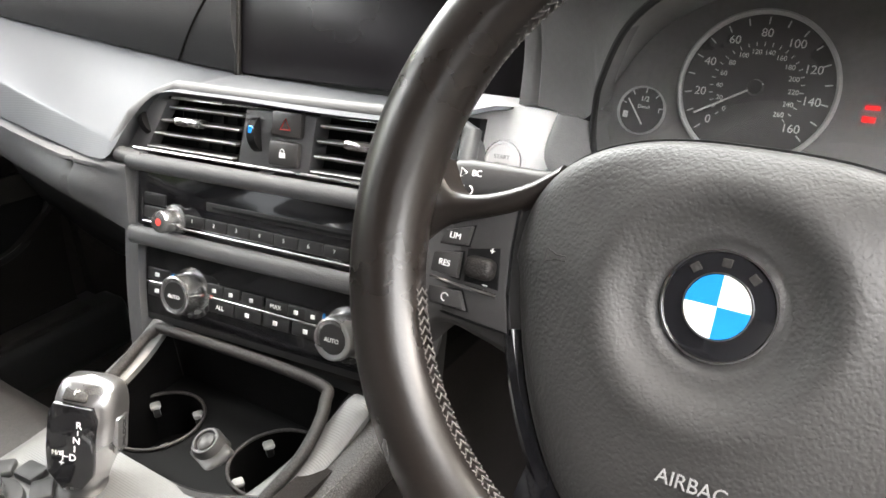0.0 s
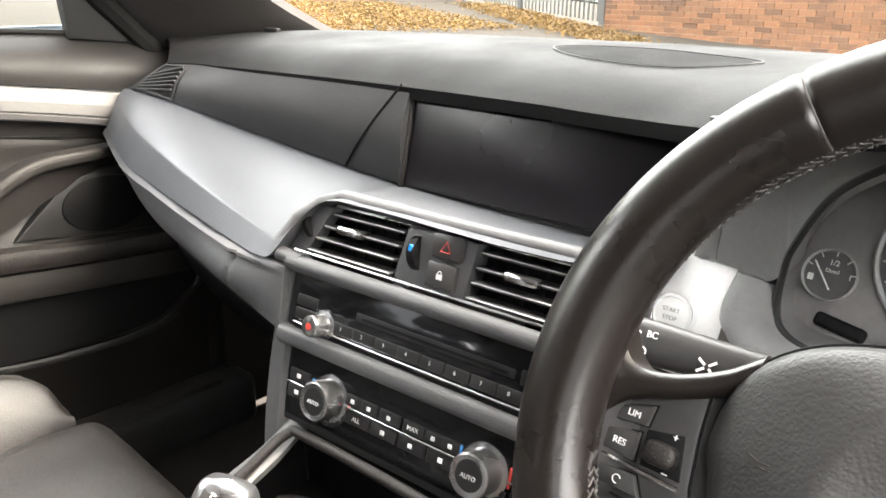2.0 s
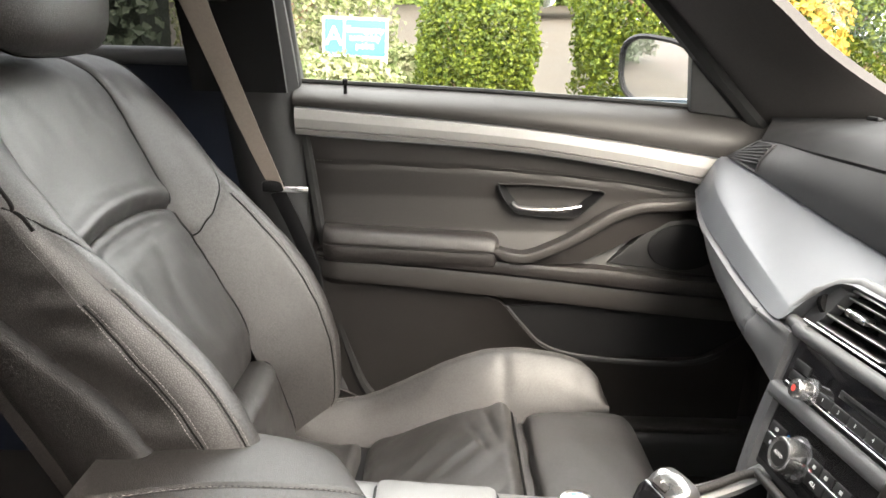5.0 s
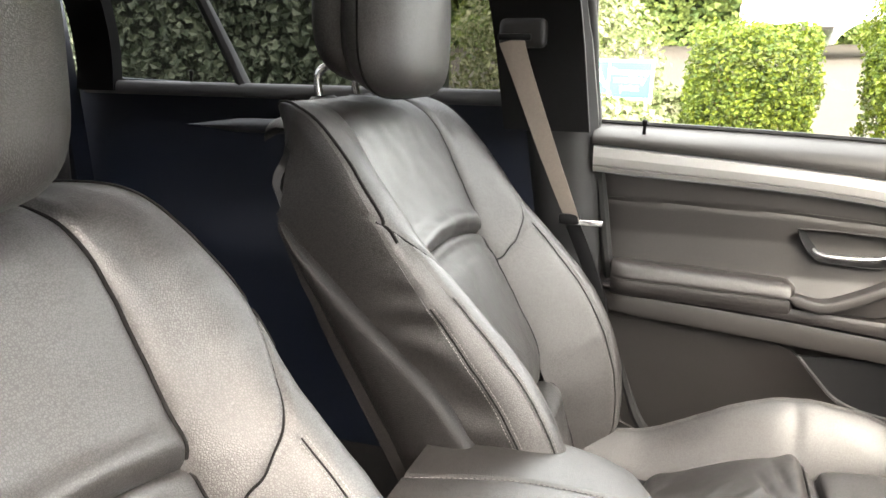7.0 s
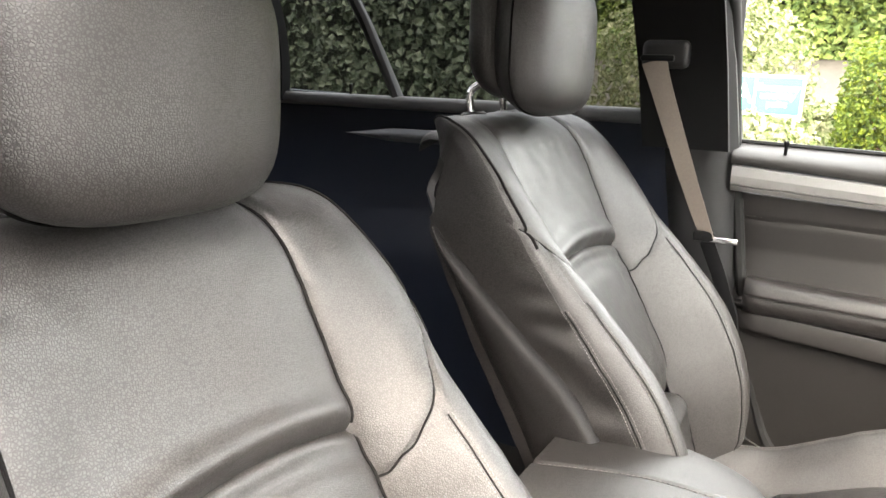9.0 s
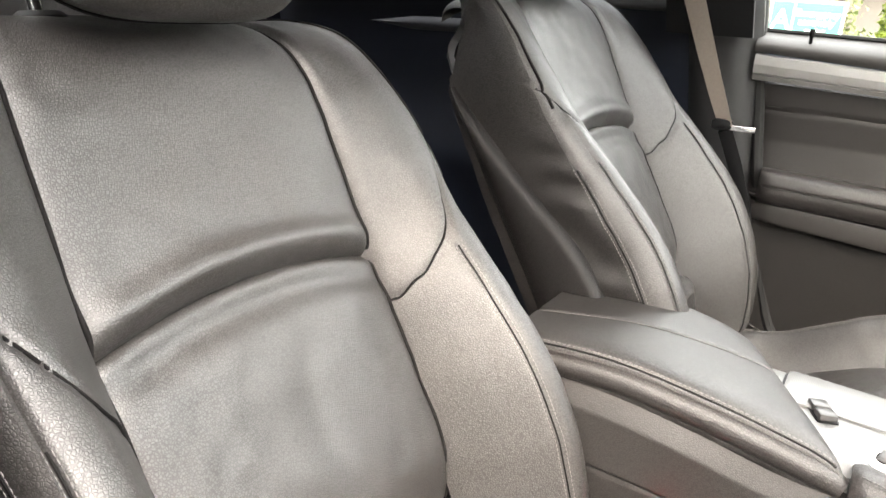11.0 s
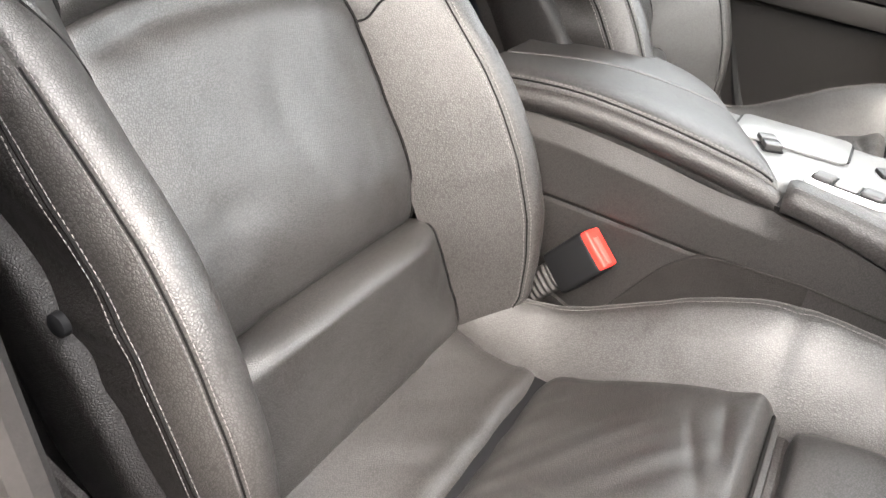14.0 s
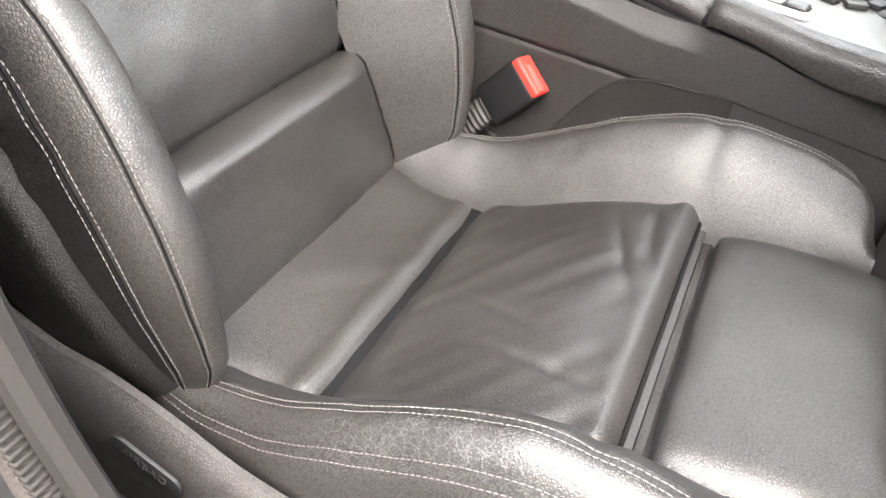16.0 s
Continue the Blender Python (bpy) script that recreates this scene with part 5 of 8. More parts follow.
def front_seat():
    t = thing("sports_seat", (CX, -0.4, 0.30), "black leather sports car seat with deep side bolsters", "seat", "front seats")
    back_panel(t, "upper_back", S_SEAM, S_TOP - 0.004, 0.022, 0.0, 0.006, roll0=0.011)
    back_panel(t, "lumbar_panel", S_LOW, S_SEAM, 0.004, 0.022, 0.004, roll1=-0.009, sink0=0.020)
    back_panel(t, "lower_back", -0.0, S_LOW, 0.0, 0.004, 0.006, brim=0.024)
    for side in (-1, 1):
        back_bolster(t, side)

    # hard shell behind
    def shell(u, v):
        s = 0.02 + (S_TOP - 0.03) * v
        p, n = back_at(s)
        W = smooth_table(WIDE, s)
        x = 2 * u - 1
        return Vector((CX + x * (W - 0.004), p.y, p.z)) + n * (-0.085 - 0.05 * (1 - x ** 4) + 0.05 * max(0, v - 0.8) / 0.2)
    part("back_shell", grid(shell, 20, 40, 0.012, (0, 0.9, -0.4)), DARK, t, "dark plastic back shell")

    # edge of the hard shell along the flank
    for side in (-1, 1):
        def edge(u, v, side=side):
            z = 0.40 + 0.50 * v
            s = s_of(z)
            p, n = back_at(s)
            W = smooth_table(WIDE, s)
            h0 = smooth_table(SHELL_LINE, z)
            h1 = -0.118 + 0.026 * v
            h = h0 + (min(h1, h0 - 0.004) - h0) * u
            lip = 0.016 * math.exp(-(h0 - h) / 0.004)
            return Vector((CX + side * (W + 0.016 - lip - 0.045 * u ** 4), p.y, p.z)) + n * h
        part("shell_edge", grid(edge, 40, 70, 0.008, (-side, 0, 0)), SHELL, t, "dark textured edge of the back shell")

    # headrest
    hc = Vector((CX, -0.836, 1.118))

    def head(u, v, front, depth, hw, hh, y0):
        a = 2 * math.pi * v
        n = 3.6
        ca, sa = math.cos(a), math.sin(a)
        r = (abs(ca) ** n + abs(sa) ** n) ** (-1 / n)
        k = max(0.0, math.sin(math.pi * u)) ** 0.38
        yy = y0 - 0.5 * depth * math.cos(math.pi * u)
        bow = 0.02 * (1 - (ca * r * k) ** 2) * u
        return hc + Vector((hw * ca * r * k, yy + bow, hh * sa * r * k - yy * 0.25))
    hd = part("headrest", grid(lambda u, v: head(u, v, 1, 0.085, 0.142, 0.108, 0.018), 26, 64), LEATHER, t, "padded leather headrest")
    part("headrest_back", grid(lambda u, v: head(u, v, 1, 0.07, 0.136, 0.100, -0.032), 18, 64), LEATHER_SIDE, hd)
    ring = [Vector(head(0.52, k / 80, 1, 0.085, 0.1428, 0.1088, 0.018)) for k in range(80)]
    part("headrest_seam", tube(ring, 0.0016, 6, closed=True), SEAM, hd)
    for dx in (-0.062, 0.062):
        part("headrest_post", tube(spline([(CX + dx, -0.905, 0.98), (CX + dx, -0.915, 1.025), (CX + dx * 0.98, -0.905, 1.045), (CX + dx * 0.95, -0.865, 1.060)], 16), 0.006, 10), CHROME, hd, "chrome post")
        part("post_collar", lathe([(0.010, 0), (0.021, 0.0), (0.021, 0.006), (0.016, 0.010), (0.008, 0.010)], 20, m=pose(CX + dx, -0.906, 0.996, 6, 0, 0)), DARK, hd)

    # cushion fields
    def cush(y0, y1, edge0, edge1, puff, wob):
        def f(u, v):
            x = 2 * u - 1
            y = y0 + (y1 - y0) * v + 0.006 * (1 - x * x) * (1 if y0 < -0.5 else 0) * v
            hw = smooth_table([(-0.58, 0.185), (-0.5, 0.168), (-0.4, 0.166), (-0.19, 0.166)], y) + 0.014
            z = cushion_z(y) + puff * (1 - x * x) * math.sin(math.pi * min(1, max(0, v)))
            z -= 0.012 * math.exp(-(1 - abs(x)) * hw / 0.007)
            z -= edge0 * math.exp(-(y - y0) / 0.011)
            e = max(0.0, 1 - (y1 - y) / 0.024)
            z -= 1.3 * edge1 * (1 - math.sqrt(max(0.0, 1 - e * e)))
            z += (0.0035 * math.exp(-((y - y0 - 0.020) / 0.016) ** 2) + 0.005 * math.exp(-((y1 - y - 0.022) / 0.016) ** 2)) if y0 > -0.5 else 0.0035 * math.exp(-((y1 - y - 0.016) / 0.014) ** 2)
            # creases that run to the corners
            if y0 > -0.5:
                for cx, cy, dx, dy, amp in ((0.62, -0.27, 0.30, 1.0, 0.0055), (-0.55, -0.23, 1.0, 0.16, 0.0050), (-0.35, -0.25, 1.0, 0.30, 0.0045), (0.25, -0.33, 0.5, 1.0, 0.0030)):
                    al = ((x - cx) * 0.166 * dx + (y - cy) * dy) / math.hypot(dx, dy)
                    ac = (-(x - cx) * 0.166 * dy + (y - cy) * dx) / math.hypot(dx, dy)
                    z -= amp * math.exp(-(ac / 0.0060) ** 2) * math.exp(-(al / 0.045) ** 2)
            z += wob * (0.6 * noise.noise(Vector((x * 2.2, y * 9, 1))) + 0.5 * noise.noise(Vector((x * 6 + y * 30, y * 14, 4))))
            return (CX + x * hw, y, z)
        return f
    part("seat_rear_field", grid(cush(-0.575, -0.437, 0.0, 0.012, 0.002, 0.003), 40, 30, 0.05, (0, 0, -1)), LEATHER, t)
    part("seat_front_field", grid(cush(-0.434, -0.190, 0.020, 0.022, 0.010, 0.0045), 100, 100, 0.06, (0, 0, -1)), LEATHER, t, "creased leather seat field")
    part("front_piping", tube([(CX + x * 0.160, -0.192, 0.449 - 0.002 * x * x) for x in [(-1 + 0.1 * k) for k in range(21)]], 0.002, 6), SEAM, t)
    part("cushion_front", grid(lambda u, v: (CX + (2 * u - 1) * 0.160, -0.184 + 0.004 * v, 0.44 - 0.10 * v), 12, 6, 0.02, (0, -1, 0)), LEATHER, t)

    # pull-out thigh rest
    def ext(u, v):
        x = 2 * u - 1
        a = v
        prof = curve([(0, -0.174, 0.38), (0, -0.171, 0.435), (0, -0.160, 0.4535), (0, -0.11, 0.461), (0, -0.05, 0.461), (0, -0.012, 0.452), (0, 0.010, 0.42), (0, 0.012, 0.36), (0, -0.01, 0.32)], a)
        hw = 0.162 - 0.010 * max(0, a - 0.55)
        e = 0.016 * math.exp(-(1 - abs(x)) * hw / 0.010)
        return (CX + x * hw, prof.y + (0.5 * e if a > 0.55 else 0), prof.z - e + 0.002 * noise.noise(Vector((x * 3, a * 9, 2))))
    part("thigh_rest", grid(ext, 40, 50, 0.01, (0, -0.2, -1)), LEATHER, t, "pull-out leather thigh rest")
    part("thigh_rest_gaiter", tube([(CX + x * 0.156, -0.178, 0.424 + 0.003 * math.sin(9 * x)) for x in [(-1 + 0.1 * k) for k in range(21)]], 0.0085, 8), LEATHER_SIDE, t, "folded leather gaiter of the thigh rest")

    # cushion bolsters
    CB = [(-0.60, 0.035), (-0.52, 0.036), (-0.45, 0.048), (-0.35, 0.064), (-0.25, 0.070), (-0.16, 0.058), (-0.09, 0.034), (-0.045, -0.01), (-0.03, -0.05)]
    CBI = [(-0.60, 0.046), (-0.52, 0.056), (-0.45, 0.064), (-0.35, 0.072), (-0.25, 0.076), (-0.16, 0.075), (-0.09, 0.064), (-0.045, 0.038), (-0.03, 0.0)]
    for side in (-1, 1):
        def bol(u, v, side=side):
            y = -0.605 + 0.577 * v
            zb = cushion_z(min(y, -0.2)) - 0.012
            b = smooth_table(CB if side > 0 else CBI, y)
            hw = smooth_table([(-0.6, 0.185), (-0.5, 0.166), (-0.4, 0.163), (-0.19, 0.163), (-0.10, 0.164), (-0.03, 0.172)], y)
            W = smooth_table([(-0.6, 0.235), (-0.5, 0.255), (-0.3, 0.272), (-0.15, 0.274), (-0.07, 0.262), (-0.028, 0.222)], y)
            wd = W - hw
            P = [(-0.02, -0.03), (0.10, 0.10 * b + 0.004), (0.32, 0.68 * b + 0.004), (0.60, b + 0.006), (0.82, 0.92 * b), (0.97, 0.45 * b - 0.01), (1.0, -0.03), (0.97, -0.08), (0.90, -0.13)]
            c = curve([(a, h, 0) for a, h in P], u)
            q = Vector((CX + side * (hw + c[0] * wd), y, zb + c[1]))
            ge = 0.003 * (math.exp(-((u - 0.385) / 0.007) ** 2) + math.exp(-((u - 0.545) / 0.007) ** 2))
            w = 0.002 * noise.noise(q * 13 + Vector((0, side * 3, 0))) + 0.0012 * noise.noise(q * 40)
            w += -0.006 * math.exp(-((y + 0.205) / 0.012) ** 2) * math.exp(-((u - 0.25) / 0.16) ** 2)
            return q + Vector((0, 0, w - ge))
        ob = part("cushion_bolster", grid(bol, 50, 110), CRACKED if side > 0 else LEATHER, t, "firm leather thigh bolster")
        st = bmesh.new()
        for uu in (0.37, 0.40, 0.53, 0.56):
            stitches([Vector(bol(uu, 0.03 + 0.90 * k / 80)) + Vector((side * 0.0005, 0, 0.0010)) for k in range(81)], 0.0050, 0.0040, 0.00055, bm=st)
        tagged(part("stitching", st, THREAD, ob, "grey thread stitching"), kind="stuff")
        # plastic side cover below

        def cover(u, v, side=side):
            y = -0.70 + 0.62 * u
            zt = smooth_table([(-0.70, 0.49), (-0.63, 0.462), (-0.595, 0.449), (-0.556, 0.445), (-0.512, 0.433), (-0.473, 0.418), (-0.435, 0.402), (-0.3, 0.375), (-0.2, 0.355), (-0.08, 0.33)], y)
            return (CX + side * (0.284 + 0.008 * math.sin(math.pi * min(1, v * 1.6)) - 0.005 * (1 - min(1, v * 10)) ** 2), y, zt - (zt - 0.27) * v)
        cv = part("seat_valance", grid(cover, 40, 24, 0.006, (-side, 0, 0)), COVER, t, "dark grained seat side cover")
    part("seat_base", rbox(CX, -0.36, 0.325, 0.44, 0.5, 0.09, 0.02), BLACK, t)
    return t


driver_seat = front_seat()
passenger_seat = copy_thing(driver_seat, Matrix.Translation(Vector((CX - 0.735, -0.4 + 0.042, 0.30 + 0.062))))
part("release_cap", lathe([(0.001, 0.0030), (0.006, 0.0026), (0.0085, 0.0010), (0.0090, -0.004)], 24, m=pose(CX + 0.281, -0.609, 0.636, 0, 90, 0)), BLACK, driver_seat, "round black cap on the flank")


def seat_tags():
    m = frame_of(Vector((CX + 0.2945, -0.506, 0.386)), (0, 1, -0.42), (0.0, 0.42, 1))
    t = thing("airbag_tag", Vector((CX + 0.294, -0.506, 0.386)), "small oval airbag tag on the seat cover", "label")
    part("tag", prism(rounded(-0.034, -0.011, 0.034, 0.011, 0.0105), m, 0.003, 0.001), DARK, t)
    lettering("letter", "AIRBAG", m @ Matrix.Translation((0, 0, 0.0033)), 0.0125, GREYP, t)


seat_tags()


def buckle():
    t = thing("belt_buckle", (0.10, -0.47, 0.40), "black seat belt buckle with a red release button", "buckle")
    d = Vector((0.006, 0.062, 0.072)).normalized()
    o = Vector((0.105, -0.423, 0.507))
    X = Vector((0.25, 0.70, -0.62)).normalized()
    m = Matrix.Translation(o) @ Matrix((X, d, X.cross(d).normalized())).transposed().to_4x4()
    part("buckle_body", rbox(0, -0.034, 0, 0.054, 0.068, 0.032, 0.006, 3, m=m), BLACK, t, "black plastic buckle body")
    part("release_button", rbox(0, 0.001, 0.001, 0.049, 0.012, 0.027, 0.003, 3, m=m), RED, t, "red release button")
    part("slot", rbox(0.004, 0.0075, 0.004, 0.034, 0.002, 0.009, 0.0008, 2, m=m), REDM, t)

    def ribbed(u, v):
        a = 2 * math.pi * v
        ca, sa = math.cos(a), math.sin(a)
        r = (abs(ca) ** 4 + abs(sa) ** 4) ** -0.25 * (1 - 0.10 * math.cos(14 * math.pi * u))
        return m @ Vector((0.017 * ca * r, -0.066 - 0.060 * u, 0.012 * sa * r))
    part("stalk", grid(ribbed, 84, 32), GREYP, t, "ribbed black stalk")


buckle()

# ---- centre console ----


def console():
    t = thing("centre_console", (-0.03, -0.2, 0.32), "centre console with silver trim and leather armrest", "console")
    # side panels
    GROOVE = [(-0.66, 0.552), (-0.49, 0.538), (-0.39, 0.530), (-0.31, 0.523)]
    TUNNEL = [(-0.42, 0.400), (-0.381, 0.457), (-0.349, 0.500), (-0.31, 0.526), (-0.24, 0.530), (-0.20, 0.531), (0.14, 0.500)]
    for s, xb, xf in ((1, 0.074, 0.118), (-1, -0.145, -0.150)):
        def side(u, v, s=s, xb=xb, xf=xf):
            y = -0.66 + 0.80 * u
            zt = smooth_table([(-0.66, 0.640), (-0.5, 0.633), (-0.4, 0.619), (-0.315, 0.602), (-0.26, 0.596), (-0.19, 0.588), (-0.12, 0.576), (0.14, 0.62)], y)
            x = xb + (xf - xb) * max(0, (y + 0.27) / 0.41)
            z = 0.31 + (zt - 0.31) * v
            ramp = min(1.0, max(0.0, (z - zt + 0.026) / 0.026)) * min(1.0, max(0.0, (-0.235 - y) / 0.03))
            shelf = 0.016 * ramp ** 1.2
            zg = smooth_table(GROOVE, min(y, -0.31))
            step = 0.005 / (1 + math.exp((z - zg) / 0.0015)) + 0.004 * math.exp(-((z - zg) / 0.003) ** 2)
            return (x + s * (0.006 - shelf - step * min(1.0, max(0.0, (-0.285 - y) / 0.02))), y, z)
        part("side_panel", grid(side, 60, 130, 0.02, (-s, 0, 0)), GREYP if s > 0 else DARK, t, "soft grey side panel")
    part("carpet_side", grid(lambda u, v: (0.0835 + 0.055 * max(0.0, u - 0.32), -0.42 + 0.56 * u, 0.30 + (smooth_table(TUNNEL, -0.42 + 0.56 * u) - 0.30) * v), 60, 16, 0.01, (-1, 0, 0)), CARPET, t, "carpeted tunnel side")
    part("carpet_edge", tube([(0.0845 + 0.055 * max(0.0, k / 60 - 0.32), -0.42 + 0.56 * k / 60, smooth_table(TUNNEL, -0.42 + 0.56 * k / 60)) for k in range(61)], 0.0012, 6), CARPET, t)

    # armrest lid, two leaves
    def lid(u, v):
        y = -0.62 + 0.362 * u
        a = math.pi * v
        ztop = smooth_table([(-0.62, 0.676), (-0.5, 0.680), (-0.4, 0.668), (-0.3, 0.648), (-0.258, 0.636)], y)
        x0, x1 = -0.150 - 0.035 * u, 0.066
        xc, hw = (x0 + x1) / 2, (x1 - x0) / 2
        n = 7.0
        ca, sa = math.cos(a), math.sin(a)
        r = (abs(ca) ** n + abs(sa) ** n) ** (-1 / n)
        h = 0.046 * sa * r
        yy = y - 0.13 * (u ** 2) * (0.5 - 0.5 * ca * r)
        groove = 0.003 * math.exp(-((v - 0.410 - 0.175 * (u - 0.02) / 0.96) / 0.008) ** 2)
        return (xc + hw * ca * r, yy, ztop - 0.046 + h - groove - 0.008 * math.exp(-(1 - u) / 0.02))
    ob = part("armrest_lid", grid(lid, 60, 150, 0.01, (0, 0, -1)), LEATHER, t, "stitched leather armrest lid")
    st = stitches([Vector(lid(0.02 + 0.96 * k / 60, 0.226)) + Vector((0, 0, 0.001)) for k in range(61)], 0.006, 0.004, 0.0006)
    stitches([Vector(lid(0.02 + 0.96 * k / 60, 0.398 + 0.175 * k / 60)) + Vector((0, 0, 0.001)) for k in range(61)], 0.006, 0.004, 0.0006, bm=st)
    tagged(part("stitching", st, THREAD, ob), kind="stuff")
    side = []
    for k in range(61):
        p = Vector(lid(k / 60, 0.0))
        side.append(p + Vector((-0.005, 0.0, 0.0150 + 0.006 * math.exp(-(1 - k / 60) / 0.02))))
    part("lid_roll", tube(side, [0.0150 * min(1.0, 0.55 + 6.0 * min(k, 60 - k) / 60) ** 0.5 for k in range(61)], 20), LEATHER_SIDE, ob, "smooth padded roll along the lid")
    for va, vb in ((0.212, 0.212), (0.410, 0.585)):
        part("lid_seam", tube([Vector(lid(0.02 + 0.96 * k / 60, va + (vb - va) * k / 60)) + Vector((0, 0, 0.0003)) for k in range(61)], 0.0012, 6), SEAM, ob)
    part("lid_edge", tube([Vector(lid(0.02 + 0.97 * k / 30, 0.0)) + Vector((-0.012, 0, -0.001)) for k in range(31)], 0.004, 8), BLACK, t, "dark joint below the lid")

    # silver deck with opening for the tray
    def ztop(y):
        return smooth_table([(-0.40, 0.630), (-0.25, 0.622), (-0.10, 0.615), (-0.02, 0.620), (0.05, 0.642), (0.085, 0.662)], y)

    def xl(y):
        return smooth_table([(-0.40, -0.148), (-0.2, -0.142), (0.0, -0.146), (0.09, -0.140)], y)

    def xr(y):
        return smooth_table([(-0.40, 0.045), (-0.2, 0.060), (0.0, 0.118), (0.09, 0.135)], y)

    def deck(u, v):
        y = -0.385 + 0.355 * u
        x = xl(y) + (xr(y) - xl(y)) * v
        e = 0.010 * (math.exp(-v / 0.04) + math.exp(-(1 - v) / 0.04))
        return (x, y, ztop(y) - e)
    part("deck", grid(deck, 30, 30, 0.02, (0, 0, -1)), DECK, t, "silver hatched console deck")
    for s in (-1, 1):
        def rail(u, v, s=s):
            y = -0.032 + 0.122 * u
            a, b2 = (xl(y), xl(y) + 0.022 + 0.012 * (1 - u)) if s < 0 else (xr(y) - 0.026 - 0.012 * (1 - u), xr(y))
            return (a + (b2 - a) * v, y, ztop(y) - 0.006 * (2 * v - 1) ** 4)
        part("tray_rail", grid(rail, 16, 8, 0.006, (0, 0, -1)), DECK, t, "silver hatched tray rail")
    def pad(u, v):
        y = -0.252 + 0.352 * u
        zt = smooth_table([(-0.252, 0.629), (-0.20, 0.622), (-0.137, 0.614), (0.0, 0.620), (0.10, 0.650)], y)
        zl = smooth_table([(-0.252, 0.601), (-0.19, 0.590), (-0.12, 0.577), (0.0, 0.585), (0.10, 0.61)], y)
        x = xr(y)
        P = [(-0.014, zt - 0.006), (-0.010, zt), (0.010, zt + 0.001), (0.021, zt - 0.003), (0.027, zt - 0.012), (0.027, zl + 0.006), (0.022, zl), (0.0, zl)]
        c = curve([(a, h, 0) for a, h in P], v)
        e = math.exp(-u / 0.012)
        return (x + c[0] - 0.006 * e * (c[0] > 0), y, c[1] - 0.005 * e)
    pd = part("side_pad", grid(pad, 60, 36), LEATHER_SIDE, t, "padded leather rail beside the deck")
    part("pad_end", grid(lambda u, v: Vector(pad(0.0, v)).lerp(Vector((xr(-0.252) + 0.008, -0.252, 0.612)), u), 4, 36), LEATHER_SIDE, pd)
    tagged(part("stitching", stitches([Vector(pad(0.02 + 0.96 * k / 60, 0.36)) + Vector((0.0003, 0, 0.0006)) for k in range(61)], 0.0046, 0.0036, 0.0005), THREAD, pd), kind="stuff")
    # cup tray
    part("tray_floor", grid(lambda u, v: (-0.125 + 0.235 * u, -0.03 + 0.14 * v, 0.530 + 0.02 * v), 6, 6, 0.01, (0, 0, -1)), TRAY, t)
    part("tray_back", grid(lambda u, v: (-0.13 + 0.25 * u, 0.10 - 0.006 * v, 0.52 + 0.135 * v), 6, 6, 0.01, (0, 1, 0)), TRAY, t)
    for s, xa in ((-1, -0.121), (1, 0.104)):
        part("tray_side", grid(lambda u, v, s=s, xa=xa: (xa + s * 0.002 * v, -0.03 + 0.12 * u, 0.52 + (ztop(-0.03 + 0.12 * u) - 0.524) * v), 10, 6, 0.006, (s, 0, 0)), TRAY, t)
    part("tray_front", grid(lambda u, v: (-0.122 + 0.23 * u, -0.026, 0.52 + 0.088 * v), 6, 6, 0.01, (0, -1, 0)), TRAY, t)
    lip = spline([(-0.122, -0.02, 0.618), (-0.122, 0.03, 0.640), (-0.116, 0.066, 0.660), (-0.09, 0.073, 0.664), (0.07, 0.083, 0.664), (0.098, 0.07, 0.658), (0.108, 0.03, 0.640), (0.10, -0.01, 0.620)], 60)
    part("tray_lip", tube(lip, 0.0052, 10), GREYP, t, "rounded grey lip of the tray")
    part("tray_lip_line", tube([p + Vector((0, -0.003, 0.0028)) for p in lip[14:46]], 0.0009, 6), SWITCH, t, "thin pale line along the lip")
    part("tray_edge", tube(spline([(-0.122, -0.022, 0.617), (-0.05, -0.034, 0.612), (0.04, -0.030, 0.613), (0.10, -0.012, 0.620)], 24), 0.006, 8), DARK, t)
    cups = ((-0.086, 0.033, 0.041), (0.052, 0.050, 0.041))
    pl = bmesh.new()
    nx, ny = 76, 40
    pv = {}

    def plate_vert(i, j):
        if (i, j) not in pv:
            x, y = -0.124 + 0.234 * i / nx, -0.024 + 0.124 * j / ny
            pv[i, j] = pl.verts.new((x, y, 0.590 + 0.02 * max(0, y - 0.05) + 0.004 * math.exp(-((y + 0.024) / 0.008) ** 2)))
        return pv[i, j]
    for i in range(nx):
        for j in range(ny):
            x, y = -0.124 + 0.234 * (i + 0.5) / nx, -0.024 + 0.124 * (j + 0.5) / ny
            if all((x - cx) ** 2 + (y - cy) ** 2 > (r + 0.0005) ** 2 for cx, cy, r in cups):
                pl.faces.new((plate_vert(i, j), plate_vert(i + 1, j), plate_vert(i + 1, j + 1), plate_vert(i, j + 1)))
    part("cup_insert", pl, TRAY, t, "black insert round the cup holders, shade in its colour")
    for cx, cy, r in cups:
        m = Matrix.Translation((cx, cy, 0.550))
        cup = part("cup_holder", lathe([(0.002, -0.02), (r * 0.80, -0.02), (r * 0.92, -0.016), (r + 0.001, 0.040)], 44, m=m, cap=False), TRAY, t, "black cup holder well, shade in its colour")
        part("cup_rim", tube([(cx + (r + 0.001) * math.cos(2 * math.pi * k / 48), cy + (r + 0.001) * math.sin(2 * math.pi * k / 48), 0.5915) for k in range(48)], 0.0017, 8, closed=True), GREYP, cup, "thin grey rim")
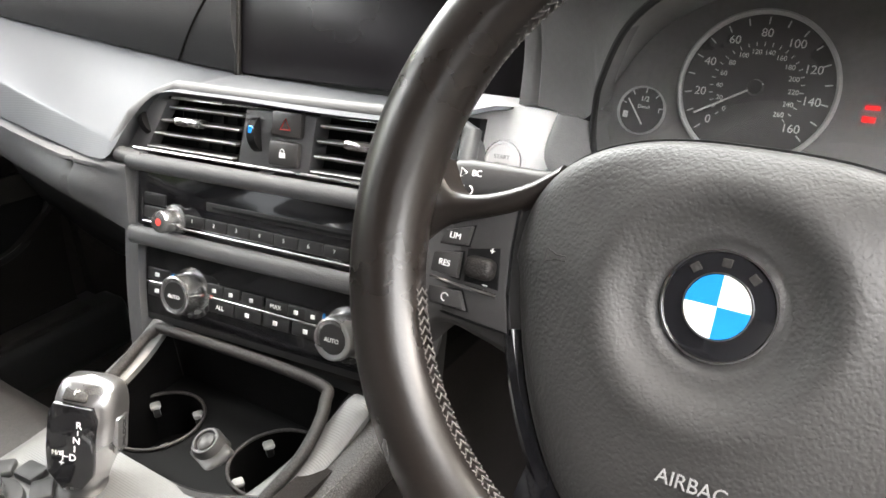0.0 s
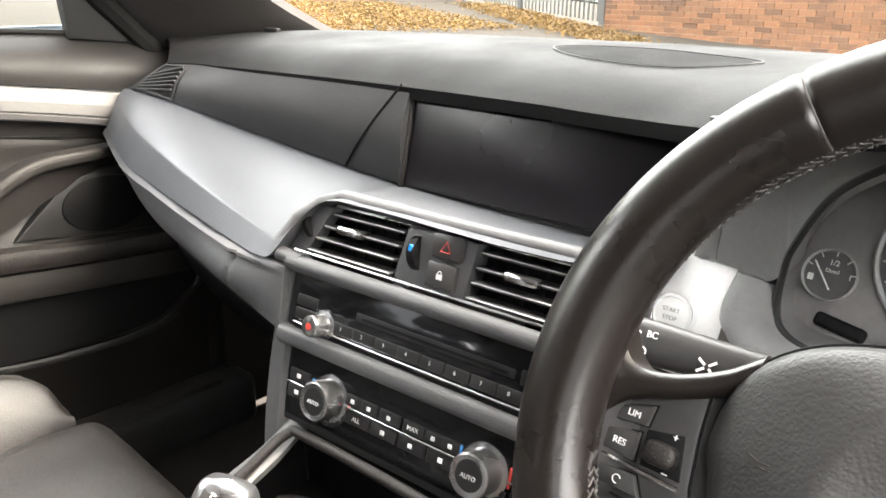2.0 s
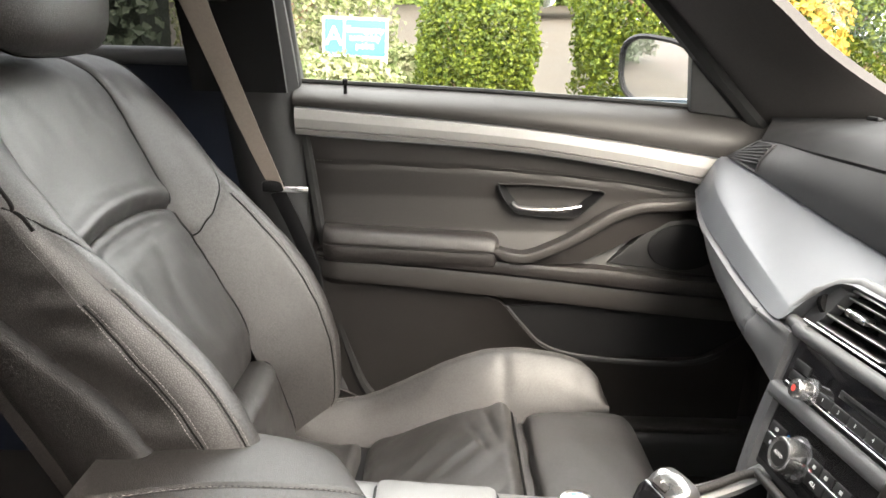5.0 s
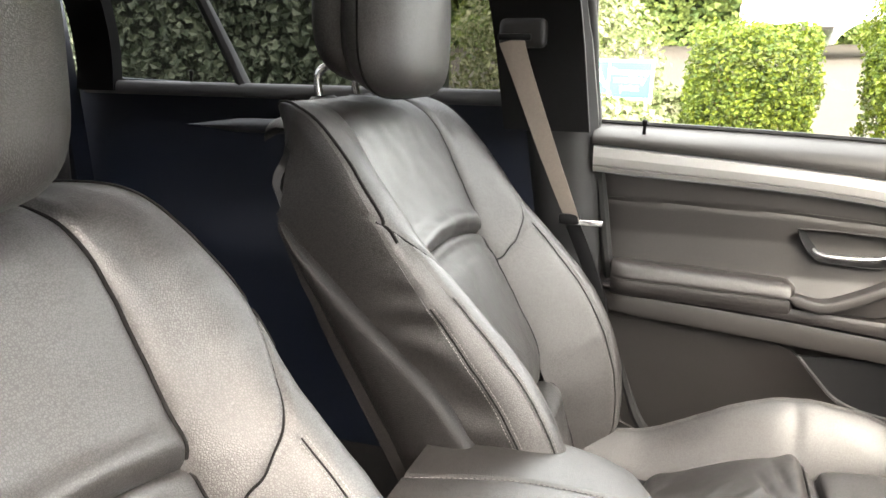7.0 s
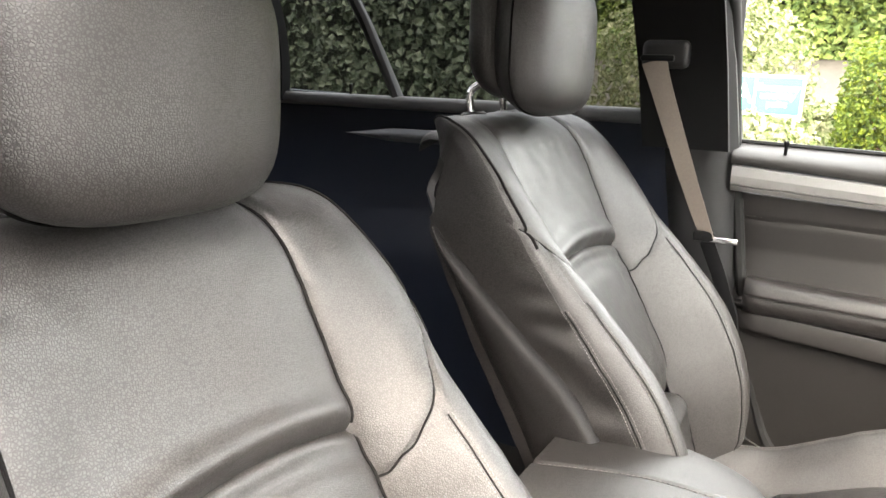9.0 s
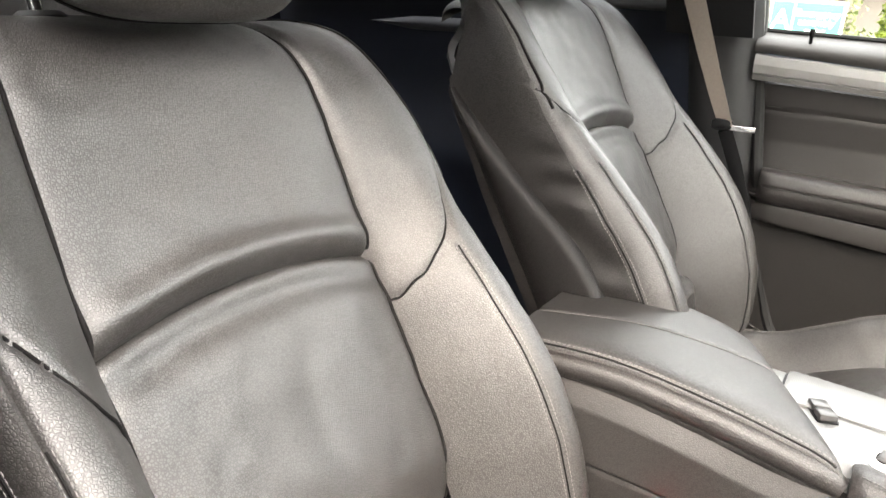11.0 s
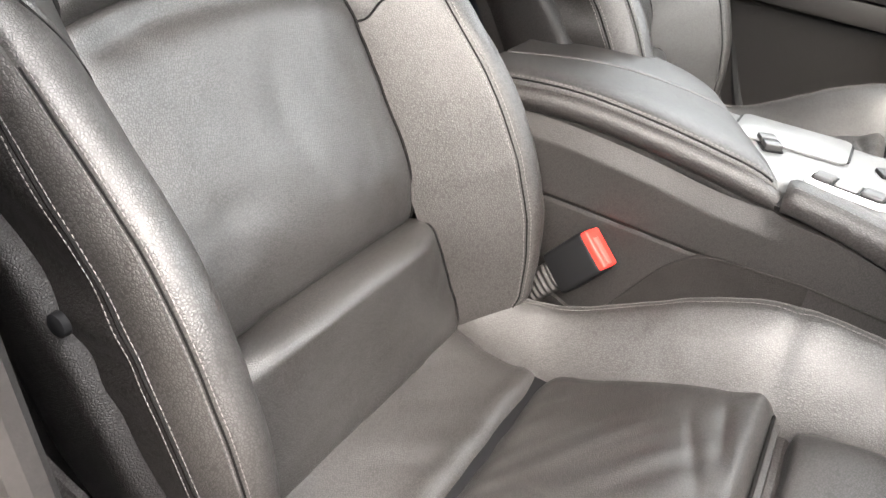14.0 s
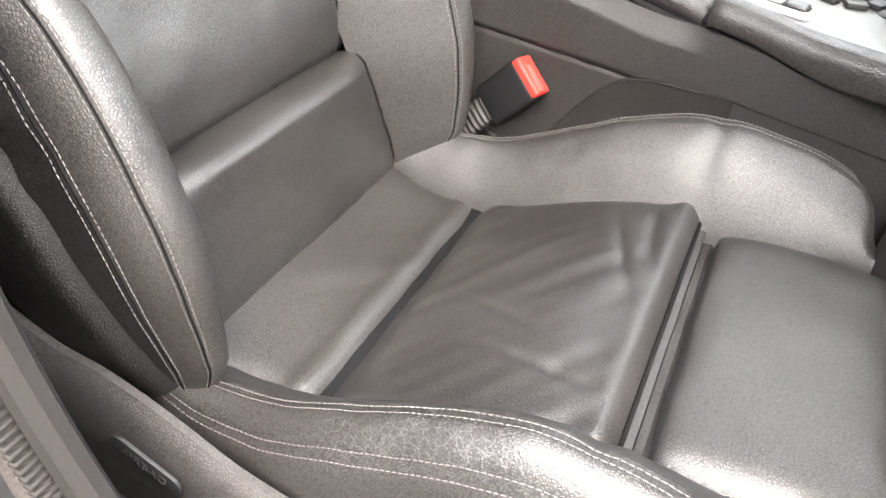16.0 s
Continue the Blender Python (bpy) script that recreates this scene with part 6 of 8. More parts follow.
        for k in range(4):
            part("clamp", rbox(r - 0.006, 0, 0.034, 0.010, 0.010, 0.005, 0.002, 2, m=m @ pose(0, 0, 0, 0, 0, 60 + 90 * k)), CLAMP, cup, "grey cup clamp")
            part("clamp_foot", rbox(r - 0.006, 0, 0.027, 0.008, 0.007, 0.010, 0.002, 2, m=m @ pose(0, 0, 0, 0, 0, 60 + 90 * k)), DARK, cup)
    sm = pose(-0.010, 0.032, 0.592, 22, 0, -14)
    sock = part("power_socket", lathe([(0.008, -0.01), (0.0145, -0.01), (0.0145, 0.010), (0.0125, 0.013), (0.0105, 0.013), (0.0095, 0.010), (0.002, 0.010)], 36, m=sm), SWITCH, t, "grey power socket cover")
    part("socket_cap", lathe([(0.002, 0.009), (0.0085, 0.009), (0.008, 0.0125), (0.005, 0.014), (0.002, 0.014)], 28, m=sm), SWITCH, sock)
    part("socket_body", rbox(0.004, -0.004, -0.001, 0.038, 0.030, 0.012, 0.005, 3, m=sm), SWITCH, sock)
    part("socket_arm", rbox(-0.006, -0.026, -0.004, 0.014, 0.030, 0.010, 0.004, 3, m=sm), SWITCH, sock)
    part("socket_arm", rbox(0.020, -0.020, -0.004, 0.012, 0.022, 0.008, 0.003, 3, m=sm), GREYP, sock)

    # covered tray behind the controller
    m = frame_of(Vector((-0.105, -0.27, ztop(-0.27) + 0.0005)), (1, 0, 0), (0, 1, -0.05))
    part("storage_lid", prism(rounded(-0.030, -0.065, 0.055, 0.065, 0.010), m, 0.003, 0.001), DECK, t, "silver hatched storage flap")
    part("storage_gap", prism(rounded(-0.024, -0.068, 0.049, 0.068, 0.012), m, 0.0022), BLACK, t)
    # switch blocks
    m = frame_of(Vector((-0.048, -0.290, ztop(-0.290) + 0.003)), (1, 0.45, 0), (-0.45, 1, -0.05))
    part("switch_well", prism(rounded(-0.022, -0.012, 0.022, 0.012, 0.004), m @ Matrix.Translation((0, 0, -0.003)), 0.0015), BLACK, t)
    for k in (-1, 1):
        part("switch", rbox(0.0105 * k, 0, 0.002, 0.019, 0.020, 0.008, 0.002, 2, m=m), SWITCH, t, "dark rocker switch")
    m = frame_of(Vector((0.024, -0.196, ztop(-0.196) + 0.003)), (1, -0.22, 0), (0.22, 1, -0.04))
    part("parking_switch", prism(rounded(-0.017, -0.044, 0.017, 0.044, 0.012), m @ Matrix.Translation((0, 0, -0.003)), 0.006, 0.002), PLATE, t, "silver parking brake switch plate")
    part("switch_well", prism(rounded(-0.013, -0.039, 0.013, 0.039, 0.009), m @ Matrix.Translation((0, 0, 0.003)), 0.0008), BLACK, t)
    for k, (v0, v1) in enumerate(((-0.037, -0.016), (-0.013, 0.010), (0.013, 0.036))):
        part("switch_cap", rbox(0, (v0 + v1) / 2, 0.004, 0.022, v1 - v0, 0.007, 0.003, 3, m=m), SWITCH if k != 1 else CLAMP, t, "switch cap")
    part("brake_symbol", rbox(0, -0.0015, 0.0077, 0.006, 0.005, 0.0006, 0.0002, 1, m=m), WHITE, t)
    # rotary controller
    rc = Vector((-0.082, -0.125, ztop(-0.125)))
    part("controller_base", lathe([(0.012, 0.0), (0.030, 0.0), (0.029, 0.006), (0.022, 0.008), (0.012, 0.008)], 40, m=Matrix.Translation(rc)), DARK, t, "dark ring of the rotary controller")
    kn = part("rotary_knob", lathe([(0.017, 0.006), (0.0195, 0.010), (0.018, 0.016), (0.0185, 0.018), (0.0185, 0.028), (0.0165, 0.031), (0.010, 0.0325), (0.002, 0.033)], 48, m=Matrix.Translation(rc)), CHROME, t, "satin chrome rotary knob")
    for k, mm in enumerate((BLUE, WHITEE, REDM)):
        part("badge_stripe", rbox(-0.0045 + 0.0045 * k, 0, 0.0325, 0.004, 0.013 if k == 1 else 0.011, 0.002, 0.0006, 1, m=Matrix.Translation(rc)), mm, kn)
    for k in range(7):
        a = radians(-65 + 40 * k)
        part("controller_button", rbox(0.042, 0, 0.003, 0.018, 0.024, 0.008, 0.003, 2, m=Matrix.Translation(rc) @ pose(0, 0, 0, 0, 0, math.degrees(a))), DARK, t)


console()


def gear_lever():
    base = Vector((-0.030, -0.075, 0.612))
    t = thing("gear_lever", base, "silver and black gear selector lever", "gear lever")
    A = Vector((0.0, 0.28, 0.96)).normalized()
    N = Vector((0.45, -0.70, 0.55)).normalized()
    X = A.cross(N).normalized()
    LEV = frame_of(Vector((-0.036, -0.050, 0.660)), X, A)

    def body(u, v):
        a = 2 * math.pi * v
        n = 3.2
        ca, sa = math.cos(a), math.sin(a)
        r = (abs(ca) ** n + abs(sa) ** n) ** (-1 / n)
        h = -0.060 + 0.106 * u
        wx = smooth_table([(0, 0.0165), (0.18, 0.0165), (0.36, 0.0205), (0.60, 0.0245), (0.82, 0.0245), (0.94, 0.0215), (0.985, 0.015), (1.0, 0.001)], u)
        wz = smooth_table([(0, 0.012), (0.18, 0.014), (0.36, 0.018), (0.60, 0.021), (0.82, 0.020), (0.94, 0.014), (0.985, 0.008), (1.0, 0.001)], u)
        return LEV @ Vector((wx * ca * r - 0.008 * (1 - u) ** 2, h, wz * sa * r))
    part("lever_body", grid(body, 40, 44), SATIN, t, "satin silver lever body")
    m = LEV @ Matrix.Translation((-0.005, 0.0, 0.0172)) @ pose(0, 0, 0, 3, 0, -3)
    part("shift_panel", prism([(-0.020, -0.010), (-0.018, -0.030), (-0.008, -0.040), (0.010, -0.040), (0.018, -0.028), (0.0190, 0.020), (0.0150, 0.029), (-0.0150, 0.029), (-0.0190, 0.020)], m, 0.0045, 0.0012), GLOSS, t, "glossy black shift pattern panel")
    m2 = m @ Matrix.Translation((0, 0, 0.0047))
    for txt, x, y in (("R", 0.006, 0.014), ("N", 0.0045, 0.001), ("D", 0.002, -0.014), ("M/S", -0.0105, -0.012), ("+", -0.0065, -0.020)):
        lettering("letter", txt, m2 @ Matrix.Translation((x, y, 0)), 0.0080 if len(txt) < 2 else 0.0055, WHITE, t, 0.0002)
    b = rbox(0.0055, 0.0078, 0.0002, 0.0008, 0.004, 0.0003, 0, m=m2)
    rbox(0.0035, -0.006, 0.0002, 0.0008, 0.005, 0.0003, 0, m=m2, bm=b)
    rbox(-0.003, -0.0135, 0.0002, 0.004, 0.0008, 0.0003, 0, m=m2, bm=b)
    rbox(-0.0055, -0.013, 0.0002, 0.0008, 0.008, 0.0003, 0, m=m2, bm=b)
    part("pattern_lines", b, WHITE, t)
    m3 = LEV @ Matrix.Translation((-0.004, 0.034, 0.013)) @ pose(0, 0, 0, -48, 0, 0)
    part("park_button", prism(rounded(-0.0095, -0.007, 0.0095, 0.007, 0.002), m3, 0.0042, 0.001), GREYP, t, "park button")
    m4 = LEV @ Matrix.Translation((0.0225, 0.002, 0.002)) @ pose(0, 0, 0, 0, 90, 0)
    part("unlock_button", rbox(0, 0, 0.001, 0.017, 0.030, 0.006, 0.0025, 2, m=m4), SATIN, t, "unlock button on the side")
    lettering("letter", "UNLOCK", m4 @ pose(0, 0, 0.0043, 0, 0, 90), 0.0062, DARK, t, 0.0002)
    lettering("letter", "P", m3 @ Matrix.Translation((0, 0, 0.0044)), 0.0075, WHITE, t, 0.0002)
    part("lever_boot", lathe([(0.024, 0.0), (0.022, 0.004), (0.016, 0.007), (0.013, 0.008)], 32, m=Matrix.Translation(base + Vector((-0.012, 0.006, 0.0)))), DARK, t)


gear_lever()
# ---- dashboard ----


def dashboard():
    t = thing("dashboard", (0, 0.35, 0.60), "dark soft dashboard with a wide brushed silver panel", "dashboard")

    def brow_y(x):
        return smooth_table([(-0.72, 0.205), (-0.60, 0.234), (-0.45, 0.234), (-0.3, 0.246), (-0.2, 0.254), (0.0, 0.258), (0.10, 0.250), (0.18, 0.222), (0.24, 0.186), (0.32, 0.17), (0.40, 0.165), (0.55, 0.18), (0.72, 0.2)], x)

    def brow_z(x):
        return smooth_table([(-0.72, 0.965), (-0.5, 0.977), (0.0, 0.979), (0.1, 0.979), (0.2, 0.987), (0.30, 1.005), (0.42, 1.015), (0.58, 1.005), (0.72, 0.97)], x)

    # top pad, from the brow to the windscreen
    def top_at(x, v):
        y0, z0 = brow_y(x), brow_z(x)
        y1 = 0.50 + 0.24 * max(0.0, math.sin(math.pi * (x + 0.735) / 1.47)) ** 0.6
        y = y0 + (y1 - y0) * v
        z = z0 + 0.018 * math.sin(math.pi * min(1, v * 1.1)) ** 0.8 - 0.004 * v
        z += (0.987 - z0) * v * v
        if v < 0.16:
            z -= 0.016 * (1 - v / 0.16) ** 2.2
        return (x, y, z)

    def top(u, v):
        x0 = -0.612 - 0.123 * min(1.0, v / 0.30)
        return top_at(x0 + (0.735 - x0) * u, v)
    part("top_pad", grid(top, 80, 40, 0.012, (0, 0, -1)), DASHTOP, t, "soft dashboard top, darkened against strong sky light")
    # centre speaker cover lying in the top
    c = Vector((0.028, 0.413, 0))

    def top_z(x, y):
        y0, y1 = brow_y(x), 0.50 + 0.24 * math.sin(math.pi * (x + 0.735) / 1.47) ** 0.6
        return top_at(x, (y - y0) / (y1 - y0))[2]

    def disc(u, v):
        a = 2 * math.pi * v
        x, y = c.x + 0.122 * u * math.cos(a), c.y + 0.052 * u * math.copysign(abs(math.sin(a)) ** 1.35, math.sin(a)) - 0.018 * u * math.cos(a)
        return (x, y, top_z(x, y) + 0.0012 - 0.002 * (u > 0.99))
    part("speaker_cover", grid(disc, 12, 48), SPEAKER, t, "perforated speaker cover")
    part("speaker_gap", tube([Vector(disc(1.01, k / 48)) + Vector((0, 0, 0.002)) for k in range(48)], 0.0008, 6, closed=True), UPPER, t)
    part("sun_sensor", rbox(-0.60, 0.40, top_z(-0.60, 0.40) + 0.002, 0.035, 0.010, 0.008, 0.003, 2), BLACK, t)

    # silver panel: upper and lower edges
    UP = [(-0.705, 0.205, 0.915), (-0.60, 0.205, 0.910), (-0.40, 0.222, 0.886), (-0.235, 0.234, 0.869), (-0.149, 0.240, 0.862), (0.05, 0.248, 0.856), (0.13, 0.25, 0.856), (0.185, 0.240, 0.868), (0.34, 0.248, 0.838)]
    LO = [(-0.70, 0.172, 0.862), (-0.60, 0.148, 0.832), (-0.47, 0.130, 0.822), (-0.33, 0.115, 0.813), (-0.235, 0.107, 0.807), (-0.208, 0.105, 0.807), (-0.188, 0.108, 0.811), (-0.168, 0.124, 0.842), (-0.142, 0.140, 0.867), (-0.10, 0.148, 0.870), (0.13, 0.170, 0.868), (0.185, 0.214, 0.873), (0.34, 0.22, 0.873)]

    def silver(u, v):
        x = -0.700 + 0.885 * u
        a = Vector((x, smooth_table([(p[0], p[1]) for p in LO], x), smooth_table([(p[0], p[2]) for p in LO], x)))
        b2 = Vector((x, smooth_table([(p[0], p[1]) for p in UP], x), smooth_table([(p[0], p[2]) for p in UP], x)))
        p = a.lerp(b2, v)
        # flat upper face, folded back along a crease that runs down to the vents
        k = smooth_table([(-0.70, 0.74), (-0.62, 0.58), (-0.48, 0.43), (-0.36, 0.34), (-0.25, 0.27), (-0.2, 0.22), (-0.165, 0.08)], x)
        d = smooth_table([(-0.70, 0.004), (-0.62, 0.013), (-0.45, 0.021), (-0.25, 0.019), (-0.19, 0.014), (-0.16, 0.004), (0.3, 0.003)], x)
        f = v / k if v < k else 1 - ((v - k) / (1 - k)) ** 2
        return p + Vector((0, -d * f, 0.3 * d * f))
    part("silver_panel", grid(silver, 150, 60, 0.02, (0, 1, 0)), SILVER, t, "curved brushed silver panel")
    # upper fascia between silver panel and brow

    def fascia_at(x, v):
        z0 = smooth_table([(p[0], p[2]) for p in UP], x) + 0.002
        y0 = smooth_table([(p[0], p[1]) for p in UP], x) + 0.006
        z1 = brow_z(x) - 0.014
        y1 = brow_y(x) + 0.003
        p = Vector((x, y0, z0)).lerp(Vector((x, y1, z1)), v)
        return p + Vector((0, -0.009 * math.sin(math.pi * v) * min(1, max(0.0, (x + 0.66) / 0.12)), 0))

    def fascia(u, v):
        x0 = -0.695 + 0.083 * v
        return fascia_at(x0 + (-0.145 - x0) * u, v)
    part("upper_fascia", grid(fascia, 140, 16, 0.03, (0, 1, 0)), UPPER, t, "fascia above the silver panel, darkened as if less lit")

    # end vent, a slanted opening with leaning slats
    def vent_at(u, v):
        x = (-0.668 + 0.056 * v) * (1 - u) + (-0.566 + 0.012 * v) * u
        return fascia_at(x, 0.05 + 0.84 * v)
    ev = part("end_vent", grid(lambda u, v: vent_at(u, v) + Vector((0, -0.002, 0)), 12, 10, 0.004, (0, 1, 0)), BLACK, t, "black end vent")
    for k in range(6):
        f = k / 5
        p0, p1 = vent_at(0.03, 0.02 + 0.66 * f), vent_at(0.97, 0.34 + 0.64 * f)
        part("vent_slat", tube([p0.lerp(p1, q / 6) + Vector((0, -0.005, 0)) for q in range(7)], 0.0017, 6), UPPER, ev)
    rim = [vent_at(q / 10, 0) for q in range(10)] + [vent_at(1, q / 10) for q in range(10)] + [vent_at(1 - q / 10, 1) for q in range(10)] + [vent_at(0, 1 - q / 10) for q in range(10)]
    part("vent_rim", tube([p + Vector((0, -0.002, 0)) for p in rim], 0.002, 6, closed=True), UPPER, ev)

    # display recess
    B = frame_of(Vector((0.030, 0.262, 0.915)), (1, 0.03, 0), (0, 0.22, 1))
    part("display_surround", prism(rounded(-0.190, -0.058, 0.20, 0.046, 0.006), B @ Matrix.Translation((0, 0, -0.010)), 0.006), DARK, t, "dark display surround")
    part("display_rim", rbox(-0.176, -0.005, 0.0, 0.006, 0.100, 0.012, 0.002, 2, m=B), GREYP, t, "light strip beside the display")
    part("display", prism(rounded(-0.170, -0.052, 0.170, 0.045, 0.003), B, 0.003, 0.001), SCREEN, t, "switched-off dark display")
    part("fascia_seam", tube([Vector(fascia_at(-0.232 + 0.075 * k / 20, k / 20)) + Vector((0, -0.0008, 0)) for k in range(21)], 0.0012, 6), SEAM, t, "dark joint in the fascia")

    # lower passenger dash: from the silver panel down and under

    def lower(u, v):
        x = -0.715 + 0.55 * u
        a = Vector((x, smooth_table([(-0.715, 0.178), (-0.60, 0.152), (-0.47, 0.134), (-0.33, 0.119), (-0.235, 0.110), (-0.165, 0.108)], x), smooth_table([(-0.715, 0.862), (-0.60, 0.832), (-0.47, 0.822), (-0.33, 0.812), (-0.235, 0.808), (-0.165, 0.806)], x) - 0.002))
        zb = smooth_table([(-0.715, 0.70), (-0.6, 0.70), (-0.5, 0.718), (-0.4, 0.728), (-0.3, 0.745), (-0.16, 0.742)], x)
        yb = smooth_table([(-0.715, 0.26), (-0.6, 0.22), (-0.5, 0.18), (-0.4, 0.152), (-0.3, 0.118), (-0.16, 0.096)], x)
        p = a.lerp(Vector((x, yb, zb)), v)
        seam = 0.004 * math.exp(-((x + 0.243 + 0.02 * v) / 0.003) ** 2)
        lip = -0.010 * math.exp(-((v - 0.07) / 0.05) ** 2)
        e = min(1.0, max(0.0, (-0.165 - x) / 0.09))
        return p + Vector((0, (-0.018 * math.sin(math.pi * v) + lip) * e + seam, 0))
    part("lower_dash", grid(lower, 120, 20, 0.05, (0, 1, 0)), DASH, t, "soft lower dashboard")
    part("glove_box", grid(lambda u, v: (-0.72 + 0.56 * u, 0.235 - 0.11 * u + (0.16 + 0.1 * u) * v - 0.02 * math.sin(math.pi * v), 0.735 - 0.28 * v), 20, 12, 0.04, (0, 1, 0)), DARK, t, "black underside of the dashboard")
    part("stack_cheek", grid(lambda u, v: (-0.172 + 0.016 * v ** 2 + 0.02 * u, 0.099 + 0.36 * u - 0.034 * v, 0.748 - 0.12 * v), 8, 16, 0.02, (1, 0, 0)), DASH, t)
    part("silver_plate", grid(lambda u, v: (0.128 + 0.096 * u, 0.192 + 0.034 * v - 0.003 * math.sin(math.pi * v), 0.796 + 0.078 * v), 14, 10, 0.02, (0, 1, 0)), PLATE, t, "silver plate round the start button, lightened for missing light")
    # grey fascia beside and over the dials
    LWL = [(0.190, 0.224, 0.876), (0.215, 0.223, 0.876), (0.243, 0.220, 0.872), (0.257, 0.213, 0.885), (0.263, 0.207, 0.905), (0.287, 0.190, 0.947), (0.325, 0.178, 0.975), (0.370, 0.171, 0.988), (0.418, 0.169, 0.992)]
    TPX = [0.190, 0.213, 0.232, 0.243, 0.252, 0.282, 0.32, 0.370, 0.418]
    LW = LWL + [(0.836 - x, y, z) for x, y, z in LWL[-2::-1]]
    TX = TPX + [0.836 - x for x in TPX[-2::-1]]
    TP = [(x, brow_y(x) + 0.006, brow_z(x) - 0.009) for x in TX]

    def side_fascia(u, v):
        a, b2 = curve(LW, u), curve(TP, u)
        p = a.lerp(b2, v)
        return p + Vector((0, 0.010 * math.sin(math.pi * v) + 0.004 * math.exp(-((p.x - 0.204) / 0.0018) ** 2), 0))
    part("column_fascia", grid(side_fascia, 160, 14, 0.03, (0, 1, 0)), FASCIA, t, "grained fascia round the dials, lightened as if window-lit")
    part("driver_knee_panel", grid(lambda u, v: (0.13 + 0.58 * u, 0.20 + 0.16 * v, 0.785 - 0.30 * v), 12, 12, 0.04, (0, 1, 0)), DARK, t, "dark knee panel below the steering column")
    part("knee_panel_joint", tube([(0.13, 0.243, 0.66), (0.30, 0.235, 0.672)], 0.003, 6), BLACK, t)
    part("kick_carpet", grid(lambda u, v: (0.128 + 0.004 * v, -0.02 + 0.55 * u, 0.30 + 0.33 * v), 8, 8, 0.02, (-1, 0, 0)), CARPET, t)
    part("footwell_side", grid(lambda u, v: (-0.738, 0.345 + 0.28 * u, 0.30 + 0.60 * v), 8, 8, 0.03, (-1, 0, 0)), CARPET, t, "dark footwell side")


dashboard()

# centre stack: u to the right, v up the face, w towards the driver
STK = frame_of(Vector((0.0, 0.107, 0.71)), (1, 0.10, 0.0), (0, 0.30, 1))


def stack_bar(u0, v0, u1, v1, w, depth, r):
    return rbox((u0 + u1) / 2, (v0 + v1) / 2, w + depth / 2, u1 - u0, v1 - v0, depth, r, 3, m=STK)


def centre_stack():
    t = thing("centre_stack", STK @ Vector((0, -0.04, 0)), "centre stack with air vents, radio and climate controls", "dashboard controls")
    # surround
    part("surround", prism(rounded(-0.172, -0.052, 0.172, 0.098, 0.012), STK @ Matrix.Translation((0, 0, -0.020)), 0.016, 0.002), DARK, t, "dark stack surround")
    for s in (-1, 1):
        part("side_rail", tube([STK @ Vector((s * 0.166, v, -0.003)) for v in (0.098, 0.075, 0.05, 0.034)], 0.004, 8), DASH, t, "soft side rail")
        part("side_cheek", tube(spline([STK @ Vector((s * 0.166, 0.034, -0.004)), STK @ Vector((s * 0.167, 0.010, -0.006)), STK @ Vector((s * 0.163, -0.02, -0.006)), STK @ Vector((s * 0.155, -0.050, -0.004))], 12), 0.0075, 8), DASH, t, "soft cheek beside the climate panel")
    part("lower_bar", stack_bar(-0.166, 0.022, 0.166, 0.040, -0.004, 0.012, 0.006), DASH, t, "rounded bar below the radio")
    part("upper_bar", stack_bar(-0.170, 0.0925, 0.172, 0.109, -0.006, 0.016, 0.007), DASH, t, "rounded bar below the vents")

    # vents
    V0, V1 = 0.108, 0.163
    vf = part("vent_frame", prism([(-0.185, V0 - 0.002), (0.175, V0 - 0.002), (0.175, V1 + 0.010), (-0.120, V1 + 0.012), (-0.138, V1 + 0.004)], STK @ Matrix.Translation((0, 0, -0.055)), 0.020), BLACK, t, "dark vent housing")
    ring = [(-0.150, V0 - 0.005), (-0.182, V0 - 0.003), (-0.190, V0 + 0.006), (-0.176, V0 + 0.034), (-0.153, V1 - 0.002), (-0.128, V1 + 0.008), (0.0, V1 + 0.006), (0.16, V1 + 0.006), (0.178, V1), (0.180, V0)]
    part("vent_bezel", tube([STK @ Vector((u, v, -0.016 * (v - V0) / (V1 - V0))) for u, v in ring], 0.0078, 10), DASH, vf, "soft vent surround")
    for u0, u1, k0 in ((-0.150, -0.045, -0.100), (0.040, 0.160, 0.088)):
        for k in range(5):
            f = k / 4
            v = V0 + 0.008 + 0.050 * f
            off = 0.020 * f if u0 < 0 else 0.0
            w = -0.005 - 0.014 * f
            part("vent_slat", rbox((u0 + off + u1) / 2, v, w - 0.010, u1 - u0 - off, 0.0035, 0.024, 0.0012, 1, m=STK), SWITCH, vf)
            part("slat_edge", rbox((u0 + off + u1) / 2, v + 0.0004, w + 0.0018, u1 - u0 - off, 0.0012, 0.0012, 0.0004, 1, m=STK), BEZEL, vf, "bright edge of the slat")
        for v, w in ((V0 + 0.0055, 0.002), (V1 - 0.0005, -0.012)):
            ul = u0 - 0.012 if v < V0 + 0.02 else u0 + 0.018
            ur = 0.040 if u0 < 0 else 0.162
            part("vent_line", tube([STK @ Vector((ul + (ur - ul) * q, v, w)) for q in (0, 0.33, 0.67, 1)], 0.0013, 6), SATIN, vf, "thin bright line along the vent")
        for k in range(6):
            uu = u0 + 0.015 + (u1 - u0 - 0.02) * k / 5
            part("vent_vane", rbox(uu, V0 + 0.032, -0.040, 0.002, 0.055, 0.018, 0.0005, 1, m=STK), BLACK, vf)
        part("vent_tab", rbox(k0, V0 + 0.034, -0.008, 0.032, 0.008, 0.014, 0.003, 2, m=STK), CHROME, vf, "bright vent tab")
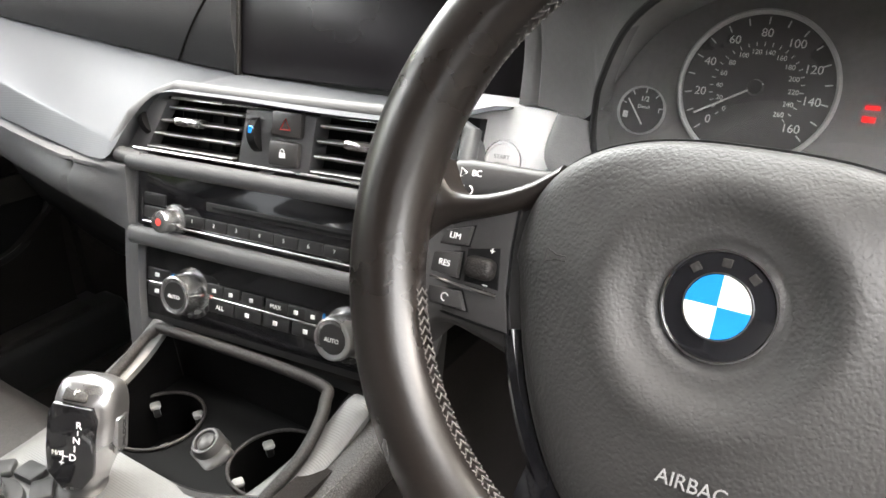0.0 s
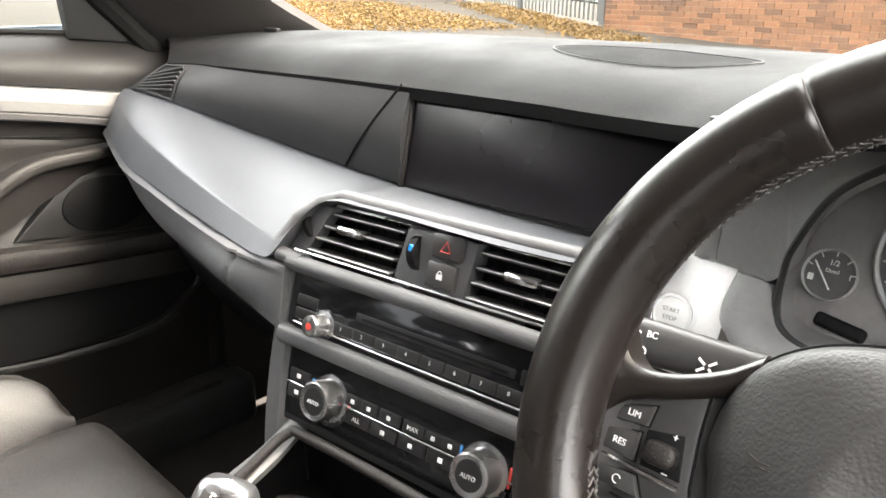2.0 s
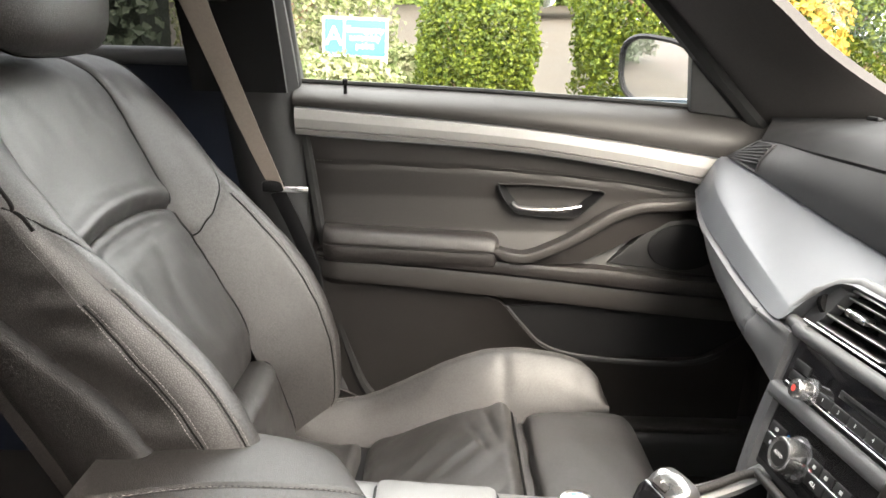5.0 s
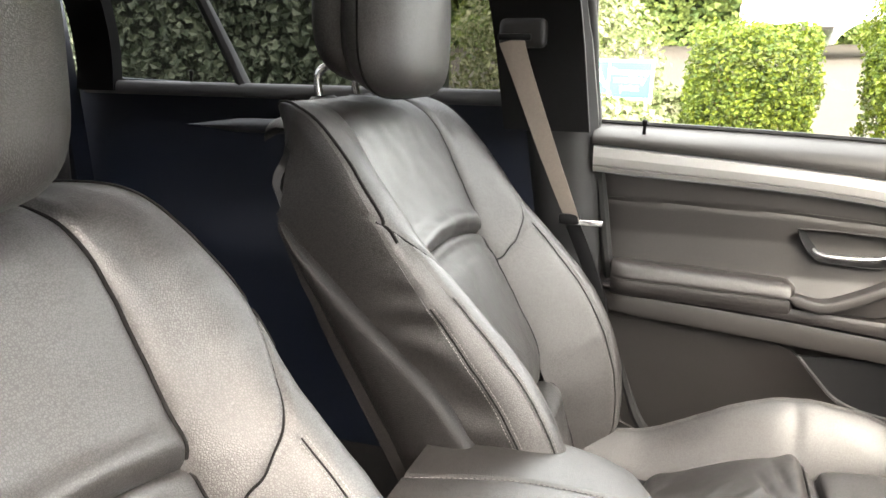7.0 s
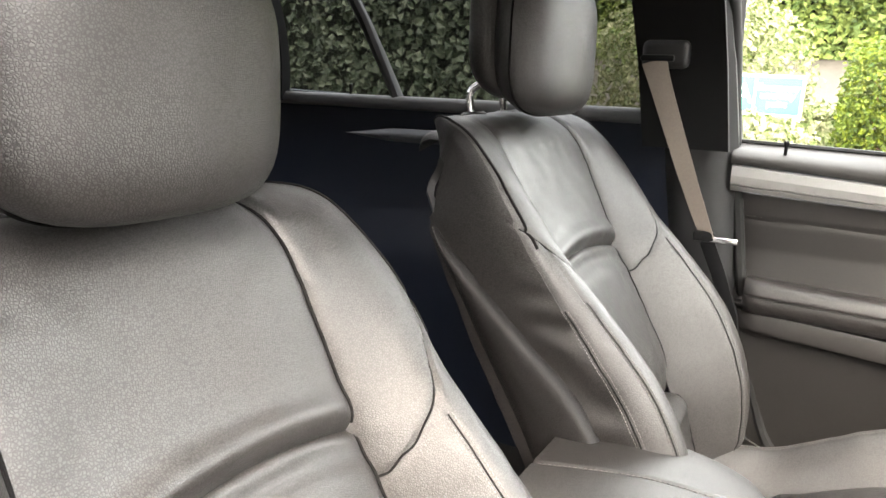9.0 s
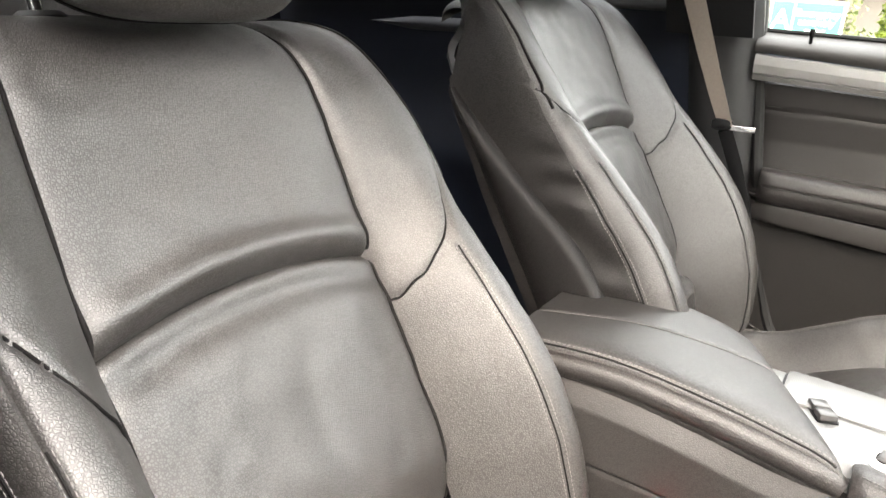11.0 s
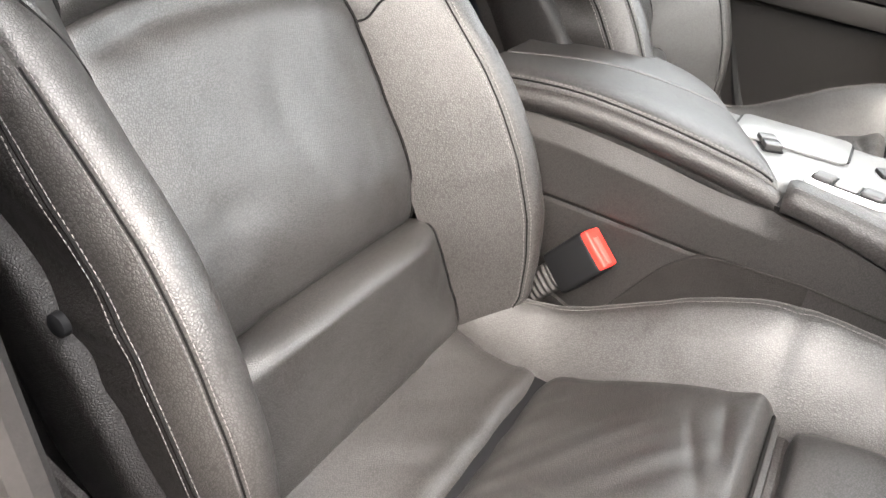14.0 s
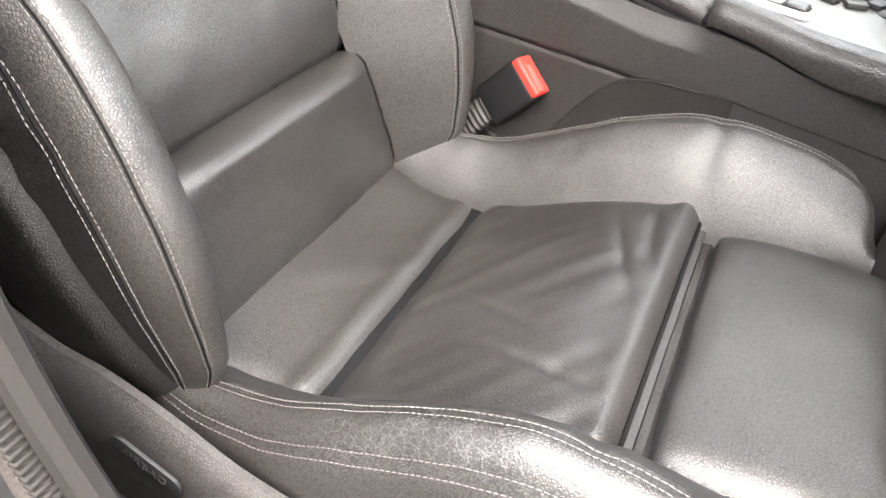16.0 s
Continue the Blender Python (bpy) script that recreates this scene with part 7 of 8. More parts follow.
    part("vent_wheel_plate", prism([(-0.182, V0 + 0.004), (-0.156, V0 + 0.004), (-0.130, V1 - 0.003), (-0.150, V1 - 0.003)], STK @ Matrix.Translation((0, 0, -0.022)), 0.014, 0.002), DASH, vf)
    part("vent_end_plate", prism(rounded(0.162, V0 + 0.004, 0.186, V1 - 0.004, 0.010), STK @ Matrix.Translation((0, 0, -0.026)), 0.014, 0.003), DASH, vf, "grey vent end plate")
    part("vent_wheel", lathe([(0.006, -0.003), (0.015, -0.003), (0.015, 0.003), (0.006, 0.003)], 20, m=STK @ pose(0.172, V0 + 0.029, -0.018, 0, 90, 20)), BLACK, vf)
    part("vent_wheel", lathe([(0.006, -0.003), (0.013, -0.003), (0.013, 0.003), (0.006, 0.003)], 20, m=STK @ pose(-0.158, V0 + 0.030, -0.014, 0, 90, 24)), BLACK, vf)
    # switches between the vents
    SWF = STK @ Matrix.Translation((0, 0, 0.006))
    part("switch_plate", prism([(-0.044, V0 + 0.004), (0.034, V0 + 0.004), (0.040, V1 - 0.002), (-0.036, V1 - 0.002)], SWF @ Matrix.Translation((0, 0, -0.034)), 0.020, 0.002), DASH, t, "grey switch plate between the vents")
    part("hazard_switch", rbox(0.012, V0 + 0.044, -0.014, 0.032, 0.022, 0.010, 0.003, 2, m=SWF), SWITCH, t, "hazard light switch")
    b = tube([SWF @ Vector((0.012 + 0.006 * math.cos(a), V0 + 0.0425 + 0.006 * math.sin(a), -0.0086)) for a in (radians(90), radians(210), radians(330))], 0.0006, 6, closed=True)
    part("hazard_mark", b, REDM, t, "red warning triangle")
    part("lock_switch", rbox(0.010, V0 + 0.019, -0.014, 0.032, 0.022, 0.010, 0.003, 2, m=SWF), SWITCH, t, "central locking switch")
    part("lock_mark", rbox(0.010, V0 + 0.018, -0.0088, 0.006, 0.0045, 0.0006, 0, m=SWF), PRINT, t)
    part("slider", lathe([(0.006, -0.004), (0.016, -0.004), (0.016, 0.004), (0.006, 0.004)], 24, m=SWF @ pose(-0.022, V0 + 0.032, -0.020, 0, 90, 8)), BLACK, t, "ribbed temperature wheel")
    part("slider_mark", rbox(-0.0225, V0 + 0.036, -0.0055, 0.005, 0.007, 0.003, 0.001, 1, m=SWF), BLUE, t)
    part("lock_mark", tube([SWF @ Vector((0.010 + 0.0019 * math.cos(math.pi * k / 8), V0 + 0.0205 + 0.0026 * math.sin(math.pi * k / 8), -0.0086)) for k in range(9)], 0.0004, 6), PRINT, t)

    # radio
    part("radio_face", prism(rounded(-0.160, 0.040, 0.160, 0.093, 0.004), STK @ Matrix.Translation((0, 0, -0.010)), 0.008, 0.001), GLOSS, t, "glossy black radio front")
    part("radio_line", stack_bar(-0.150, 0.0445, -0.118, 0.0465, -0.001, 0.003, 0.0008), CHROME, t, "thin chrome line")
    part("radio_line", stack_bar(-0.100, 0.0445, 0.150, 0.0465, -0.001, 0.003, 0.0008), CHROME, t, "thin chrome line")
    for k in range(2):
        part("radio_button", stack_bar(-0.150, 0.049 + 0.013 * k, -0.122, 0.060 + 0.013 * k, -0.003, 0.003, 0.001), DARK, t, "mode button")
    for k in range(8):
        u = -0.098 + 0.0265 * k
        part("preset_button", stack_bar(u, 0.048, u + 0.0255, 0.0585, -0.003, 0.003, 0.001), DARK, t, "preset button")
        if k < 8:
            lettering("digit", str(k + 1), STK @ Matrix.Translation((u + 0.011, 0.054, 0.0003)), 0.005, PRINT, t, 0.0002)
    part("disc_slot", stack_bar(-0.072, 0.066, 0.100, 0.074, -0.003, 0.002, 0.001), DARK, t, "slot for discs")
    part("slot_gap", stack_bar(-0.064, 0.0685, 0.094, 0.071, -0.0015, 0.001, 0.0003), BLACK, t)
    part("eject_button", stack_bar(0.106, 0.064, 0.122, 0.076, -0.003, 0.003, 0.001), DARK, t)
    K = STK @ Matrix.Translation((-0.110, 0.0515, -0.004))
    kn = part("volume_knob", lathe([(0.0145, 0.0), (0.0145, 0.004), (0.0105, 0.005), (0.0105, 0.020), (0.0095, 0.022), (0.007, 0.0225), (0.001, 0.0225)], 36, m=K), SATIN, t, "satin chrome volume knob")
    part("volume_mark", lathe([(0.001, 0.0226), (0.0035, 0.0228), (0.001, 0.0230)], 20, m=K), REDM, kn, "red mark on the knob")

    # climate panel
    part("climate_face", prism(rounded(-0.150, -0.046, 0.150, 0.024, 0.006), STK @ Matrix.Translation((0, 0, -0.012)), 0.008, 0.001), GLOSS, t, "glossy black climate panel")
    part("climate_line", stack_bar(-0.065, -0.0135, 0.065, -0.0118, -0.003, 0.003, 0.0006), CHROME, t, "thin chrome line")
    for s in (-1, 1):
        part("climate_line", stack_bar(s * 0.128 - 0.017, -0.0135, s * 0.128 + 0.017, -0.0118, -0.003, 0.003, 0.0006), CHROME, t, "thin chrome line")
    for k, u in enumerate((-0.058, -0.038, -0.014, 0.014, 0.036, 0.054)):
        w2 = 0.0095 if k not in (2, 3) else 0.012
        part("climate_button", stack_bar(u - w2, -0.0110, u + w2, -0.0005, -0.004, 0.003, 0.001), DARK, t, "climate button")
        if k == 3:
            lettering("letter", "MAX", STK @ Matrix.Translation((u, -0.0057, 0.0)), 0.0058, WHITE, t, 0.0002)
        else:
            part("symbol", stack_bar(u - 0.0020, -0.0076, u + 0.0020, -0.0040, -0.001, 0.0012, 0.0003), PRINT, t)
    for k, u in enumerate((-0.050, -0.018, 0.014, 0.047)):
        part("climate_button", stack_bar(u - 0.015, -0.0265, u + 0.015, -0.0145, -0.004, 0.003, 0.001), DARK, t, "climate button")
        if k == 0:
            lettering("letter", "ALL", STK @ Matrix.Translation((u, -0.0205, 0.0)), 0.0058, WHITE, t, 0.0002)
        else:
            part("symbol", stack_bar(u - 0.0022, -0.0225, u + 0.0022, -0.0185, -0.001, 0.0012, 0.0003), PRINT, t)
    for s in (-1, 1):
        for k in range(2):
            v0 = -0.0105 if k == 0 else -0.0265
            part("seat_button", stack_bar(s * 0.130 - 0.014, v0, s * 0.130 + 0.014, v0 + 0.0115, -0.004, 0.003, 0.001), DARK, t, "seat heating button")
            part("symbol", stack_bar(s * 0.130 - 0.003, v0 + 0.004, s * 0.130 + 0.002, v0 + 0.0078, -0.001, 0.0012, 0.0003), PRINT, t)
        K = STK @ Matrix.Translation((s * 0.088, -0.013, -0.006))
        kn = part("temperature_knob", lathe([(0.0225, 0.0), (0.0225, 0.003), (0.0185, 0.004), (0.0185, 0.022), (0.0180, 0.0245), (0.0165, 0.0252), (0.0132, 0.0240), (0.001, 0.0238)], 44, m=K), SATIN, t, "satin chrome temperature knob")
        part("knob_cap", lathe([(0.001, 0.0238), (0.0130, 0.0240), (0.0126, 0.0244), (0.001, 0.0247)], 36, m=K), DARK, kn, "black knob cap")
        lettering("letter", "AUTO", K @ Matrix.Translation((0, -0.001, 0.0249)), 0.0052, PRINT, kn, 0.0002)
        bb = bmesh.new()
        for k in range(7):
            a = radians(-150 + 20 * k)
            rbox(0.0238, 0, 0.003, 0.004, 0.006, 0.004, 0.0008, 1, m=K @ pose(0, 0, 0, 0, 0, math.degrees(a)), bm=bb)
        part("knob_grille", bb, DARK, kn)
        part("knob_mark", rbox(0.0245, 0.003, 0.003, 0.0022, 0.018, 0.003, 0.0008, 1, m=K), REDM, kn, "red warm mark")
        part("knob_mark", rbox(-0.0245, 0.003, 0.003, 0.0022, 0.018, 0.003, 0.0008, 1, m=K), BLUE, kn, "blue cold mark")


centre_stack()


# ---- instruments ----
CLU = frame_of(Vector((0.344, 0.300, 0.887)), (1, 0.0, 0), (0, 0.40, 1))


def dial(parent, name, cu, cv, r, label):
    m = CLU @ Matrix.Translation((cu, cv, 0))
    d = part(name, lathe([(0.001, 0.0), (r * 0.98, 0.0), (r * 0.98, 0.001), (0.001, 0.001)], 64, m=m), DIAL, parent, label)
    part("bezel", lathe([(r * 0.985, 0.0), (r * 0.99, 0.004), (r * 1.02, 0.0055), (r * 1.05, 0.004), (r * 1.05, 0.0)], 72, m=m, cap=False), BEZEL, d, "bright bezel ring")
    return d, m


def ticks(parent, m, r0, r1, a0, a1, n, w, name="scale"):
    b = bmesh.new()
    for k in range(n):
        a = a0 + (a1 - a0) * k / (n - 1)
        rbox((r0 + r1) / 2, 0, 0.0015, r1 - r0, w, 0.0006, 0, m=m @ pose(0, 0, 0, 0, 0, a), bm=b)
    tagged(part(name, b, PRINT, parent, "white tick marks"), kind="stuff")


def cluster():
    t = thing("instrument_cluster", CLU.translation, "instrument cluster with round white-on-black dials", "instruments")
    part("cluster_face", prism(rounded(-0.125, -0.085, 0.285, 0.110, 0.03), CLU @ Matrix.Translation((0, 0, -0.012)), 0.010), CLUSTER, t, "black cluster face, greyed by painted lens haze")
    sp, m = dial(t, "speedometer", 0.0, 0.0, 0.0535, "black speedometer dial, greyed by painted lens haze")
    ticks(sp, m, 0.0455, 0.0505, 222, -42, 17, 0.0009)
    ticks(sp, m, 0.0300, 0.0328, 222, -42, 27, 0.0006)
    for k in range(9):
        a = radians(222 - 264 * k / 8)
        lettering("number", str(20 * k), m @ Matrix.Translation((0.0392 * math.cos(a), 0.0392 * math.sin(a), 0.0012)), 0.0085, WHITE, sp, 0.0002)
    for k in range(14):
        a = radians(222 - 264 * k / 13)
        lettering("number", str(20 * k), m @ Matrix.Translation((0.0258 * math.cos(a), 0.0258 * math.sin(a), 0.0012)), 0.0050, WHITE, sp, 0.0002)
    part("needle", rbox(0.020, 0, 0.004, 0.052, 0.0014, 0.0012, 0.0004, 1, m=m @ pose(0, 0, 0, 0, 0, 210)), WHITE, sp, "white needle")
    part("needle_hub", lathe([(0.006, 0.002), (0.005, 0.0055), (0.001, 0.006)], 24, m=m), DIAL, sp)
    fu, m2 = dial(t, "fuel_gauge", -0.0805, -0.026, 0.0180, "small black fuel gauge, greyed by painted lens haze")
    ticks(fu, m2, 0.014, 0.018, 160, 10, 5, 0.0008)
    lettering("letter", "1/2", m2 @ Matrix.Translation((0.001, 0.009, 0.0012)), 0.0055, WHITE, fu, 0.0002)
    lettering("letter", "Diesel", m2 @ Matrix.Translation((0.001, 0.003, 0.0012)), 0.0038, WHITE, fu, 0.0002)
    lettering("letter", "1", m2 @ Matrix.Translation((0.0135, 0.001, 0.0012)), 0.0055, WHITE, fu, 0.0002)
    part("pump_symbol", rbox(-0.0125, -0.004, 0.0015, 0.004, 0.005, 0.0006, 0, m=m2), WHITE, fu)
    part("needle", rbox(0.006, 0, 0.003, 0.024, 0.0012, 0.001, 0.0003, 1, m=m2 @ pose(-0.001, -0.006, 0, 0, 0, 127)), WHITE, fu)
    dial(t, "rev_counter", 0.148, 0.0, 0.0535, "black rev counter dial, greyed by painted lens haze")
    part("telltale", rbox(0.0770, -0.0055, 0.0, 0.0095, 0.0032, 0.001, 0.0004, 1, m=CLU), TELLTALE, t, "glowing red warning lamp")
    part("telltale", rbox(0.0762, -0.0135, 0.0, 0.0085, 0.0042, 0.001, 0.0015, 2, m=CLU), TELLTALE, t, "glowing red warning lamp")
    lens = part("cluster_lens", prism(rounded(-0.122, -0.080, 0.282, 0.106, 0.03), CLU @ pose(0, 0, 0.014, -6, 0, 0), 0.0012), LENS, t, "clear cover over the dials")
    lens.visible_shadow = False
    # opening of the binnacle, and the wall back to the dials
    LEFT = [(0.418, 0.200, 0.836), (0.345, 0.200, 0.838), (0.285, 0.204, 0.840), (0.264, 0.209, 0.846), (0.256, 0.215, 0.858), (0.257, 0.213, 0.883), (0.263, 0.207, 0.905), (0.287, 0.190, 0.947), (0.325, 0.178, 0.975), (0.370, 0.171, 0.988), (0.418, 0.169, 0.992)]
    LOOP = LEFT + [(0.836 - x, y, z) for x, y, z in LEFT[-2::-1]]

    def back(x, y, z):
        z2 = 0.893 + (z - 0.915) * 0.90
        return Vector((0.418 + (x - 0.418) * 1.15, 0.300 + (z2 - 0.890) * 0.40 - 0.002, z2))
    BACK = [back(*p) for p in LOOP]
    part("binnacle_wall", grid(lambda u, v: curve(LOOP, u).lerp(curve(BACK, u), v), 120, 8), CLUSTER, t, "dark wall round the dials, greyed by painted haze")
    part("binnacle_edge", tube([curve(LOOP, k / 120) for k in range(121)], 0.0025, 8), DARK, t, "dark edge of the opening")
    A = [(0.223, 0.224, 0.874), (0.222, 0.206, 0.852), (0.229, 0.198, 0.838), (0.252, 0.192, 0.828), (0.34, 0.186, 0.820), (0.418, 0.186, 0.818)]
    B = [(0.254, 0.222, 0.870), (0.255, 0.215, 0.857), (0.263, 0.209, 0.846), (0.285, 0.204, 0.841), (0.345, 0.200, 0.838), (0.418, 0.200, 0.836)]
    part("binnacle_trim", grid(lambda u, v: curve(A, u).lerp(curve(B, u), v) + Vector((0, -0.008 * math.sin(math.pi * v ** 0.6), 0.002 * math.sin(math.pi * v))), 40, 12, 0.03, (0, 1, 0)), FASCIA, t, "soft trim beside the dials, lightened as if window-lit")
    part("reset_switch", rbox(0, 0, 0.002, 0.034, 0.010, 0.008, 0.003, 3, m=frame_of(Vector((0.287, 0.250, 0.842)), (1, 0, -0.18), (0, 0.5, 1))), BLACK, t, "black reset switch")
    sb = frame_of(Vector((0.190, 0.2035, 0.8365)), (1, 0.08, 0), (0, 0.35, 1))
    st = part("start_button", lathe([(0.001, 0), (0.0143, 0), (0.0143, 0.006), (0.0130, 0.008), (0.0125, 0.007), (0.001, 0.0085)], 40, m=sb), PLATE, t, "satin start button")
    part("start_ring", lathe([(0.0143, 0.0), (0.0143, 0.007), (0.0153, 0.008), (0.0163, 0.006), (0.0168, 0.0)], 40, m=sb, cap=False), CHROME, st, "chrome ring")
    lettering("letter", "START", sb @ Matrix.Translation((0, 0.003, 0.0088)), 0.0044, CLAMP, st, 0.0002)
    lettering("letter", "STOP", sb @ Matrix.Translation((0, -0.003, 0.0088)), 0.0044, CLAMP, st, 0.0002)


cluster()


# ---- steering wheel ----
TAU = radians(27)
WHL = frame_of(Vector((0.403, 0.010, 0.868)), (1, 0, 0), (0, math.sin(TAU), math.cos(TAU)))


def steering_wheel():
    t = thing("steering_wheel", WHL.translation, "black leather steering wheel with a round badge", "steering wheel")
    R, CY = 0.1700, 0.015

    def rim(u, v):
        a = 2 * math.pi * u
        b2 = 2 * math.pi * v
        deg = math.degrees(a) % 360
        grip = math.exp(-((deg - 165) / 22) ** 2) + math.exp(-((deg - 15) / 22) ** 2) + math.exp(-((deg - 375) / 22) ** 2)
        rr = 0.0208 + 0.0015 * grip
        ra = 0.0185
        g = 0.0
        for c in (124, 56):
            g += 0.0014 * math.exp(-((deg - c) / 0.55) ** 2)
        inner = 0.0012 * math.exp(-((v - 0.52) / 0.012) ** 2)
        rad = R + (rr - g - inner) * math.cos(b2)
        return WHL @ Vector((rad * math.cos(a), CY + rad * math.sin(a), 0.004 + (ra - g) * math.sin(b2)))
    part("rim", grid(rim, 720, 32), RIM, t, "smooth worn black leather rim")
    for c in (124, 56):
        part("rim_seam", tube([rim(c / 360, k / 24) + WHL.to_3x3() @ Vector((0, 0, 0.0)) for k in range(24)], 0.0007, 6, closed=True), THREAD, t, "seam across the rim")
    st = bmesh.new()
    for k in range(150):
        a = radians(90 + 1.9 * k)
        if 158 < math.degrees(a) < 196 or math.degrees(a) > 345:
            continue
        for s in (-1, 1):
            q = [WHL @ Vector(((R - 0.0207) * math.cos(a + da), CY + (R - 0.0207) * math.sin(a + da), 0.003 + s * dz)) for da, dz in ((0.0, 0.0), (0.018, 0.0024), (0.028, 0.0046))]
            tube(q, 0.0005, 5, bm=st)
            q = [WHL @ Vector(((R - 0.0205) * math.cos(a + da), CY + (R - 0.0205) * math.sin(a + da), 0.003 + s * dz)) for da, dz in ((0.004, 0.0048), (0.022, 0.0026))]
            tube(q, 0.00042, 5, bm=st)
    tagged(part("stitching", st, THREAD_PALE, t, "grey cross stitching inside the rim"), kind="stuff")

    # spokes
    def spoke(side):
        def f(u, v):
            x = 0.090 + 0.070 * u
            top = smooth_table([(0.09, 0.050), (0.12, 0.034), (0.145, 0.024), (0.16, 0.020)], x)
            low = smooth_table([(0.09, -0.044), (0.12, -0.036), (0.145, -0.034), (0.16, -0.052)], x)
            z = low + (top - low) * v
            e = 0.010 * (math.exp(-v / 0.06) + math.exp(-(1 - v) / 0.06))
            return WHL @ Vector((side * x, z - 0.012, -0.018 - e + 0.014 * (u - 0.2) * u))
        return f
    for side in (-1, 1):
        part("spoke", grid(spoke(side), 20, 24, 0.03, -(WHL.to_3x3() @ Vector((0, 0, 1)))), SWITCH, t, "dark wheel spoke")
        def sk(u, v, side=side):
            x = 0.090 + 0.068 * u
            hi = smooth_table([(0.09, 0.049), (0.105, 0.037), (0.125, 0.0275), (0.143, 0.0245), (0.151, 0.030), (0.158, 0.042)], x)
            lw = smooth_table([(0.09, 0.035), (0.106, 0.0230), (0.125, 0.0150), (0.143, 0.0085), (0.151, 0.000), (0.158, -0.012)], x)
            return WHL @ Vector((side * x, lw + (hi - lw) * v, -0.012 + 0.010 * u - 0.005 * (2 * v - 1) ** 2))
        part("spoke_leather", grid(sk, 30, 14, 0.02, -(WHL.to_3x3() @ Vector((0, 0, 1)))), RIM, t, "leather bridge over the spoke")
    # switch block on each spoke
    HOUSE = [(0.1075, 0.0226), (0.120, 0.018), (0.134, 0.013), (0.144, 0.008), (0.149, 0.002), (0.152, -0.010), (0.1515, -0.027), (0.1500, -0.034), (0.145, -0.038), (0.121, -0.039), (0.0985, -0.040), (0.104, -0.021), (0.107, 0.0026)]
    KEYS = (("LIM", [(0.1475, -0.0035), (0.145, 0.0048), (0.1295, 0.0095), (0.1306, -0.0012)]), ("RES", [(0.1498, -0.0187), (0.1500, -0.0080), (0.1329, -0.0050), (0.1322, -0.0192)]), ("", [(0.1485, -0.0258), (0.1290, -0.0250), (0.1236, -0.0345), (0.1454, -0.0350)]))
    for side in (-1, 1):
        m = WHL @ Matrix.Translation((0, 0, -0.021))

        def flat(pts, side=side):
            q = [(side * x, y) for x, y in pts]
            return q if side > 0 else q[::-1]
        part("switch_block", prism(flat(HOUSE), m, 0.007, 0.0018), SWITCH, t, "black switch block")
        part("block_joint", tube([m @ Vector((side * x, y, 0.0055)) for x, y in HOUSE], 0.0011, 6, closed=True), BLACK, t)
        mt = m @ Matrix.Translation((0, 0, 0.0055))
        for nm, pts in KEYS:
            cx, cy = sum(p[0] for p in pts) / 4, sum(p[1] for p in pts) / 4
            part("key_gap", prism(flat([(cx + (x - cx) * 1.07, cy + (y - cy) * 1.10) for x, y in pts]), mt, 0.0022), BLACK, t)
            k = part("wheel_button", prism(flat([(cx + (x - cx) * 0.98, cy + (y - cy) * 0.97) for x, y in pts]), mt, 0.0052, 0.0012), SWITCH, t, "black wheel button")
            if nm and side < 0:
                lettering("letter", nm, mt @ Matrix.Translation((side * cx, cy, 0.0054)), 0.0046, WHITE, k, 0.0002)
            elif side < 0:
                part("cruise_symbol", tube([mt @ Vector((side * cx + 0.0021 * math.cos(a), cy + 0.0021 * math.sin(a), 0.0054)) for a in [0.4 + 0.5 * j for j in range(10)]], 0.0003, 5), WHITE, k)
        part("roller_well", prism(flat([(0.1312, -0.0025), (0.1125, 0.0014), (0.1085, -0.0200), (0.1296, -0.0198)]), mt, 0.0019, 0.0006), BLACK, t)
        part("speed_roller", rbox(side * 0.1200, -0.0108, 0.0045, 0.0165, 0.0115, 0.011, 0.004, 3, m=mt @ pose(0, 0, 0, 0, 0, 0)), GREYP, t, "ribbed speed roller")
        part("switch_line", tube([mt @ Vector((side * 0.1507, -0.0212, 0.0040)), mt @ Vector((side * 0.130, -0.0222, 0.0045)), mt @ Vector((side * 0.1078, -0.0228, 0.0040))], 0.0011, 6), CHROME, t, "chrome line")
        if side < 0:
            lettering("letter", "+", mt @ Matrix.Translation((-0.1165, -0.0012, 0.0022)), 0.0055, WHITE, t, 0.0002)
            part("minus_sign", rbox(-0.1165, -0.0190, 0.0022, 0.003, 0.0006, 0.0004, 0, m=mt), WHITE, t)

    # airbag pad
    def outline(a):
        ca, sa = math.cos(a), math.sin(a)
        n = 2.7
        r = (abs(ca) ** n + abs(sa) ** n) ** (-1 / n)
        y = sa * r * (0.070 if sa > 0 else 0.128)
        x = ca * r * (0.101 - 0.030 * max(0, -y) / 0.128 * 1.0 + 0.002 * (y > 0))
        return x, y

    def pad(u, v):
        x, y = outline(2 * math.pi * v)
        k = min(1.0, u * 1.0)
        h = 0.006 + 0.026 * (1 - k ** 3.0) ** 0.55
        px, py = x * k, y * k
        rr = math.hypot(px, py)
        h += 0.002 * math.exp(-((rr - 0.052) / 0.010) ** 2) - 0.0075 * (1 / (1 + math.exp((rr - 0.040) / 0.0035)))
        h -= 0.004 / (1 + math.exp((rr - 0.0265) / 0.0012))
        return WHL @ Vector((px, py, -0.022 + h))
    part("airbag_pad", grid(lambda u, v: pad(0.001 + 0.999 * u, v), 70, 96), PAD, t, "grained vinyl airbag pad")
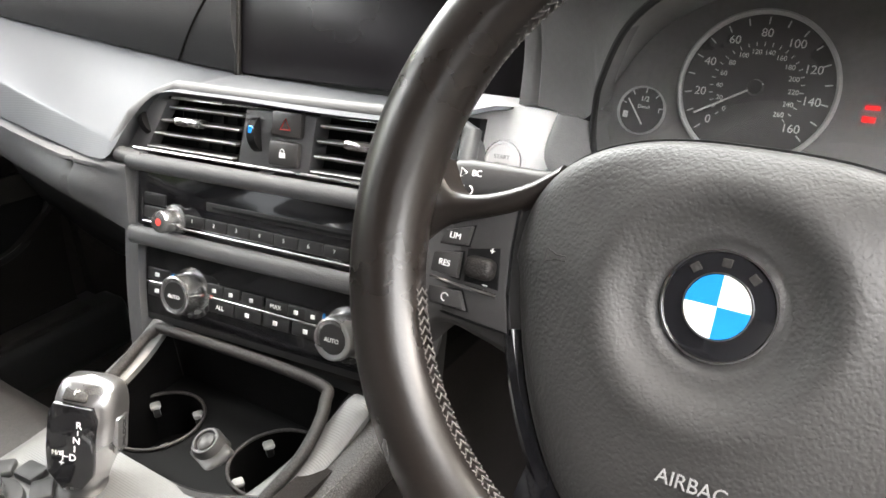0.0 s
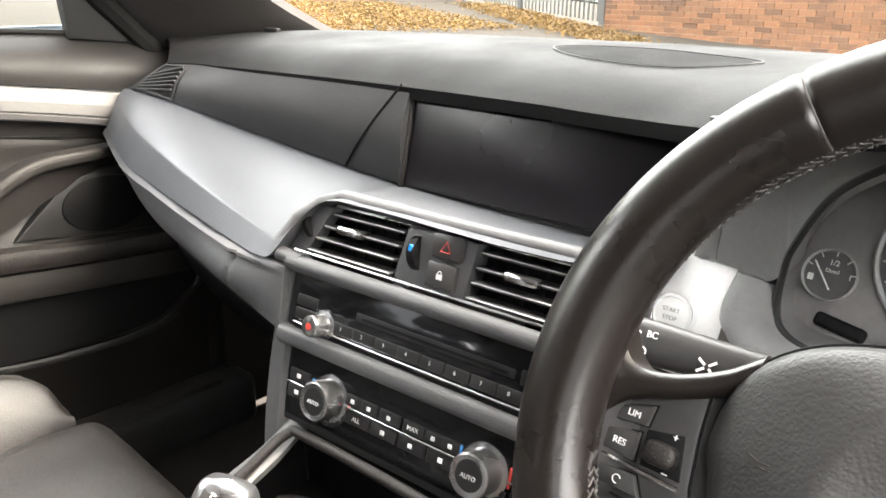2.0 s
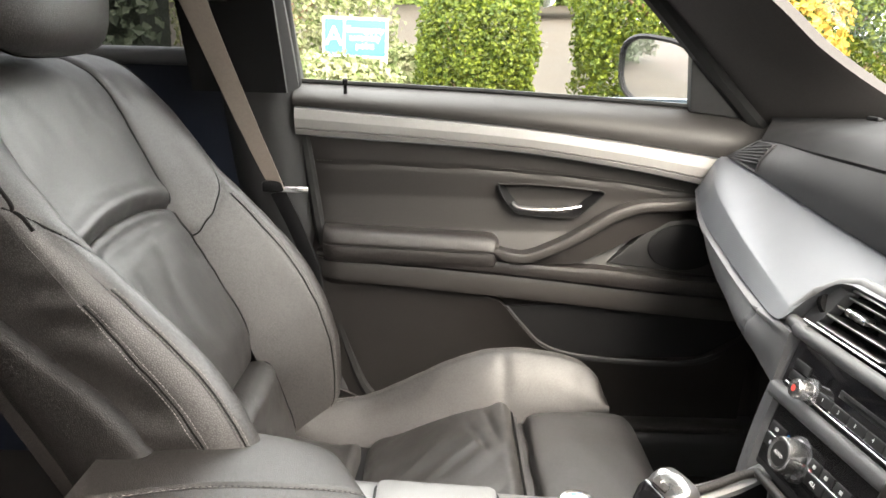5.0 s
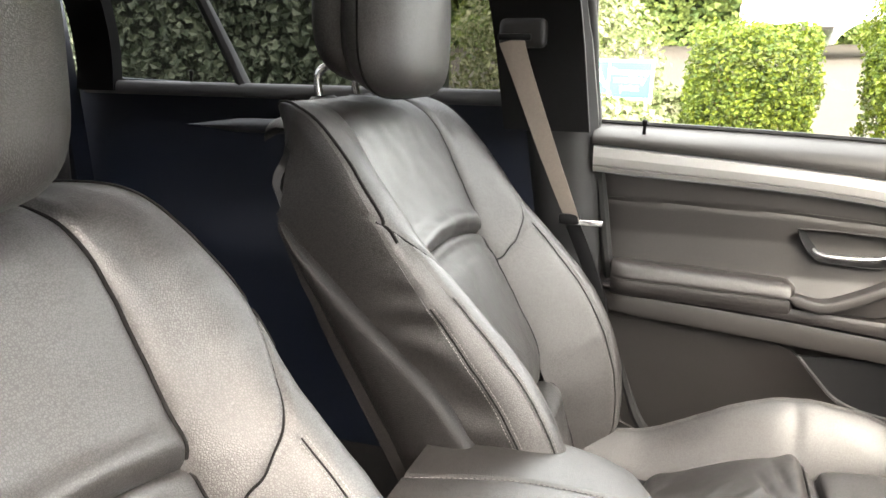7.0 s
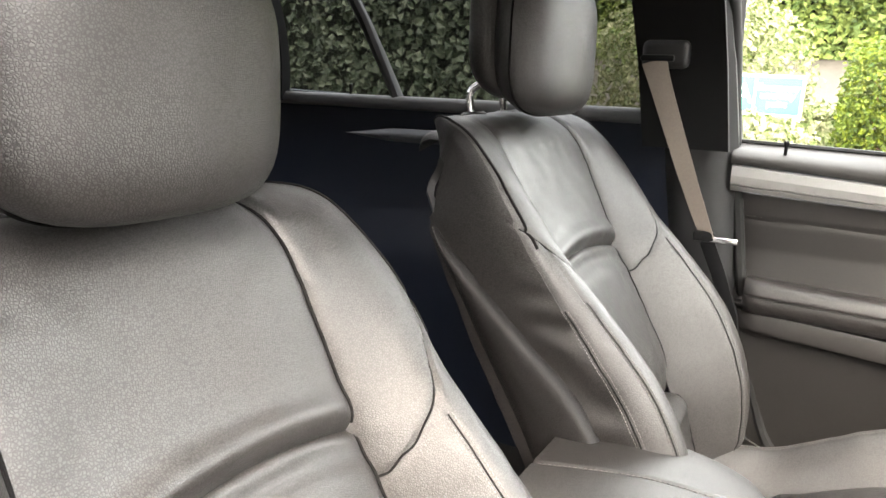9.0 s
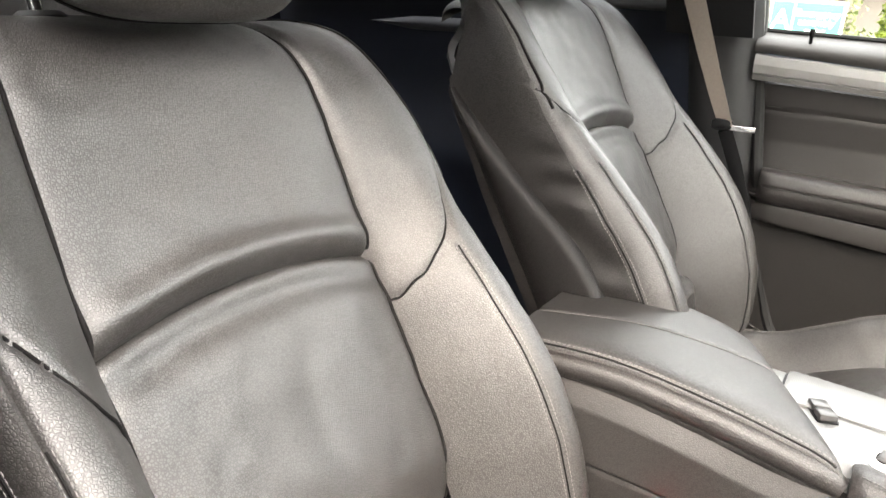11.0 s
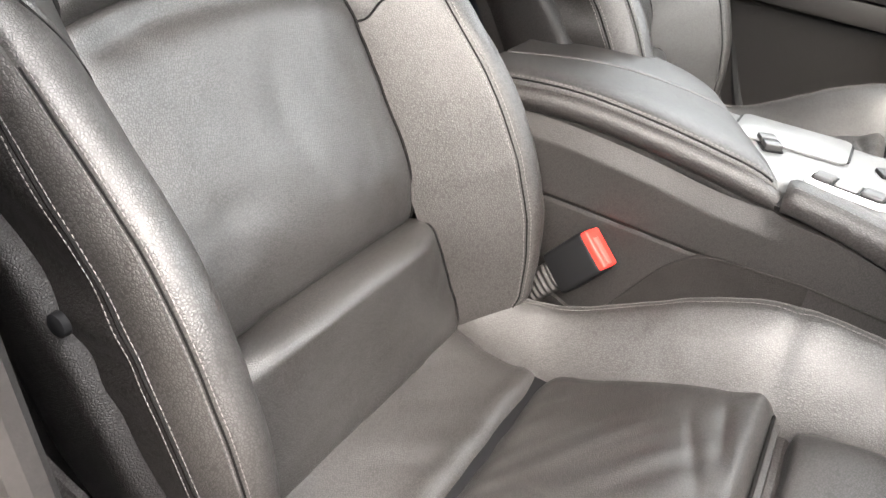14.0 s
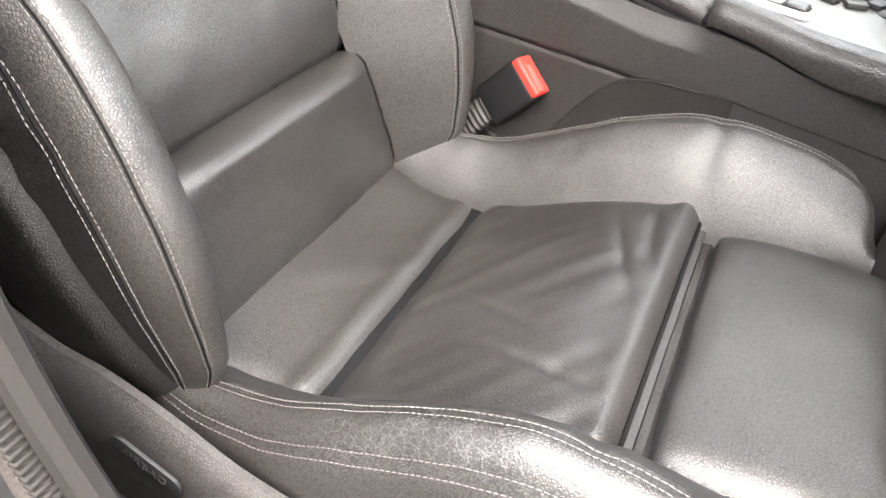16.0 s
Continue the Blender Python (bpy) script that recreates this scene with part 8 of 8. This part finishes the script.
    part("pad_gap", tube([WHL @ Vector((outline(2 * math.pi * k / 96)[0] * 1.004, outline(2 * math.pi * k / 96)[1] * 1.004, -0.0195)) for k in range(96)], 0.0016, 6, closed=True), BLACK, t)
    # lower spokes
    for side in (-1, 1):
        lo = lambda u, v, side=side: WHL @ Vector((side * (0.020 + 0.055 * v + 0.006 * u), -0.10 - 0.055 * u, -0.016 - 0.004 * (2 * v - 1) ** 2 + 0.012 * u))
        part("lower_spoke", grid(lo, 10, 10, 0.02, -(WHL.to_3x3() @ Vector((0, 0, 1)))), GLOSS, t, "dark lower spoke")
    edge = [WHL @ Vector((outline(radians(a))[0] * 1.03 - 0.004, outline(radians(a))[1] * 1.03, -0.021)) for a in range(196, 262, 3)]
    part("pad_trim", tube(edge, 0.006, 8), GLOSS, t, "glossy black trim beside the pad")
    # badge: black ring, blue and white quarters
    m = WHL @ Matrix.Translation((0, 0, -0.0015))
    bd = part("badge", lathe([(0.001, -0.002), (0.0235, -0.002), (0.0235, 0.0015), (0.0225, 0.0025), (0.0145, 0.0032), (0.001, 0.0032)], 64, m=m), GLOSS, t, "round black badge")
    part("badge_rim", lathe([(0.0226, 0.0018), (0.0232, 0.0034), (0.0240, 0.0034), (0.0243, 0.0)], 64, m=m, cap=False), CHROME, bd, "chrome badge rim")
    part("badge_ring", lathe([(0.0136, 0.003), (0.0138, 0.0040), (0.0144, 0.0040), (0.0146, 0.003)], 64, m=m, cap=False), CHROME, bd)
    for k in range(4):
        pts = [(0, 0)] + [(0.0136 * math.cos(radians(90 * k + 90 * j / 10)), 0.0136 * math.sin(radians(90 * k + 90 * j / 10))) for j in range(11)]
        part("badge_quarter", prism(pts, m @ Matrix.Translation((0, 0, 0.0032)), 0.0006), (WHITEE, BLUE)[k % 2], bd, ("white quarter", "blue quarter")[k % 2])
    for a in (130, 90, 50):
        part("badge_mark", rbox(0, 0.0187, 0.0034, 0.0042, 0.0038, 0.0008, 0.0003, 1, m=m @ pose(0, 0, 0, 0, 0, a - 90)), GREYP, bd)

    def on_pad(x, y, lift=0.0012):
        # height of the pad at a place on it
        best = None
        for k in range(97):
            ox, oy = outline(2 * math.pi * k / 96)
            c = abs(math.atan2(oy, ox) - math.atan2(y, x))
            if best is None or c < best[0]:
                best = (c, k / 96, math.hypot(x, y) / math.hypot(ox, oy))
        p = pad(best[2], best[1])
        q = WHL.inverted() @ p
        return WHL @ Matrix.Translation((x, y, q.z + lift))
    lettering("letter", "AIRBAG", on_pad(0.008, -0.074) @ pose(0, 0, 0, -8, 0, 0), 0.0085, CLAMP, t, 0.0003)
    m = on_pad(-0.0747, 0.0047)
    part("horn_symbol", tube([m @ Vector((x, y, 0.0002)) for x, y in ((-0.004, 0.003), (-0.004, -0.003), (0.001, -0.001), (0.006, -0.001), (0.006, 0.001), (0.001, 0.001), (-0.004, 0.003))], 0.0004, 5), GREYP, t)
    part("column_shroud", grid(lambda u, v: WHL @ Vector((0.062 * math.cos(2 * math.pi * v), 0.05 * math.sin(2 * math.pi * v) - 0.01, -0.04 - 0.16 * u)), 8, 32), SWITCH, t, "dark column shroud")


steering_wheel()


def stalk():
    t = thing("control_stalk", (0.26, 0.12, 0.85), "black indicator stalk with white symbols", "stalk")
    p0, p1 = Vector((0.330, 0.112, 0.864)), Vector((0.203, 0.112, 0.855))
    UPW = Vector((0, 0.40, 0.92))

    def f(u, v):
        a = 2 * math.pi * v
        c = p0.lerp(p1, u)
        n = 3.0
        ca, sa = math.cos(a), math.sin(a)
        r = (abs(ca) ** n + abs(sa) ** n) ** (-1 / n)
        w = smooth_table([(0, 0.008), (0.3, 0.011), (0.55, 0.0120), (0.85, 0.0138), (0.965, 0.0132), (1, 0.0105)], u)
        return c + Vector((0, -0.92, 0.40)) * (0.009 * ca * r) + UPW * (w * sa * r)
    part("stalk_body", grid(f, 30, 32), SWITCH, t, "matt black stalk")
    m = frame_of(Vector((0.222, 0.1030, 0.8603)), (1, 0, 0.06), UPW)
    lettering("letter", "BC", m @ Matrix.Translation((0.004, 0.005, 0)), 0.0058, WHITE, t, 0.0003)
    part("play_mark", tube([m @ Vector(q) for q in ((-0.008, 0.002, 0), (-0.0035, 0.005, 0), (-0.008, 0.008, 0))], 0.0004, 5, closed=True), WHITE, t)
    b = tube([m @ Vector((-0.0005 + 0.0028 * math.cos(0.6 * k - 1.5), -0.006 + 0.0028 * math.sin(0.6 * k - 1.5), 0)) for k in range(6)], 0.0004, 5)
    for k in range(4):
        rbox(-0.0065, -0.0035 - 0.0017 * k, 0, 0.0045, 0.0007, 0.0005, 0, m=m, bm=b)
    part("lamp_symbol", b, WHITE, t)
    b = bmesh.new()
    for a in (35, 145, 215, 325):
        rbox(0.004, 0, 0, 0.005, 0.0014, 0.0005, 0, m=m @ Matrix.Translation((0.040, -0.004, 0)) @ pose(0, 0, 0, 0, 0, a), bm=b)
    part("arrow_symbol", b, WHITE, t)
    part("stalk_end", lathe([(0.011, 0), (0.013, 0.001), (0.013, 0.006), (0.010, 0.008)], 24, m=frame_of(p1 + Vector((0.001, 0, 0)), (0, 0, 1), (0, 1, 0))), BLACK, t, "ribbed stalk end")


stalk()

# ---- in front: brick walls and palisade gate ----



def brick_wall(name, a, b2, h, label, stretch, courses, seed):
    """A wall from a to b2 on the ground; along a stretch its courses are bricks of their own."""
    rnd = random.Random(seed)
    A, B = Vector((*a, 0)), Vector((*b2, 0))
    d = (B - A).normalized()
    n = Vector((d.y, -d.x, 0))
    L = (B - A).length
    base = min(ground_z(*a), ground_z(*b2)) - 0.1
    t = thing(name, (A.x, A.y, base), label, "wall", kind="structure")
    m = Matrix.Translation(Vector((A.x, A.y, base))) @ Matrix((d, Vector((0, 0, 1)), n)).transposed().to_4x4()
    b = bmesh.new()
    bmesh.ops.create_cube(b, size=1.0, matrix=m @ Matrix.Translation((L / 2, h / 2, -0.12)) @ Matrix.Diagonal((L, h, 0.22, 1)))
    part("mortar_core", b, MORTAR, t, smooth=False)
    b = bmesh.new()
    cw, ch = 0.225, 0.075
    rows = int(h / ch)
    own = []
    for r in range(rows):
        x = -0.11 if r % 2 else 0.0
        while x < L:
            x0, x1 = max(0.0, x + 0.005), min(L, x + cw - 0.005)
            if x1 - x0 > 0.03:
                z = rnd.uniform(-0.002, 0.004)
                y0, y1 = r * ch + 0.005, (r + 1) * ch - 0.005
                if stretch[0] <= x < stretch[1] and r in courses and x1 - x0 > cw - 0.012:
                    own.append(Vector((x, r * ch, z)))
                    x += cw
                    continue
                v = [b.verts.new(m @ Vector((xx, yy, zz))) for zz in (-0.012, z) for xx, yy in ((x0, y0), (x1, y0), (x1, y1), (x0, y1))]
                b.faces.new(v[4:])
                for k in range(4):
                    b.faces.new((v[k], v[(k + 1) % 4], v[4 + (k + 1) % 4], v[4 + k]))
            x += cw
    ob = part("brickwork", b, BRICKM, t, "red brick courses", smooth=False)
    ob["kind"] = "stuff"
    first = None
    turn = m.to_3x3()
    for q in own:
        if first is None:
            b = bmesh.new()
            v = [b.verts.new(turn @ Vector((xx, yy, zz))) for zz in (-0.012, 0.0) for xx, yy in ((0.005, 0.005), (cw - 0.005, 0.005), (cw - 0.005, ch - 0.005), (0.005, ch - 0.005))]
            b.faces.new(v[4:])
            for k in range(4):
                b.faces.new((v[k], v[(k + 1) % 4], v[4 + (k + 1) % 4], v[4 + k]))
            first = bpy.data.meshes.new("brick")
            b.to_mesh(first)
            b.free()
            first.materials.append(BRICKM)
        o = new("brick", first)
        o.parent = t
        o.location = turn @ q
    return t


def gate(a, b2, h):
    A, B = Vector((*a, ground_z(*a))), Vector((*b2, ground_z(*b2)))
    d = (B - A).normalized()
    t = thing("palisade_gate", A, "grey galvanised palisade gate between brick walls", "gate")
    n = int((B - A).length / 0.15)
    up = Vector((0, 0, 1))
    nrm = d.cross(up).normalized()
    bm0 = prism([(-0.032, 0), (-0.012, 0.0), (0.012, 0.0), (0.032, 0), (0.032, h - 0.08), (0.014, h), (0.0, h - 0.05), (-0.014, h), (-0.032, h - 0.08)], Matrix.Identity(4), 0.006)
    moved(bm0, Matrix((d, up, nrm)).transposed().to_4x4())
    first = None
    for k in range(n + 1):
        p = A.lerp(B, k / n) + Vector((0, 0, 0.06))
        if first is None:
            bb = bm0.copy()
            moved(bb, Matrix.Translation(p))
            first = part("pale", bb, STEEL, t, smooth=False)
        else:
            o = new("pale", first.data)
            o.parent = t
            o.location = p - (A + Vector((0, 0, 0.06)))
    bm0.free()
    for z in (0.35, h - 0.45):
        part("gate_rail", tube([A + up * z - nrm * 0.03, B + up * z - nrm * 0.03], 0.03, 4), STEEL, t)
    for p in (A, A.lerp(B, 0.5), B):
        part("gate_post", rbox(p.x, p.y, p.z + h / 2, 0.1, 0.1, h + 0.1, 0.006, 1), STEEL, t)


brick_wall("wall_north", (-26.0, 16.2), (-12.3, 13.4), 3.2, "old red brick wall beyond the car park", (0, 0), (), 5)
brick_wall("wall_east", (-6.5, 10.4), (6.0, 8.6), 3.4, "old red brick wall beside the gate", (0.0, 4.2), range(5, 21), 6)
gate((-12.2, 13.3), (-6.6, 10.5), 2.6)
